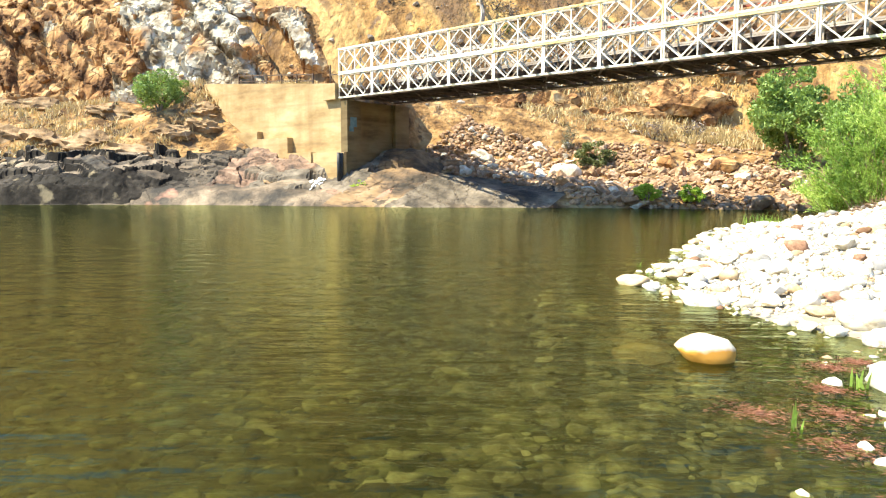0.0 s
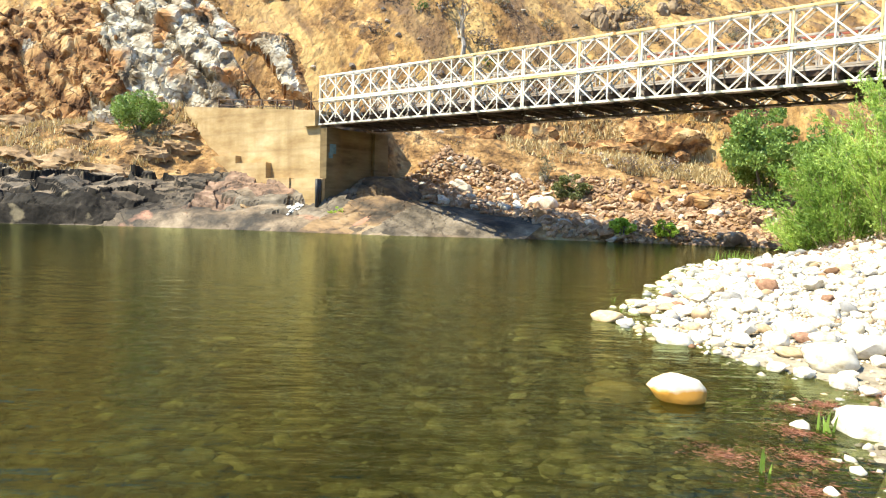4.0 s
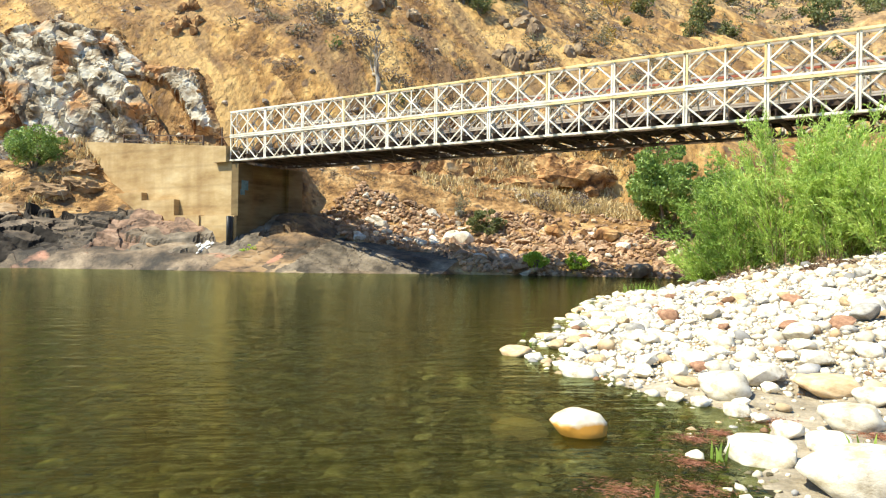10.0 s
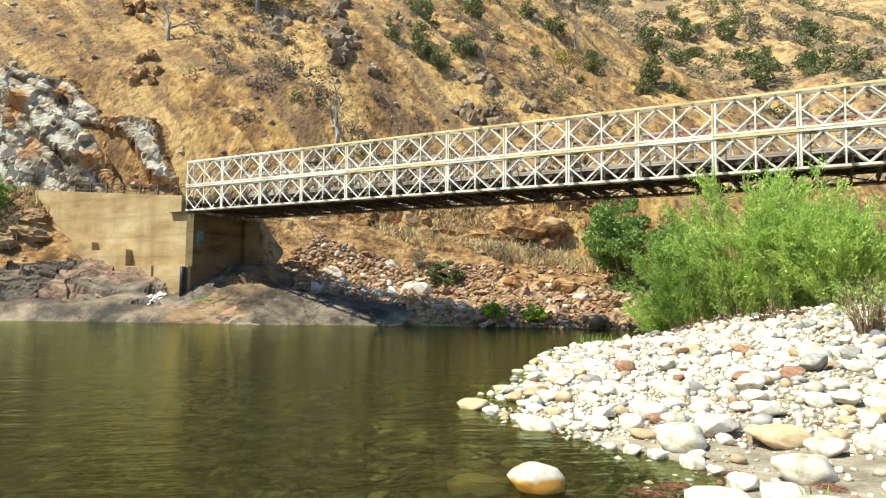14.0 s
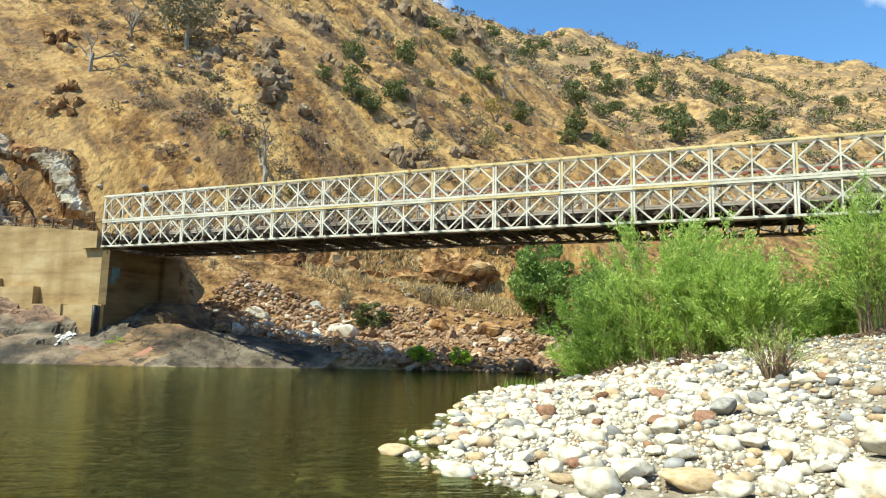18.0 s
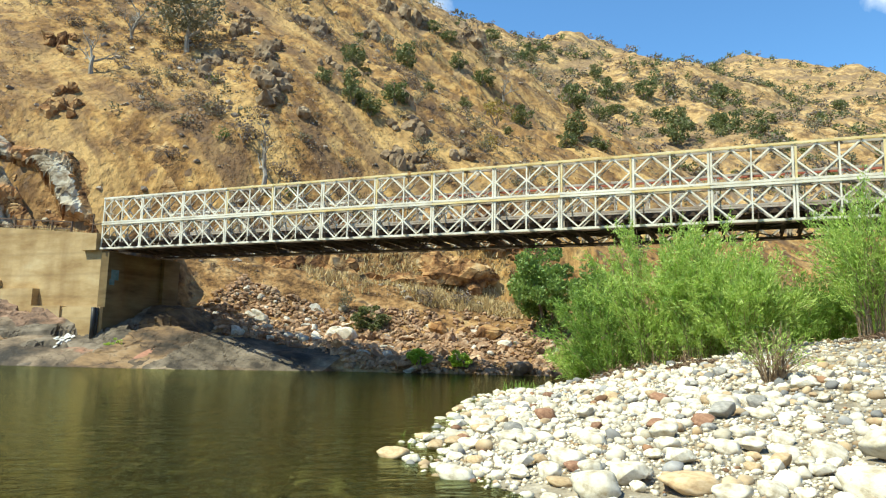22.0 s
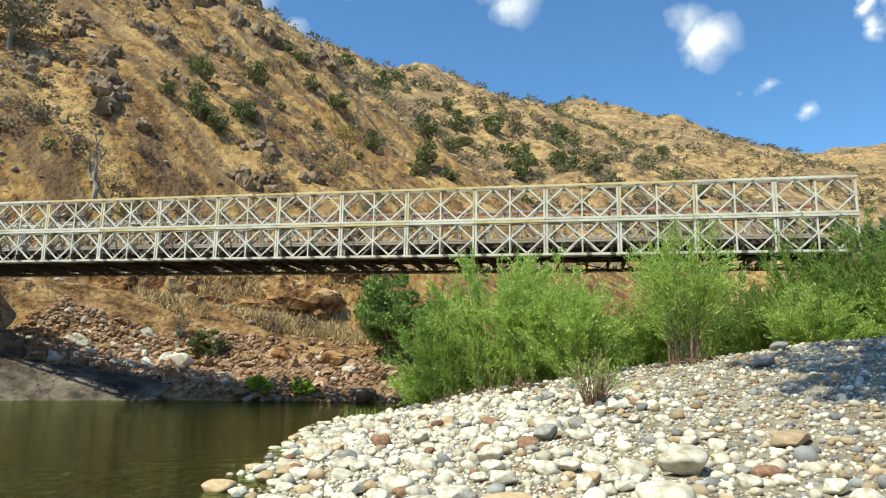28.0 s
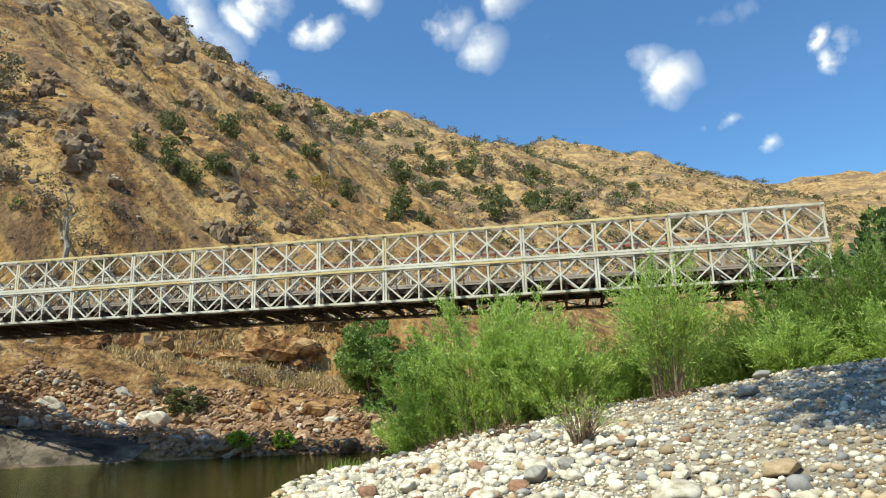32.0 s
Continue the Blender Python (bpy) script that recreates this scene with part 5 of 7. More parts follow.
for i, (x, y, s) in enumerate([(-12.6, 29.5, 2.6), (-7.9, 25.6, 3.2), (-22.3, 70.9, 2.4), (-23.4, 53.9, 3.6), (3.9, 29.7, 1.7), (5.7, 30.4, 1.4), (-24.2, 51.5, 3.4), (-15.6, 25.0, 1.9),
                                (-20.0, 32.2, 1.6), (-20.9, 12.2, 2.2), (-30.3, 18.5, 2.2), (-16.5, 26.6, 2.4), (-26.3, 86.0, 4.0), (-23.5, 70.5, 3.6), (-40, 110, 6), (-52, 125, 7), (-22.0, 83.2, 4.4), (-21.7, 69.6, 3.2), (-20.9, 35.4, 2.6), (-50.2, 87.7, 4.5),
                                (-47.8, 99.1, 6.0), (-34.7, 83.1, 5.5), (-15.3, 98.0, 4.5), (-43.8, 57.4, 4.0), (2.5, 34.6, 3.0), (-7.4, 34.6, 1.8), (8.2, 35.6, 1.6), (-38, 70, 3.6), (-30, 60, 3.2)]):
    outcrop(x, y, s, 300 + i, M_REDROCK if i in (9, 10) else M_BROWNROCK, "jagged rock outcrop among dry grass on the hillside")


def track_wall():
    """Orange rock bluffs above the track beyond the bridge."""
    rng = np.random.default_rng(9)
    for i, (x, df, s) in enumerate([(3.0, 19.5, 1.8), (6.0, 20.0, 1.9), (8.5, 20.5, 1.6), (11.0, 20.8, 2.2), (13.0, 21.5, 1.7), (15.0, 21.0, 2.2), (17.0, 22.5, 1.6), (12.0, 24.0, 1.6), (16.0, 25.0, 1.8), (19.5, 22.0, 1.4),
                                    (5.0, 23.5, 1.4)]):
        y = np.interp(x, [2, 7, 11, 15, 21, 25], [-3.2, -0.8, 2.6, 5.6, 8.6, 10.2]) + df
        x2 = x - 0.35 * df * 0.3
        big_rock("bluff_rock", (x2, y, ground_z(x2, y) - 0.35 * s), (s * 1.3, s * 0.7, s * rng.uniform(0.8, 1.1)), 420 + i, M_REDROCK, "crumbling orange rock bluff above the dirt track",
                 "bluffs above the track", rng.uniform(10, 40), (rng.uniform(-10, 10), rng.uniform(-10, 10)), rough=0.08, level=4, cuts=1, cells=60, flat=True)


track_wall()


def rubble():
    """Tumbled blocks from the track down to the water."""
    rng = np.random.default_rng(21)
    pool = [mesh_from("rubble_block", *stone_shape(500 + i, 2, 0.6, 0.12), M_RUBBLE) for i in range(10)]
    pale = [mesh_from("rubble_block", *stone_shape(520 + i, 2, 0.6, 0.12), M_PALEROCK2) for i in range(6)]
    shapes = [stone_shape(540 + i, 1, 0.5, 0.12) for i in range(8)]
    heap = thing("rubble_slope", "slope of tumbled reddish and pale angular blocks", "rubble", kind="structure")
    loose, n = [], 0
    while len(loose) < 6500:
        x = rng.uniform(1.2, 31)
        base = np.interp(x, [2, 7, 11, 15, 21, 25, 35], [-3.2, -0.8, 2.6, 5.6, 8.6, 10.2, 13.5])
        d0 = np.interp(x, [1, 3, 10, 14, 20], [9.0, 8.0, 6.0, 0.4, -0.2])
        u = rng.uniform()
        y = base + d0 + u * (15.0 - d0)
        if x < 14 and u > 0.95 or (x > 14 and u > 0.72 and rng.uniform() < 0.75):
            continue
        s = 0.08 + 0.22 * rng.uniform() ** 2.2
        big = n < 290 and rng.uniform() < 0.12
        white = 2 < x < 9 and rng.uniform() < 0.6 or rng.uniform() < 0.16
        if big:
            s = rng.uniform(0.24, 0.62) * (1.0 if u < 0.6 else 0.7)
            ob = child("rubble_block", (pale if white else pool)[int(rng.integers(0, 6))], heap)
            ob.matrix_basis = Matrix.LocRotScale((x, y, ground_z(x, y) + 0.2 * s), Euler((rng.uniform(-0.6, 0.6), rng.uniform(-0.6, 0.6), rng.uniform(0, 6.28))),
                                                 (s * rng.uniform(0.8, 1.4), s, s * rng.uniform(0.6, 0.9)))
            n += 1
        else:
            loose.append((x, y, s))
    z = land(np.array([p[0] for p in loose]), np.array([p[1] for p in loose]))
    places = [(x, y, zz + 0.3 * s, s * rng.uniform(0.8, 1.5), s, s * rng.uniform(0.6, 0.9), spin(rng, 0.6), int(rng.integers(0, 8))) for (x, y, s), zz in zip(loose, z)]
    tagged(child("loose_rubble", joined(shapes, places, M_RUBBLES, "loose_rubble", False), heap, "small broken stones between the blocks"), kind="stuff")
    for x, y, s, label, mat in [(14.6, 16.2, 0.75, "rust-orange boulder below the track", M_REDROCK), (18.9, 15.4, 0.9, "large rust-orange boulder below the track", M_REDROCK),
                                (16.7, 15.9, 0.6, "rust-orange boulder below the track", M_REDROCK), (10.0, 11.4, 0.75, "pale grey boulder at the head of the rubble", M_PALEROCK2),
                                (9.0, 11.6, 0.55, "pale grey boulder at the head of the rubble", M_PALEROCK2), (16.6, 6.9, 0.6, "reddish boulder at the waterline", M_RUBBLE),
                                (22.7, 9.7, 0.7, "reddish boulder at the waterline", M_RUBBLE)]:
        v, f = stone_shape(int(600 + x * 10), 3, 0.55, 0.12)
        ob = thing("boulder", label, "boulder", data=mesh_from("boulder", v * (s * 1.2, s, s * 0.85), f, mat))
        ob.location = (x, y, ground_z(x, y) + 0.3 * s)
        ob.rotation_euler = (0.2, 0.1, x)


M_PALEROCK2 = material("pale_rubble", [(0.3, (0.30, 0.27, 0.22)), (0.5, (0.50, 0.46, 0.39)), (0.7, (0.66, 0.62, 0.55))], scale=1.6, rough=0.92, bump=0.35, bump_scale=9.0,
                       fine=(14.0, 0.25), obj=0.25, bump_dist=0.04)
rubble()


# ---------------------------------------------------------------- fence, pipe and paint at the abutment
def road_fence():
    f = thing("road_fence", "low dark metal fence with two rails along the road edge", "fence")
    a, b = Vector((-13.6, 1.6, 8.65)), Vector((-4.6, 1.6, 7.9))
    n = 6
    for i in range(n):
        p = a + (b - a) * i / (n - 1)
        child("post", mesh_from("post", *boxes([(p.x - 0.05, p.x + 0.05, p.y - 0.05, p.y + 0.05, p.z - 0.4, p.z + 0.95)]), M_RUST), f)
    t = (b - a).normalized()
    q = Vector((-t.y, t.x, 0)) * 0.03
    for h in (0.45, 0.88):
        vs = [tuple(c + s * q + Vector((0, 0, h + r))) for c in (a, b) for s, r in ((-1, -0.04), (1, -0.04), (1, 0.04), (-1, 0.04))]
        child("rail", mesh_from("rail", vs, [(0, 3, 2, 1), (4, 5, 6, 7), (0, 1, 5, 4), (1, 2, 6, 5), (2, 3, 7, 6), (3, 0, 4, 7)], M_RUST), f)
    g = thing("bridge_gate_post", "thin dark posts with a rail at the bridge approach", "fence")
    for x, y in ((-2.6, 1.5), (-1.5, 1.5), (-0.35, 1.5)):
        child("post", mesh_from("post", *boxes([(x - 0.035, x + 0.035, y - 0.035, y + 0.035, 7.2, 9.2)]), M_RUST), g)
    child("rail", mesh_from("rail", *boxes([(-2.56, -0.39, 1.47, 1.53, 8.5, 8.56)]), M_RUST), g)
    pipe = thing("drain_pipe", "pair of black drain pipes at the foot of the abutment", "pipe")
    for y in (-0.42, -0.62):
        child("pipe", mesh_from("pipe", *tube([(0.62, y, 1.2), (0.62, y, 2.4), (0.62, y, 3.25)], [0.12, 0.12, 0.12], 10), M_BLACK, True), pipe)
    patch = thing("painted_patch", "faded teal spray paint patch on the concrete pillar", "graffiti",
                  data=mesh_from("painted_patch", *boxes([(0.724, 0.728, 0.28, 0.82, 4.9, 5.5), (0.724, 0.729, 0.2, 0.55, 4.6, 4.95)]), M_TEAL))


M_BLACK = material("black_pipe", [(0.3, (0.015, 0.015, 0.017)), (0.7, (0.05, 0.05, 0.05))], scale=3.0, rough=0.5, bump=0.05)
M_TEAL = material("teal_spray_paint", [(0.3, (0.05, 0.13, 0.16)), (0.7, (0.16, 0.26, 0.28))], scale=3.0, rough=0.8, bump=0.05)
road_fence()


# ---------------------------------------------------------------- trees and shrubs of the hillside
def hillside_plants():
    rng = np.random.default_rng(77)
    oak = [shrub_data(700 + i, 1300, 0.085, M_OAK, 34) for i in range(4)]
    sage = [shrub_data(720 + i, 500, 0.06, M_SAGE, 26, (0.5, 0.5, 0.36), 0.36) for i in range(4)]
    dry = [shrub_data(740 + i, 420, 0.07, M_TWIG, 26, (0.5, 0.5, 0.34), 0.34) for i in range(3)]
    green = [shrub_data(760 + i, 700, 0.075, M_BUSH, 26) for i in range(2)]
    yellow = [shrub_data(780 + i, 500, 0.07, M_YELLOWLEAF, 24) for i in range(2)]
    oaks = [(-13.2, 64.1, 4.6), (-0.6, 31.8, 2.9), (0.2, 35.7, 3.0), (-18.4, 85.0, 2.8), (-7.2, 39.0, 3.0), (-10.5, 79.1, 3.2), (-6.1, 80.0, 4.2), (3.6, 106.0, 5.9), (-1.9, 175.9, 7.1),
            (20.2, 144.8, 8.0), (31.8, 157.7, 7.8), (39.0, 160.1, 5.2), (11.2, 69.6, 3.2), (12.5, 87.4, 3.8), (-15.2, 85.6, 3.5), (-62.6, 239.9, 8.0), (-35.3, 204.5, 6.6), (-10.5, 201.4, 5.4),
            (8.8, 180.3, 7.2), (28.5, 203.5, 6.0), (18.6, 175.2, 4.6)]
    for i, (x, y, s) in enumerate(oaks):
        shrub("oak_tree", oak[i % 4], x, y, s, "small dark green oak on the dry slope", "oaks on the hills", rng, rng.uniform(0.9, 1.25), "tree")
    for x, y, s in [(8.3, 87.9, 5.0), (3.5, 71.3, 3.6), (-5.8, 30.8, 2.0), (-3.9, 33.5, 2.4), (-2.4, 31.5, 2.6), (-9.0, 41.0, 2.6)]:
        shrub("oak_tree", oak[int(rng.integers(0, 4))], x, y, s, "small dark green oak on the dry slope", "oaks on the hills", rng, 1.15, "tree")
    sages = [(3.3, 22.7, 2.8), (-0.2, 42.1, 2.7), (5.6, 31.8, 3.4), (9.2, 39.9, 2.5), (1.1, 54.8, 2.3), (6.8, 89.9, 3.1), (1.7, 147.1, 4.6), (44.0, 161.4, 4.8), (52.4, 177.0, 5.2), (21.6, 195.5, 4.8),
             (2.6, 200.0, 5.0), (1.2, 25.3, 1.7), (-18.3, 67.8, 3.9), (-14.8, 77.7, 4.1), (-10.0, 90.1, 5.6), (-9.1, 102.8, 6.0), (-17.1, 77.7, 4.2), (-24.7, 182.5, 7.6), (1.5, 181.8, 7.3)]
    for i, (x, y, s) in enumerate(sages):
        shrub("shrub", sage[i % 4], x, y, s, "grey-green chaparral shrub in dry grass", "shrubs on the hills", rng)
    for x, y, s in [(-1.1, 20.0, 2.4), (-5.7, 18.6, 3.0), (-12.9, 22.3, 2.2), (1.6, 18.9, 1.8), (2.2, 19.6, 1.6), (7.4, 30.5, 2.6), (12.0, 19.5, 2.0), (14.5, 21.5, 2.2)]:
        shrub("dry_shrub", dry[int(rng.integers(0, 3))], x, y, s, "leafless grey-brown brush on the slope", "dry brush", rng)
    for x, y, s in [(-0.2, 36.5, 2.7), (-7.1, 17.5, 1.4), (-13.1, 22.3, 1.2), (-17.9, 53.7, 1.7), (-0.9, 19.4, 1.2)]:
        shrub("green_bush", green[int(rng.integers(0, 2))], x, y, s, "bright green bush standing out on the dry slope", "green bushes", rng)
    for x, y, s in [(3.8, 58.6, 4.4), (8.4, 43.7, 2.4), (3.0, 71.4, 2.8)]:
        shrub("yellow_bush", yellow[int(rng.integers(0, 2))], x, y, s, "yellowing bush among green ones", "yellow bushes", rng)
    # scattered over the middle and far ridges
    kinds = [(oak, "oak_tree", "small dark green oak on the dry slope", "oaks on the hills", "tree", 0.38), (sage, "shrub", "grey-green chaparral shrub in dry grass", "shrubs on the hills", "shrub", 0.72),
             (dry, "dry_shrub", "leafless grey-brown brush on the slope", "dry brush", "shrub", 1.0)]
    made = 0
    while made < 230:
        az, d = rng.uniform(-32, 27), rng.uniform(75, 300)
        if d < 150 and az > -18:
            continue
        x, y = EYE[0] + d * math.sin(radians(az)), EYE[1] + d * math.cos(radians(az))
        if fbm(np.array([[x / 60, y / 60]]), 3)[0] < rng.uniform(-0.7, 0.5) or side(FAR_SHORE, np.array([x]), np.array([y]))[0] < 30:
            continue
        u = rng.uniform()
        pool, name, label, group, cat, _ = next(k for k in kinds if u < k[5])
        s = rng.uniform(1.4, 3.6) if d < 170 else rng.uniform(2.8, 5.8) if d < 300 else rng.uniform(3.2, 7.0)
        shrub(name, pool[int(rng.integers(0, len(pool)))], x, y, s, label, group, rng, rng.uniform(0.6, 0.95), cat)
        made += 1
    # low brush in strips down the near slope
    made = 0
    while made < 260:
        x, y = rng.uniform(-45, 16), rng.uniform(14, 75)
        s0, t0 = (0.94 * x - 0.34 * y) / 30, (0.34 * x + 0.94 * y) / 7
        if side(FAR_SHORE, np.array([x]), np.array([y]))[0] < 20 or fbm(np.array([[s0, t0]]), 3)[0] < rng.uniform(-0.3, 0.6):
            continue
        made += 1
        if rng.uniform() < 0.7:
            shrub("dry_shrub", dry[int(rng.integers(0, 3))], x, y, rng.uniform(0.9, 2.4), "leafless grey-brown brush on the slope", "dry brush", rng, rng.uniform(0.55, 0.9))
        else:
            shrub("shrub", sage[int(rng.integers(0, 4))], x, y, rng.uniform(0.8, 1.9), "grey-green chaparral shrub in dry grass", "shrubs on the hills", rng, rng.uniform(0.6, 0.9))
    # bare trees
    data = [bare_tree_data(800 + i) for i in range(3)]
    for i, (x, y, h) in enumerate([(-2.6, 17.8, 6.2), (-23.5, 16.9, 5.4), (-27.9, 25.1, 5.0), (1.3, 18.4, 3.4), (-2.9, 81.7, 6.0), (-26.6, 24.1, 4.0)]):
        t = thing("bare_tree", "leafless grey tree on the dry hillside", "tree", group="bare trees")
        child("limb_crown", data[i % 3][0], t)
        t.matrix_basis = Matrix.LocRotScale((x, y, ground_z(x, y)), Euler((0, 0, 1.3 * i)), (h, h, h))
    # one wide half-bare oak high on the left
    t = thing("half_bare_oak", "spreading grey oak with thin foliage on the hillside", "tree")
    child("limb_crown", data[1][0], t)
    p, q = crown_points(rng, 3800, (0.62, 0.62, 0.40), 46)
    v, f = leaf_cards(p + (0, 0, 0.66), q + rng.normal(size=p.shape) * 0.6, 0.05, 0.024, rng)
    child("crown", mesh_from("crown", v, f, M_SAGE), t)
    t.matrix_basis = Matrix.LocRotScale((-20.5, 26.1, ground_z(-20.5, 26.1)), Euler((0, 0, 0.4)), (8, 8, 7.5))


def scatter(name, label, mat, spots, size, tall, leaves, leaf, seed):
    """One mesh of many far shrubs. spots: (n, 2) places; size: their widths."""
    rng = np.random.default_rng(seed)
    n = len(spots)
    z = heights(spots[:, 0], spots[:, 1])
    kinds = []
    for _ in range(6):
        p, q = crown_points(rng, leaves, (0.5, 0.5, 0.40), 16)
        p[:, 2] = np.maximum(p[:, 2] + 0.38, 0.02)
        v, _ = leaf_cards(p, q + rng.normal(size=(leaves, 3)) * 0.6 + (0, 0, 0.3), leaf, leaf * 0.6, rng)
        kinds.append(v)
    v = np.stack(kinds)[rng.integers(0, 6, n)]
    a = rng.uniform(0, 6.283, n)
    c, s = np.cos(a)[:, None], np.sin(a)[:, None]
    x = (v[:, :, 0] * c - v[:, :, 1] * s) * size[:, None] + spots[:, :1]
    y = (v[:, :, 0] * s + v[:, :, 1] * c) * size[:, None] + spots[:, 1:]
    w = v[:, :, 2] * (size * tall)[:, None] + z[:, None]
    thing(name, label, "shrubs", kind="stuff", data=mesh_from(name, np.stack([x, y, w], axis=2).reshape(-1, 3), np.arange(4 * leaves * n).reshape(-1, 4), mat))


def far_cover():
    """Chaparral and small oaks past counting, in strips and clumps over the slopes."""
    rng = np.random.default_rng(321)
    n = 26000
    az, d = np.radians(rng.uniform(-50, 28, n)), 58 + 600 * rng.uniform(0, 1, n) ** 1.5
    x, y = EYE[0] + d * np.sin(az), EYE[1] + d * np.cos(az)
    df = side(FAR_SHORE, x, y)
    along, across = 0.99 * x - 0.15 * y, 0.15 * x + 0.99 * y
    clump = fbm(np.c_[along / 45.0, across / 16.0] + 2.0, 4, 0.6)
    ok = (df > 23) & (clump > rng.uniform(-0.35, 0.6, n))
    x, y, d = x[ok], y[ok], d[ok]
    u = rng.uniform(0, 1, len(x))
    near = d < 150
    size = np.where(near, rng.uniform(0.5, 1.7, len(x)), rng.uniform(2.0, 6.0, len(x)) * (d / 300) ** 0.3)
    tall = rng.uniform(0.6, 1.0, len(x))
    for name, label, mat, pick, most, seed in (("brush_thicket", "leafless grey-brown brush in strips over the hills", M_TWIG, u < 0.36, 1900, 1),
                                               ("chaparral", "grey-green chaparral scattered over the hills", M_SAGE, (u >= 0.36) & (u < 0.66), 1600, 2),
                                               ("far_oaks", "small dark green oaks dotted over the far slopes", M_OAK, (u >= 0.66) & ~near, 1700, 3)):
        k = np.flatnonzero(pick)[:most]
        scatter(name, label, mat, np.c_[x, y][k], size[k], tall[k], 64, 0.17, seed)


def brush_cover():
    """Low dry brush, grass clumps and loose stones all over the near slopes."""
    rng = np.random.default_rng(123)
    n = 52000
    az = np.radians(rng.uniform(-78, -8, n))
    d = 52 + 210 * rng.uniform(0, 1, n) ** 1.6
    x, y = EYE[0] + d * np.sin(az), EYE[1] + d * np.cos(az)
    df = side(FAR_SHORE, x, y)
    patch = fbm(np.c_[(0.94 * x - 0.34 * y) / 30.0, (0.34 * x + 0.94 * y) / 8.0], 4, 0.6)
    keep = (df > 13.5) & (patch > rng.uniform(-0.7, 0.5, n))
    x, y, d = x[keep], y[keep], d[keep]
    z = heights(x, y)
    for mat, name, label, lo, hi, k in ((M_TWIG, "dry_brush_cover", "low dry brown brush over the hillside", 0.0, 0.36, 9), (M_STRAW2, "straw_cover", "tufts of golden dry grass over the hillside", 0.36, 1.0, 9)):
        u = rng.uniform(0, 1, len(x))
        m = (u >= lo) & (u < hi)
        c = np.repeat(np.c_[x, y, z][m], k, axis=0)
        s = np.repeat((0.12 + 0.26 * rng.uniform(0, 1, m.sum()) ** 2) * (d[m] / 75) ** 0.6, k)[:, None]
        off = rng.normal(size=c.shape) * (1, 1, 0.45)
        off[:, 2] = np.abs(off[:, 2]) * 0.7
        v, f = leaf_cards(c + off * s, rng.normal(size=c.shape) + (0, 0, 0.7), 1.0, 0.28, rng)
        q = v.reshape(-1, 4, 3)
        mid = q.mean(axis=1, keepdims=True)
        v = (mid + (q - mid) * s[:, :, None] * 0.9).reshape(-1, 3)
        thing(name, label, "brush", kind="stuff", data=mesh_from(name, v, f, mat))
    shapes = [stone_shape(1500 + i, 1, 0.5, 0.14) for i in range(8)]
    m = rng.uniform(0, 1, len(x)) < 0.09
    places = [(a, b, c, r, r * 0.8, r * 0.6, spin(rng, 0.5), int(rng.integers(0, 8))) for a, b, c, r in zip(x[m], y[m], z[m], (0.12 + 0.5 * rng.uniform(0, 1, m.sum()) ** 3) * (d[m] / 75) ** 0.5)]
    thing("hill_stones", "scattered grey and brown stones on the hillside", "stones", kind="stuff", data=joined(shapes, places, M_HILLSTONE, "hill_stones", False))


M_STRAW2 = leaf_material("golden_dry_grass", (0.25, 0.145, 0.05), (0.47, 0.31, 0.115), 0.2)
M_HILLSTONE = material("hill_stone", [(0.3, (0.16, 0.12, 0.09)), (0.5, (0.30, 0.25, 0.20)), (0.7, (0.50, 0.45, 0.38))], scale=0.7, rough=0.92, bump=0.3, bump_scale=6.0, island=0.35)
brush_cover()
far_cover()
M_YELLOWLEAF = leaf_material("yellowing_leaf", (0.22, 0.17, 0.03), (0.40, 0.30, 0.06), 0.25)
hillside_plants()


def bank_stones():
    """Loose brown stones and ledges on the earth bank beside the abutment."""
    rng = np.random.default_rng(55)
    n = 9000
    x, y = rng.uniform(-44, -3, n), rng.uniform(-30, 2, n)
    d = side(FAR_SHORE, x, y)
    keep = (d > 2.5) & (d < 15.5) & (y < -0.6) & (fbm(np.c_[x, y] / 2.5, 3) > rng.uniform(-0.4, 0.7, n))
    x, y = x[keep][:1500], y[keep][:1500]
    z = heights(x, y)
    shapes = [stone_shape(1600 + i, 1, 0.6, 0.14) for i in range(8)]
    r = 0.06 + 0.34 * rng.uniform(0, 1, len(x)) ** 3
    places = [(a, b, c + 0.1 * q, q * rng.uniform(1, 1.7), q, q * rng.uniform(0.4, 0.7), spin(rng, 0.4), int(rng.integers(0, 8))) for a, b, c, q in zip(x, y, z, r)]
    thing("bank_stones", "loose brown and tan stones on the earth bank", "stones", kind="stuff", data=joined(shapes, places, M_BANKSTONE, "bank_stones", False))
    g = "rock ledges in the earth bank"
    for i, (px, py, q) in enumerate([(-12.5, -5.2, 1.3), (-14.6, -3.4, 1.1), (-15.2, -6.4, 1.5), (-18.5, -7.5, 1.7), (-22.0, -9.2, 1.8), (-26.5, -11.5, 2.0), (-21.0, -5.2, 1.4), (-28.0, -7.6, 1.8), (-32.5, -12.5, 2.0),
                                     (-13.6, -1.6, 1.0), (-14.8, -0.9, 1.2), (-33, -8.0, 1.8)]):
        big_rock("bank_ledge", (px, py, ground_z(px, py) - 0.25 * q), (q * 1.4, q * 0.7, q * 0.6), 640 + i, M_BANKSTONE, "tan rock ledge showing through the earth bank", g, rng.uniform(15, 45), (rng.uniform(-8, 8), 8),
                 rough=0.1, level=4, cuts=1, cells=40, flat=True)


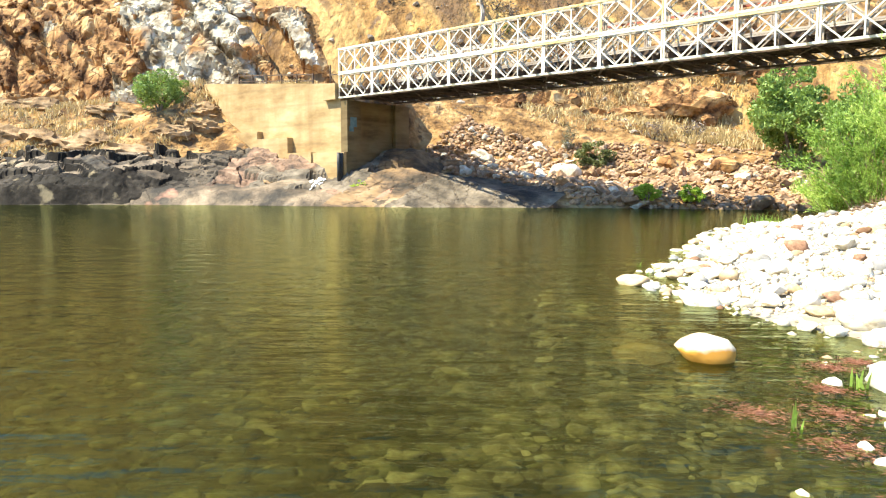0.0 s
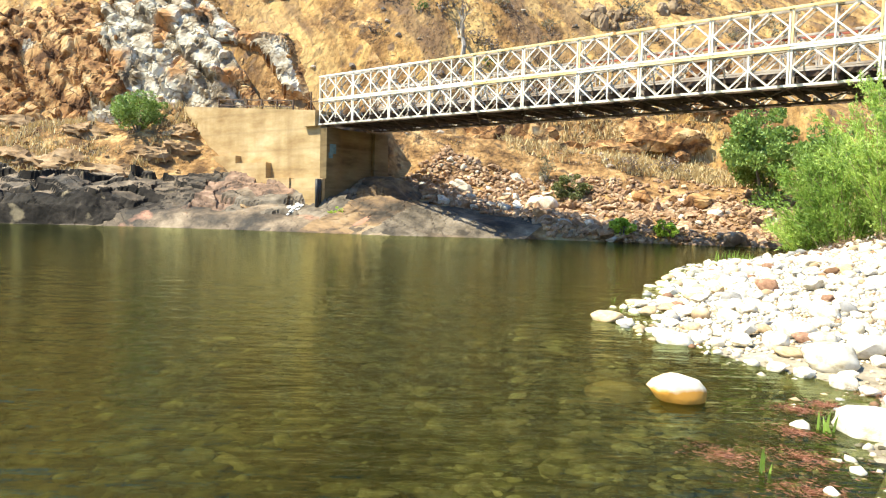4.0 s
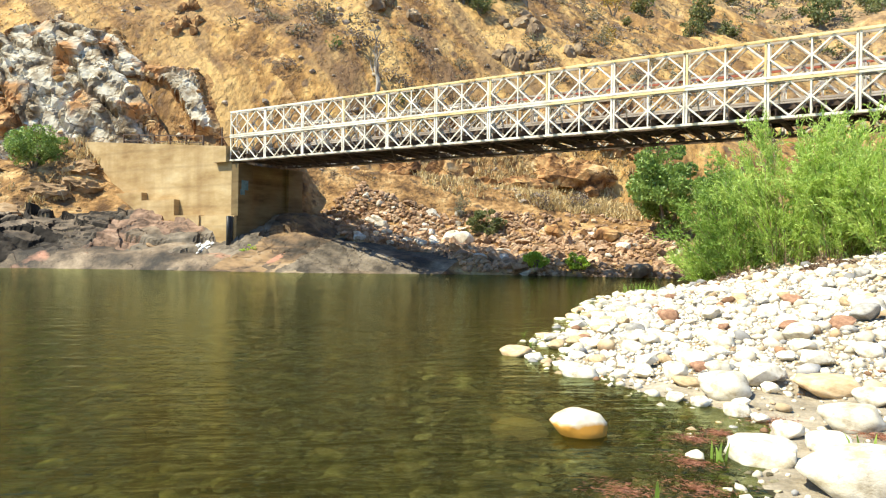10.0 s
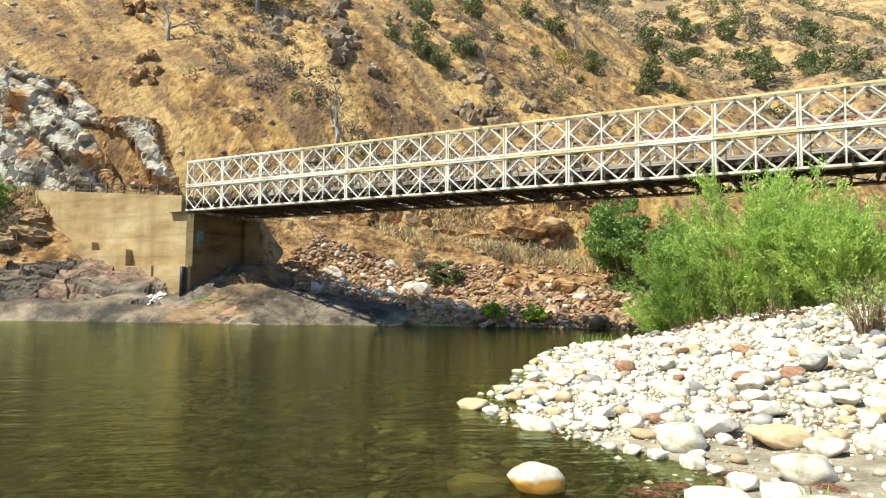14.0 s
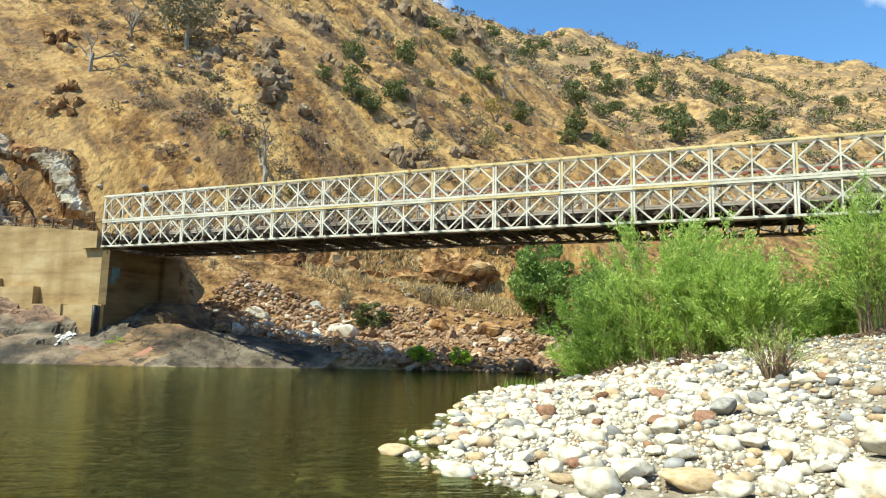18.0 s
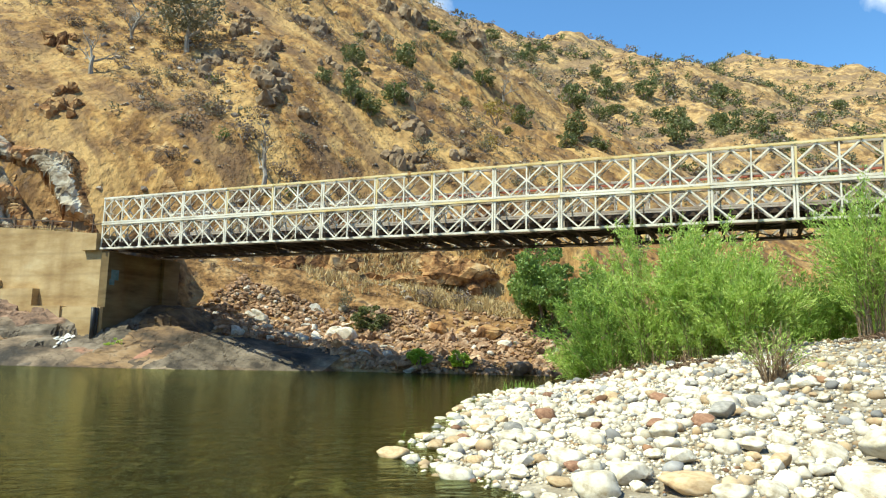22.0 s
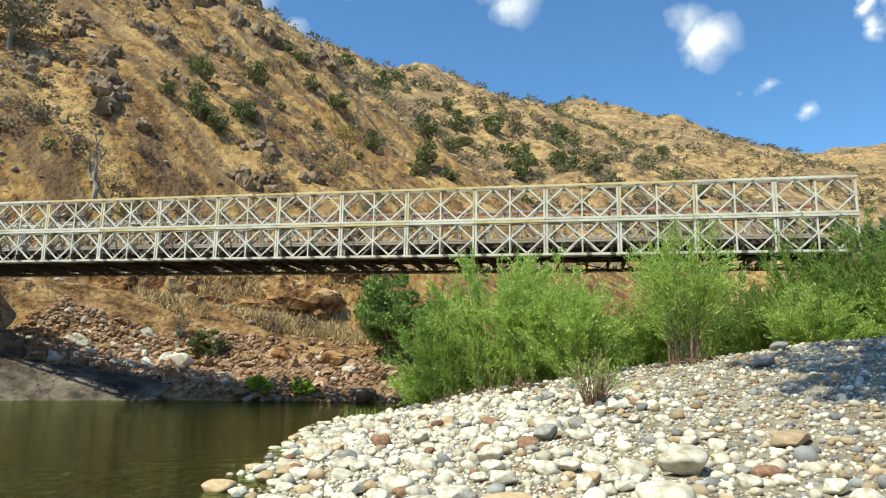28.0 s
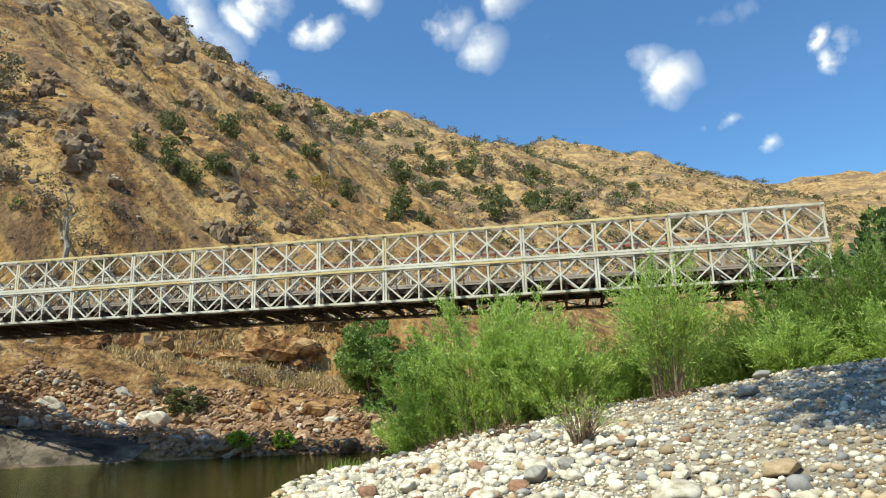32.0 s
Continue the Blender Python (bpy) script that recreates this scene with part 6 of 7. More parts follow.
M_BANKSTONE = material("tan_bank_stone", [(0.36, (0.09, 0.055, 0.03)), (0.5, (0.22, 0.14, 0.075)), (0.7, (0.37, 0.26, 0.155))], scale=0.8, rough=0.93, bump=0.4, bump_scale=5.0, fine=(7.0, 0.25), island=0.2,
                       bump_dist=0.08)
bank_stones()


def bank_plants():
    rng = np.random.default_rng(88)
    g = shrub_data(900, 7000, 0.045, M_BUSH2, 50, (0.5, 0.5, 0.42), 0.42)
    shrub("round_shrub", g, -17.6, -2.8, 4.1, "dense rounded green shrub on the earth bank", "", rng, 0.95)
    sage = shrub_data(901, 5000, 0.05, M_OAK, 34, (0.5, 0.42, 0.36), 0.36)
    shrub("round_shrub", sage, 10.4, 13.6, 2.9, "low dark green shrub among the rubble", "", rng, 0.85)
    olive = shrub_data(902, 900, 0.06, M_SAGE, 24, (0.4, 0.4, 0.5), 0.5)
    shrub("round_shrub", olive, 8.1, 14.4, 1.7, "thin grey-green shrub among the rubble", "", rng, 1.1)
    for i, (x, y, s) in enumerate([(17.4, 7.5, 1.7), (19.4, 8.5, 1.45)]):
        t = shrub_data(910 + i, 3000, 0.10, M_TUFT, 24, (0.5, 0.45, 0.42), 0.42)
        shrub("green_tuft", t, x, y, s, "bright green waterside tuft at the foot of the rubble", "waterside tufts", rng, 0.85, "plant")
    t = shrub_data(915, 500, 0.09, M_TUFT, 14, (0.5, 0.45, 0.35), 0.35)
    shrub("green_tuft", t, 2.4, -0.6, 0.9, "small green tuft below the abutment", "waterside tufts", rng, 0.9, "plant")
    for x, y, s in [(-21.0, -13.5, 1.0), (-15.5, -12.0, 0.7), (-11.0, -9.4, 0.7), (-25, -16.5, 1.3)]:
        shrub("green_tuft", t, x, y, s, "small green tuft growing from the rock shelf", "waterside tufts", rng, 0.9, "plant")
    # dark broad-leaved trees on the far bank and past the bridge end
    for i, (x, y, w, h, label) in enumerate([(21.6, 19.5, 5.6, 6.4, "dark green leafy tree on the far bank under the bridge"), (25.6, 18.5, 5.2, 5.8, "dark green leafy tree on the far bank under the bridge"),
                                             (50.5, 7.5, 8.0, 11.5, "tall dark green tree beyond the end of the bridge"), (57.0, 4.0, 9.0, 12.0, "tall dark green tree beyond the end of the bridge")]):
        m = shrub_data(920 + i, 10000, 0.045, M_BUSH2 if i < 2 else M_OAK2, 60, (0.5, 0.5, 0.42), 0.56)
        shrub("leafy_tree", m, x, y, w, label, "leafy trees by the river", rng, h / w, "tree")


M_TUFT = leaf_material("fresh_waterside_leaf", (0.30, 0.46, 0.05), (0.58, 0.72, 0.14), 0.5)
M_BUSH2 = leaf_material("dense_green_leaf", (0.12, 0.20, 0.04), (0.30, 0.42, 0.11), 0.3)
M_OAK2 = leaf_material("dark_green_leaf", (0.035, 0.075, 0.02), (0.10, 0.17, 0.045), 0.25)
bank_plants()


def bar_willows():
    L1 = "large pale green willow bush on the cobble bar"
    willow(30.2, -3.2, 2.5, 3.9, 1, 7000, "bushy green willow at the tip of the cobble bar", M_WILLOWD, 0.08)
    willow(28.7, -1.6, 1.5, 1.9, 2, 3500, "low green willow at the water's edge", M_WILLOW, 0.05)
    willow(31.9, -4.2, 2.7, 5.5, 3, 9500, L1, M_WILLOW, 0.04)
    willow(33.4, -5.2, 2.4, 4.7, 4, 9000, L1, M_WILLOW, 0.04)
    willow(34.7, -6.6, 1.8, 3.2, 5, 6000, L1, M_WILLOW, 0.04)
    willow(35.2, -12.2, 0.75, 1.45, 6, 260, "small willow with bare brown canes on the cobbles", M_WILLOW, 0.5, stems=80, leaf=(0.12, 0.025))
    willow(38.1, -6.6, 1.8, 4.9, 7, 4800, "upright willow with brown canes at the top of the bar", M_WILLOW, 0.22, stems=60)
    D = "green willow thicket at the back of the bar"
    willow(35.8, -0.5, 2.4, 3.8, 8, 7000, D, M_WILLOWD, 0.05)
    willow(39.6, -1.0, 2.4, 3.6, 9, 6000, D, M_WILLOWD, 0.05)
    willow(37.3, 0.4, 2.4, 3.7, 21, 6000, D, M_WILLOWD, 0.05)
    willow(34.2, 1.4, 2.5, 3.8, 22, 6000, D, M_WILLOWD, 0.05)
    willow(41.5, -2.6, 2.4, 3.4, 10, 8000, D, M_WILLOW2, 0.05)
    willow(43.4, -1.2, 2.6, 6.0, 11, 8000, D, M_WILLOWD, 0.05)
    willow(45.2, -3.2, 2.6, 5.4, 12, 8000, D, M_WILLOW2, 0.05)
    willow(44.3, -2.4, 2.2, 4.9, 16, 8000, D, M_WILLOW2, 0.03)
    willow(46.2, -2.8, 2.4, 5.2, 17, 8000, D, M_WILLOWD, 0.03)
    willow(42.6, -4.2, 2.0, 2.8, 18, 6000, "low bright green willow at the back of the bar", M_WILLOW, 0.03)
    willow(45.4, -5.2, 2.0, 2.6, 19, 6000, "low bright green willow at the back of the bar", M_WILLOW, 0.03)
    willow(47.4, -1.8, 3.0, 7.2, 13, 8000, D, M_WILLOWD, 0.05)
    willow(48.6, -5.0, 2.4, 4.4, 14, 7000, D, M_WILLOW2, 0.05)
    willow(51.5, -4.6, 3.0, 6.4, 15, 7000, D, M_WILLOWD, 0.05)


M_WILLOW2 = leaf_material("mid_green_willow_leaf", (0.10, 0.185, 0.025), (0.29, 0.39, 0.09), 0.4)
bar_willows()


def shade_tree():
    """An unseen tall tree, added so that dappled shade lies on the upper beach."""
    rng = np.random.default_rng(99)
    t = thing("riverside_tree", "unseen tall leafy tree placed to shade the upper beach", "tree")
    child("trunk", mesh_from("trunk", *tube([(37.5, -39.5, 0), (37.0, -37.5, 10), (34.5, -32.0, 20), (32.5, -27.5, 27)], [0.5, 0.42, 0.3, 0.12], 10), M_BARK, True), t)
    p, q = crown_points(rng, 7000, (5.2, 5.2, 4.2), 66)
    v, f = leaf_cards(p + (33.3, -26.0, 28.0), q + rng.normal(size=p.shape), 0.5, 0.32, rng)
    child("crown", mesh_from("crown", v, f, M_BUSH), t)


shade_tree()


# ---------------------------------------------------------------- the cobble beach
def banded_stone():
    """Pale stone whose foot is stained ochre up to an uneven old water line."""
    m = material("ochre_banded_stone", [(0.34, (0.46, 0.33, 0.18)), (0.5, (0.62, 0.54, 0.40)), (0.72, (0.72, 0.68, 0.58))], scale=3.0, rough=0.75, bump=0.3, bump_scale=14.0, bump_dist=0.02)
    nodes, links = m.node_tree.nodes, m.node_tree.links
    bsdf = nodes["Principled BSDF"]
    col = bsdf.inputs["Base Color"].links[0].from_socket
    geo = nodes.new("ShaderNodeNewGeometry")
    sep = nodes.new("ShaderNodeSeparateXYZ")
    links.new(geo.outputs["Position"], sep.inputs["Vector"])
    nz = nodes.new("ShaderNodeTexNoise")
    nz.inputs["Scale"].default_value = 7.0
    links.new(geo.outputs["Position"], nz.inputs["Vector"])
    add = nodes.new("ShaderNodeMath")
    add.operation = "MULTIPLY_ADD"
    add.inputs[1].default_value = 0.09
    links.new(nz.outputs["Fac"], add.inputs[0])
    links.new(sep.outputs["Z"], add.inputs[2])
    mr = nodes.new("ShaderNodeMapRange")
    mr.inputs["From Min"].default_value, mr.inputs["From Max"].default_value = 0.135, 0.175
    mr.inputs["To Min"].default_value, mr.inputs["To Max"].default_value = 1.0, 0.0
    links.new(add.outputs[0], mr.inputs["Value"])
    mx = nodes.new("ShaderNodeMixRGB")
    links.new(mr.outputs["Result"], mx.inputs["Fac"])
    links.new(col, mx.inputs["Color1"])
    mx.inputs["Color2"].default_value = (0.46, 0.22, 0.035, 1)
    links.new(mx.outputs["Color"], bsdf.inputs["Base Color"])
    return m


M_OCHRE = banded_stone()


def beach():
    rng = np.random.default_rng(42)
    pools = {}
    for mat, key in ((M_STONE, "pale"), (M_TAN, "tan"), (M_GREY, "grey"), (M_RUSTSTONE, "rust"), (M_OCHRE, "ochre")):
        pools[key] = [mesh_from("cobble", *stone_shape(1000 + i, 3, 0.6 if i % 3 else 0.25, 0.15), mat, True) for i in range(6)]
    names = {"pale": "smooth white river boulder on the beach", "tan": "smooth tan river boulder on the beach", "grey": "smooth grey river boulder on the beach", "rust": "rust-brown river stone among pale ones", "ochre": "tan boulder with an ochre foot"}

    def put(x, y, w, key, tall=0.6, sink=0.25, label=None, name="river_stone", group="river stones"):
        ob = thing(name, label or names[key], "stone", group=group, data=pools[key][int(rng.integers(0, 6))])
        s = w / 2
        sz = s * tall
        ob.matrix_basis = Matrix.LocRotScale((x, y, max(ground_z(x, y), -0.3) + sz * (1 - 2 * sink)), Euler((rng.uniform(-0.12, 0.12), rng.uniform(-0.12, 0.12), rng.uniform(-0.5, 0.5))),
                                             (s, s * rng.uniform(0.7, 0.9), sz))
        return ob

    # boulders standing in the shallows
    inwater = [(31.23, -20.67, 0.53, "pale"), (31.03, -20.24, 0.38, "pale"), (31.99, -20.46, 0.34, "pale"), (30.99, -17.83, 0.56, "pale"), (30.14, -16.67, 0.42, "pale"), (31.28, -18.55, 0.44, "pale"),
               (30.44, -18.28, 0.49, "pale"), (30.32, -18.91, 0.29, "pale"), (31.11, -19.21, 0.25, "pale"), (31.09, -19.63, 0.27, "tan"), (29.72, -19.62, 0.6, "tan"), (29.24, -17.35, 0.38, "tan"),
               (29.54, -17.3, 0.22, "grey"), (31.43, -20.14, 0.2, "pale"), (30.75, -20.1, 0.3, "pale"), (30.7, -19.4, 0.34, "pale")]
    for x, y, w, k in inwater:
        put(x, y, w, k, 0.5, 0.25, "pale boulder half out of the shallow water", "shallows_boulder", "boulders in the water")
    marked = [(33.12, -21.14, 0.56, "pale"), (33.37, -20.46, 0.6, "pale"), (32.39, -19.67, 0.61, "pale"), (32.63, -20.77, 0.37, "tan"), (32.66, -21.4, 0.26, "pale"), (32.94, -21.52, 0.23, "pale"),
              (33.36, -21.72, 0.32, "pale"), (33.57, -21.88, 0.22, "pale"), (33.87, -22.43, 0.33, "pale"), (33.85, -23.25, 0.64, "pale"), (34.27, -22.72, 0.45, "pale"), (34.48, -23.71, 0.73, "pale"),
              (34.1, -20.53, 0.72, "tan"), (34.38, -21.96, 0.54, "pale"), (34.5, -20.99, 0.52, "pale"), (33.42, -22.3, 0.11, "grey"), (32.98, -22.69, 0.13, "grey"), (33.31, -17.25, 0.33, "rust"),
              (34.3, -16.56, 0.59, "grey"), (32.22, -16.54, 0.27, "rust"), (32.95, -13.74, 0.48, "rust"), (33.87, -19.5, 0.46, "pale"), (33.54, -18.05, 0.52, "pale"), (32.49, -18.22, 0.47, "pale")]
    more = [(35.72, -13.76, 0.62, "pale"), (38.15, -17.27, 0.8, "tan"), (35.69, -18.93, 0.54, "pale"), (34.33, -15.64, 0.58, "pale"), (37.31, -19.27, 0.44, "rust"), (33.87, -15.78, 0.35, "pale"),
            (36.32, -19.07, 0.8, "pale"), (34.42, -18.67, 0.41, "pale"), (34.75, -18.5, 0.46, "pale"), (36.93, -18.04, 0.33, "tan"), (37.06, -19.07, 0.25, "grey"), (34.92, -16.62, 0.42, "pale"),
            (37.0, -16.91, 0.36, "pale"), (39.5, -10.2, 0.75, "grey"), (40.4, -8.2, 0.6, "grey"), (36.2, -12.9, 0.45, "pale"), (36.9, -11.4, 0.4, "pale"), (35.9, -20.9, 0.7, "pale"), (42.0, -12.0, 0.5, "tan")]
    for x, y, w, k in marked + more:
        put(x, y, w, k, rng.uniform(0.3, 0.42) if k == "tan" else rng.uniform(0.5, 0.72))
    # the rest of the countable stones, then the uncountable ones
    taken = [(x, y, w / 2) for x, y, w, _ in inwater + marked + more]
    grid = {}

    def clear(x, y, r):
        for i in range(int(x - 1), int(x + 2)):
            for j in range(int(y - 1), int(y + 2)):
                for a, b, c in grid.get((i, j), ()):
                    if (a - x) ** 2 + (b - y) ** 2 < (0.74 * (c + r)) ** 2:
                        return False
        return True

    for x, y, r in taken:
        grid.setdefault((int(x), int(y)), []).append((x, y, r))
    xs = lambda y: np.interp(y, [-31, -28.8, -26.5, -24.5, -22.6, -21.2, -20.5, -18.5, -13, -8, -5, -1.5, 0.6], [33.2, 34.2, 34.5, 34.3, 33.7, 32.9, 31.4, 30.2, 28.9, 27.6, 27.0, 27.6, 28.7])
    small, count = [], 0
    for tries in range(125000):
        y = rng.uniform(-27.5, 0.5)
        off = rng.uniform(-0.25, 20) if rng.uniform() < 0.6 else rng.uniform(-0.3, 6)
        if rng.uniform() < 0.06:
            off = rng.uniform(-1.0, 0.1)
        x = float(xs(y)) + off
        if math.hypot(x - EYE[0], y - EYE[1]) < 1.3:
            continue
        coarse = 1.0 if off < 5 else max(0.36, 1.0 - (off - 5) * 0.13)
        r = (0.028 + 0.17 * rng.uniform() ** 3.2 * (1 - 0.75 * tries / 125000)) * coarse
        if off > 5.5 and rng.uniform() > 0.03:
            r = 0.028 + (0.15 if off < 8 else 0.09) * rng.uniform() ** 3.0
        if tries < 1500 and off < 7.5:
            r = 0.09 + 0.14 * rng.uniform() ** 1.8
        if y < -20.8 and off < 2.6 and (r > 0.10 or rng.uniform() < 0.93):
            continue
        if not clear(x, y, r):
            continue
        grid.setdefault((int(x), int(y)), []).append((x, y, r))
        if r > 0.105 and count < 240 and -25 < y < -9 and off < 9:
            u = rng.uniform()
            put(x, y, 2 * r, "pale" if u < 0.72 else "tan" if u < 0.84 else "grey" if u < 0.94 else "rust", rng.uniform(0.5, 0.8))
            count += 1
        else:
            small.append((x, y, r))
    z = heights(np.array([p[0] for p in small]), np.array([p[1] for p in small]))
    shapes = [stone_shape(1100 + i, 1 if i < 6 else 2 if i < 12 else 0, 0.5 if i % 2 else 0.25, 0.14) for i in range(18)]
    places = [[], [], [], []]
    for (x, y, r), zz in zip(small, z):
        u = rng.uniform()
        high = min(max((x - float(xs(y)) - 5) / 5, 0), 1)
        k = 0 if u < 0.72 - 0.38 * high else 1 if u < 0.84 - 0.2 * high else 2 if u < 0.935 + 0.01 * high else 0 if u < 0.97 else 3
        d = math.hypot(x - EYE[0], y - EYE[1])
        shape = int(rng.integers(6, 12)) if r > 0.09 and d < 20 else int(rng.integers(12, 18)) if r < 0.045 and d > 9 else int(rng.integers(0, 6))
        places[k].append((x, y, zz + 0.25 * r, r * rng.uniform(0.9, 1.25), r * rng.uniform(0.75, 1.0), r * rng.uniform(0.55, 0.85), spin(rng, 0.3), shape))
    for k, (mat, label) in enumerate([(M_COBBLE, "bed of small pale rounded cobbles"), (M_COBBLET, "small tan cobbles among the pale ones"), (M_COBBLEG, "small grey cobbles among the pale ones"), (M_COBBLER, "small rust-brown cobbles among the pale ones")]):
        thing("cobbles", label, "cobbles", kind="stuff", data=joined(shapes, places[k], mat, "cobbles"))


M_COBBLER = material("rust_cobbles", [(0.3, (0.16, 0.085, 0.05)), (0.5, (0.27, 0.15, 0.085)), (0.72, (0.38, 0.24, 0.15))], scale=3.0, rough=0.88, bump=0.2, bump_scale=18.0, island=0.35, bump_dist=0.02)
M_COBBLET = material("tan_cobbles", [(0.3, (0.30, 0.20, 0.12)), (0.5, (0.42, 0.31, 0.19)), (0.72, (0.52, 0.42, 0.29))], scale=3.0, rough=0.88, bump=0.2, bump_scale=18.0, island=0.3, bump_dist=0.02)
M_COBBLEG = material("grey_cobbles", [(0.3, (0.17, 0.165, 0.16)), (0.5, (0.27, 0.26, 0.25)), (0.72, (0.38, 0.37, 0.35))], scale=3.0, rough=0.88, bump=0.2, bump_scale=18.0, island=0.3, bump_dist=0.02)
beach()


def shallows_boulder():
    """The boulder nearest in the water: pale top, ochre band where it has been wet."""
    v, f = stone_shape(1205, 3, 0.35, 0.10)
    ob = thing("shallows_boulder", "pale boulder in the shallows with an ochre wet band", "stone", group="boulders in the water", data=mesh_from("shallows_boulder", v * (0.27, 0.22, 0.20), f, M_OCHRE, True))
    ob.location = (32.25, -23.35, 0.05)
    ob.rotation_euler = (0, 0, 0.5)
    v, f = stone_shape(1207, 3, 0.1, 0.06)
    ob = thing("sunken_boulder", "tan boulder just under the water", "stone", group="boulders in the water", data=mesh_from("sunken_boulder", v * (0.32, 0.25, 0.14), f, M_TAN, True))
    ob.location = (31.55, -23.1, -0.17)


shallows_boulder()


def river_stones():
    rng = np.random.default_rng(61)
    shapes = [stone_shape(1300 + i, 2, 0.5, 0.14) for i in range(8)]
    near, deep = [], []
    pts = []
    while len(pts) < 7000:
        d = 2.0 + 15 * rng.uniform() ** 1.3
        a = radians(rng.uniform(-80, 5))
        x, y = EYE[0] + d * math.sin(a), EYE[1] + d * math.cos(a)
        pts.append((x, y))
    P = np.array(pts)
    dn = side(NEAR_SHORE, P[:, 0], P[:, 1])
    z = land(P[:, 0], P[:, 1])
    for (x, y), d, zz in zip(pts, dn, z):
        if d > -0.1:
            continue
        r = 0.03 + 0.15 * rng.uniform() ** 3
        r = min(r, max(0.05, (-zz) * 0.9))
        (near if d > -2.0 - 1.2 * rng.uniform() else deep).append((x, y, zz - 0.05 * r, r * rng.uniform(0.9, 1.6), r, r * rng.uniform(0.3, 0.5), spin(rng, 0.3), int(rng.integers(0, 8))))
    thing("sunken_stones", "algae-covered olive and brown stones on the river bed", "stones", kind="stuff", data=joined(shapes, near, M_SUNK, "sunken_stones"))
    thing("sunken_stones", "stones on the deeper river bed, coloured darker for light lost in depth", "stones", kind="stuff", data=joined(shapes, deep, M_SUNKDARK, "sunken_stones"))


M_SUNK = material("algae_stone", [(0.34, (0.03, 0.025, 0.014)), (0.48, (0.12, 0.10, 0.06)), (0.64, (0.42, 0.37, 0.24))], scale=2.2, rough=0.9, bump=0.3, bump_scale=12.0,
                  fine=(9.0, 0.6), island=0.6)
# Darker algae stone: light lost in deeper water is put into the colour.
M_SUNKDARK = material("depth_dimmed_stone", [(0.34, (0.02, 0.018, 0.009)), (0.48, (0.075, 0.068, 0.034)), (0.66, (0.24, 0.22, 0.12))], scale=2.2, rough=0.9, bump=0.3, bump_scale=12.0,
                      fine=(9.0, 0.6), island=0.55)
river_stones()


def blades(name, label, spots, mat, seed, group="", lean=0.25, kind="", category="grass"):
    """Tufts of upright blades. spots: (x, y, blades, height, radius)."""
    rng = np.random.default_rng(seed)
    for x, y, n, h, r in spots:
        z = max(ground_z(x, y), -0.15)
        vs, fs = [], []
        for i in range(n):
            bx, by = rng.normal(size=2) * r * 0.5
            hh = h * rng.uniform(0.5, 1.1)
            dx, dy = rng.normal(size=2) * lean * hh
            w = 0.010 + 0.004 * rng.uniform()
            a = rng.uniform(0, 3.14)
            wx, wy = math.cos(a) * w, math.sin(a) * w
            k = len(vs)
            vs += [(bx - wx, by - wy, 0), (bx + wx, by + wy, 0), (bx + dx * 0.45 + wx * 0.8, by + dy * 0.45 + wy * 0.8, hh * 0.6), (bx + dx * 0.45 - wx * 0.8, by + dy * 0.45 - wy * 0.8, hh * 0.6),
                   (bx + dx, by + dy, hh)]
            fs += [(k, k + 1, k + 2, k + 3), (k + 3, k + 2, k + 4)]
        thing(name, label, category, group=group, at=(x, y, z), data=mesh_from(name, vs, fs, mat))


blades("water_grass", "thin green grass blades rising from the shallows", [(33.4, -24.75, 5, 0.24, 0.06), (33.51, -23.47, 9, 0.2, 0.06), (27.4, -4.7, 40, 0.45, 0.7), (27.0, -4.0, 40, 0.5, 0.8), (34.48, -22.72, 9, 0.16, 0.08), (28.74, -17.33, 5, 0.2, 0.06),
                                                                           (29.5, -18.6, 4, 0.2, 0.1), (34.6, -23.1, 14, 0.14, 0.1)], M_GRASS, 5, "grass in the shallows")


def algae():
    rng = np.random.default_rng(14)
    for x, y, r in [(33.35, -22.6, 0.16), (33.74, -21.88, 0.34), (34.58, -22.23, 0.2), (33.34, -23.65, 0.2), (33.53, -24.26, 0.3), (33.2, -22.95, 0.2), (33.7, -24.9, 0.34), (33.1, -24.6, 0.25)]:
        n = 700
        a, q = rng.uniform(0, 6.283, n), np.abs(rng.normal(size=n)) * r * 0.55
        p = np.c_[q * np.cos(a) * 1.2, q * np.sin(a), rng.uniform(0.0, 0.012, n)]
        v, f = leaf_cards(p, np.c_[rng.normal(size=(n, 2)), np.zeros(n)], 0.045, 0.005, rng)
        thing("algae_mat", "mat of rust-red algae and weed at the water's edge", "algae", kind="stuff", at=(x, y, max(ground_z(x, y), -0.012) + 0.01), data=mesh_from("algae_mat", v, f, M_ALGAE))


algae()


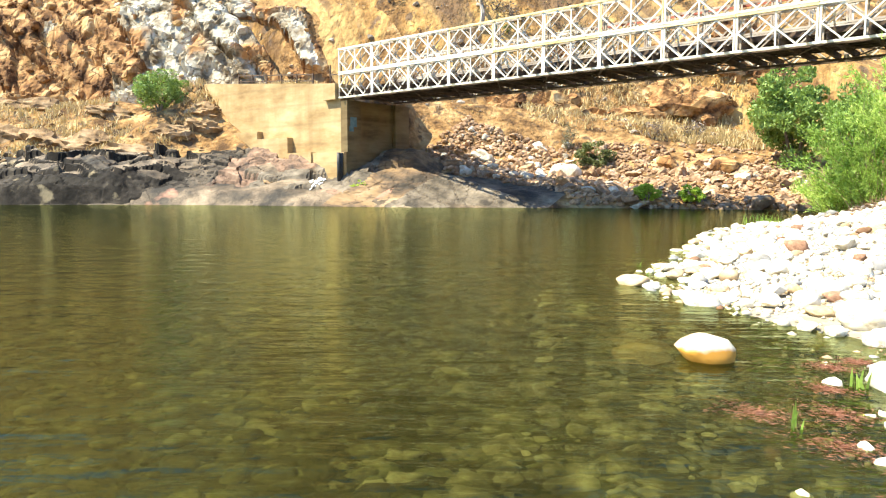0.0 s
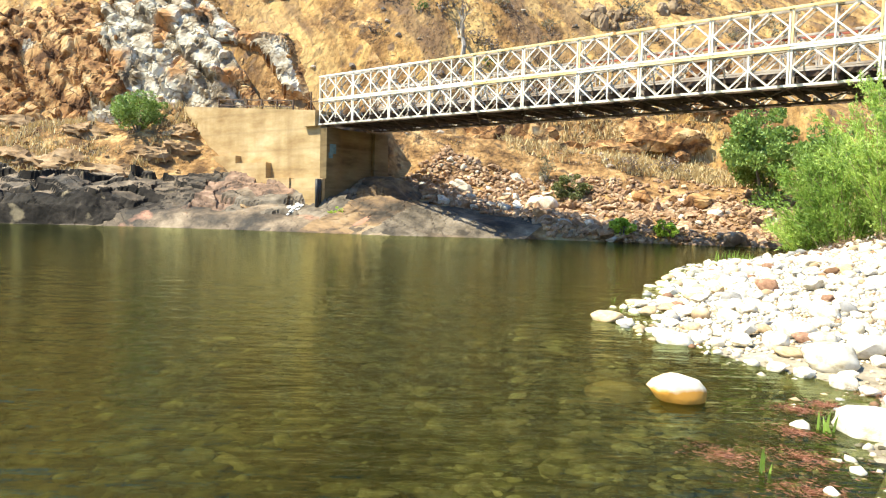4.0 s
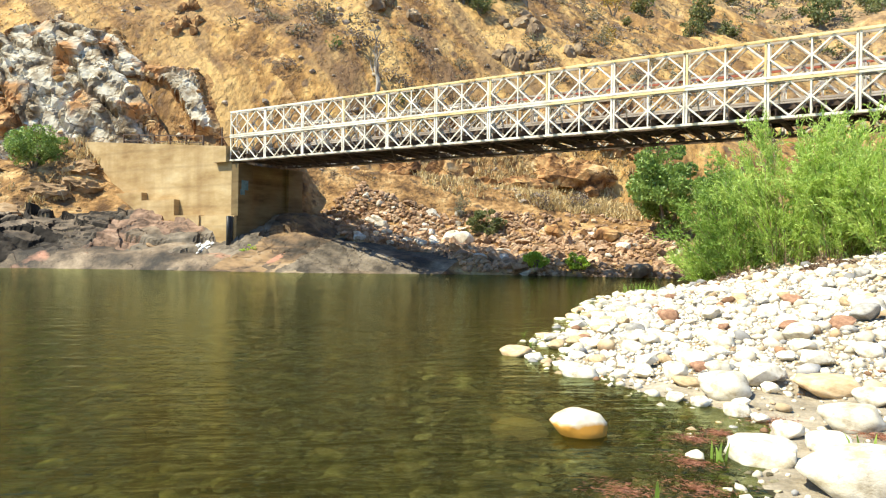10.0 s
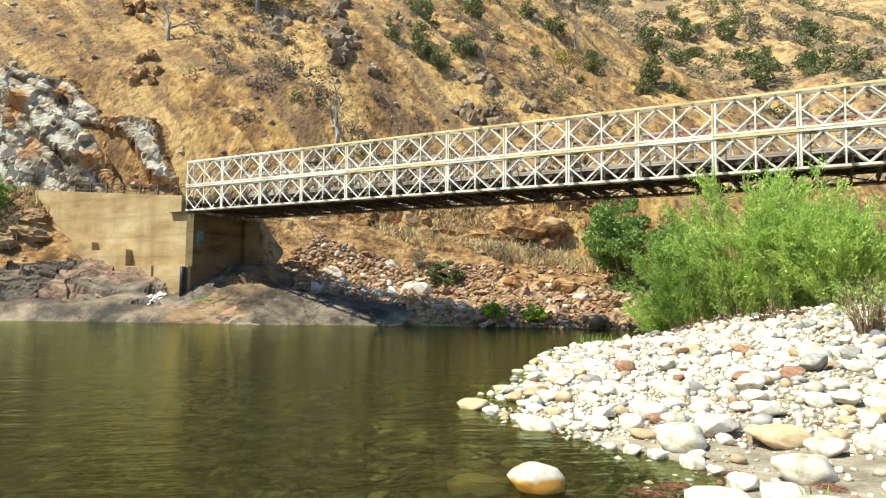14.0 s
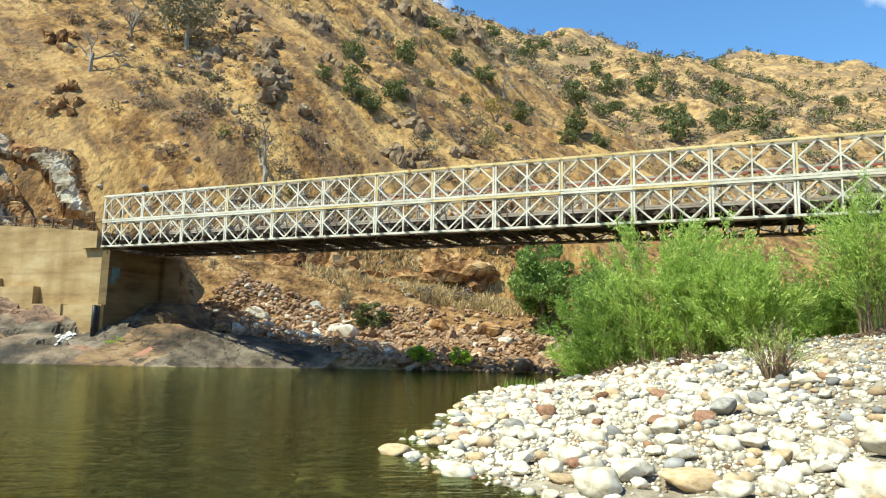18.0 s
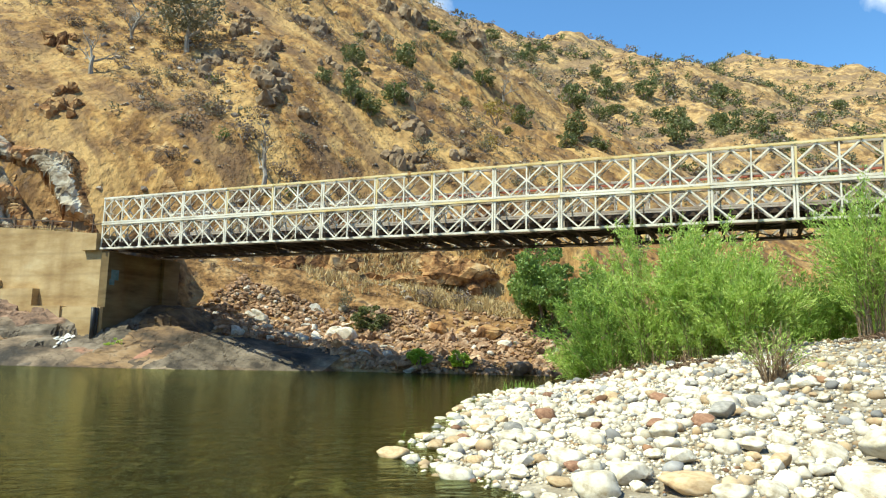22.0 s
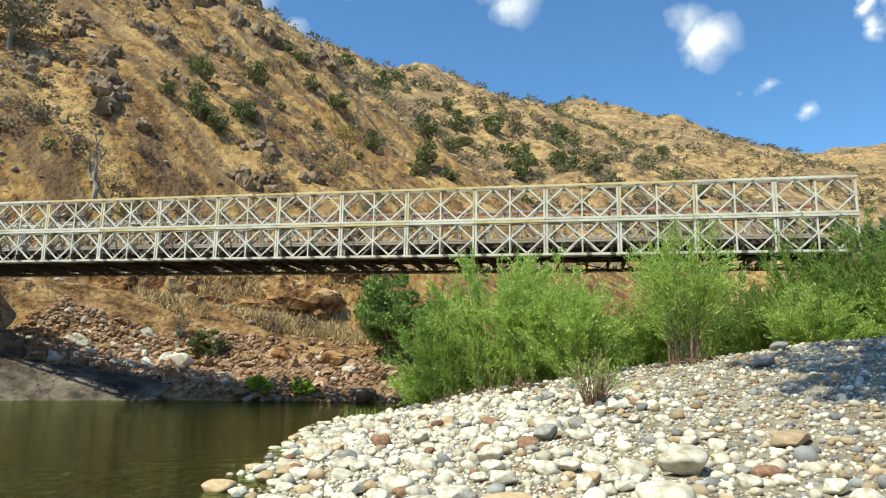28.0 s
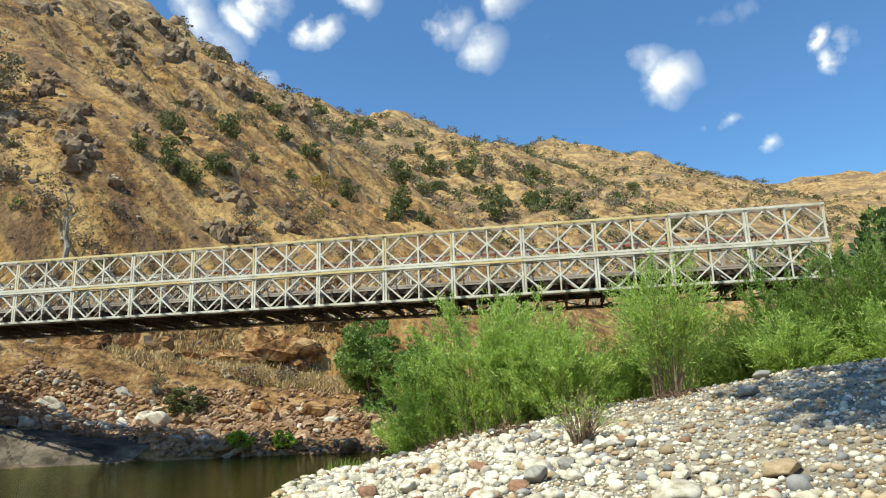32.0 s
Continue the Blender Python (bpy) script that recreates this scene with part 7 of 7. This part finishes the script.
def driftwood():
    rng = np.random.default_rng(15)
    for x, y, r, label in [(30.6, -6.0, 1.3, "heap of dead brown twigs at the foot of the willow"), (37.9, -7.6, 0.9, "heap of dead brown leaves and twigs below the willow"),
                           (44.8, -6.0, 1.4, "heap of dead brown leaves at the edge of the thicket"), (33.2, -7.6, 0.7, "heap of dead brown twigs at the foot of the willow")]:
        n = 700
        a, q = rng.uniform(0, 6.283, n), np.sqrt(rng.uniform(0, 1, n)) * r
        px, py = q * np.cos(a), q * np.sin(a) * 0.7
        z0 = ground_z(x, y)
        pz = land(px + x, py + y) - z0 + rng.uniform(0, 0.22, n) * (1 - q / r * 0.7)
        v, f = leaf_cards(np.c_[px, py, pz], rng.normal(size=(n, 3)) * (1, 1, 0.35), 0.3, 0.03, rng)
        thing("dead_brush", label, "brush", group="dead brush", at=(x, y, z0), data=mesh_from("dead_brush", v, f, M_DRIFT))


driftwood()


def dry_grass():
    """Straw on the earth bank and along the track."""
    rng = np.random.default_rng(33)
    n = 30000
    left = rng.uniform(0, 1, n) < 0.6
    x = np.where(left, rng.uniform(-42, -6, n), rng.uniform(2, 30, n))
    y = np.where(left, rng.uniform(-26, 4, n), rng.uniform(6, 30, n))
    d = side(FAR_SHORE, x, y)
    ok = (d > np.where(left, 6.5, 13.5)) & (d < np.where(left, 16, 22)) & (fbm(np.c_[x, y] / 3.0, 2) > rng.uniform(-0.5, 0.4, n))
    pts = np.c_[x, y][ok][:9000]
    P = np.array(pts)
    z = heights(P[:, 0], P[:, 1])
    n = len(P) * 5
    base = np.repeat(np.c_[P, z], 5, axis=0)
    h = rng.uniform(0.25, 0.6, n)
    d = np.c_[rng.normal(size=(n, 2)) * 0.35, np.ones(n)]
    c = base + np.c_[rng.normal(size=(n, 2)) * 0.12, h * 0.45]
    s = rng.normal(size=(n, 3)) * (1, 1, 0)
    s /= np.linalg.norm(s, axis=1)[:, None]
    v = np.stack([c - d * (h * 0.5)[:, None] - s * 0.035, c - d * (h * 0.5)[:, None] + s * 0.035, c + d * (h * 0.5)[:, None] + s * 0.02, c + d * (h * 0.5)[:, None] - s * 0.02], axis=1).reshape(-1, 3)
    thing("dry_grass", "tufts of bleached dry grass on the earth bank", "grass", kind="stuff", data=mesh_from("dry_grass", v, np.arange(4 * n).reshape(n, 4), M_STRAW))


dry_grass()
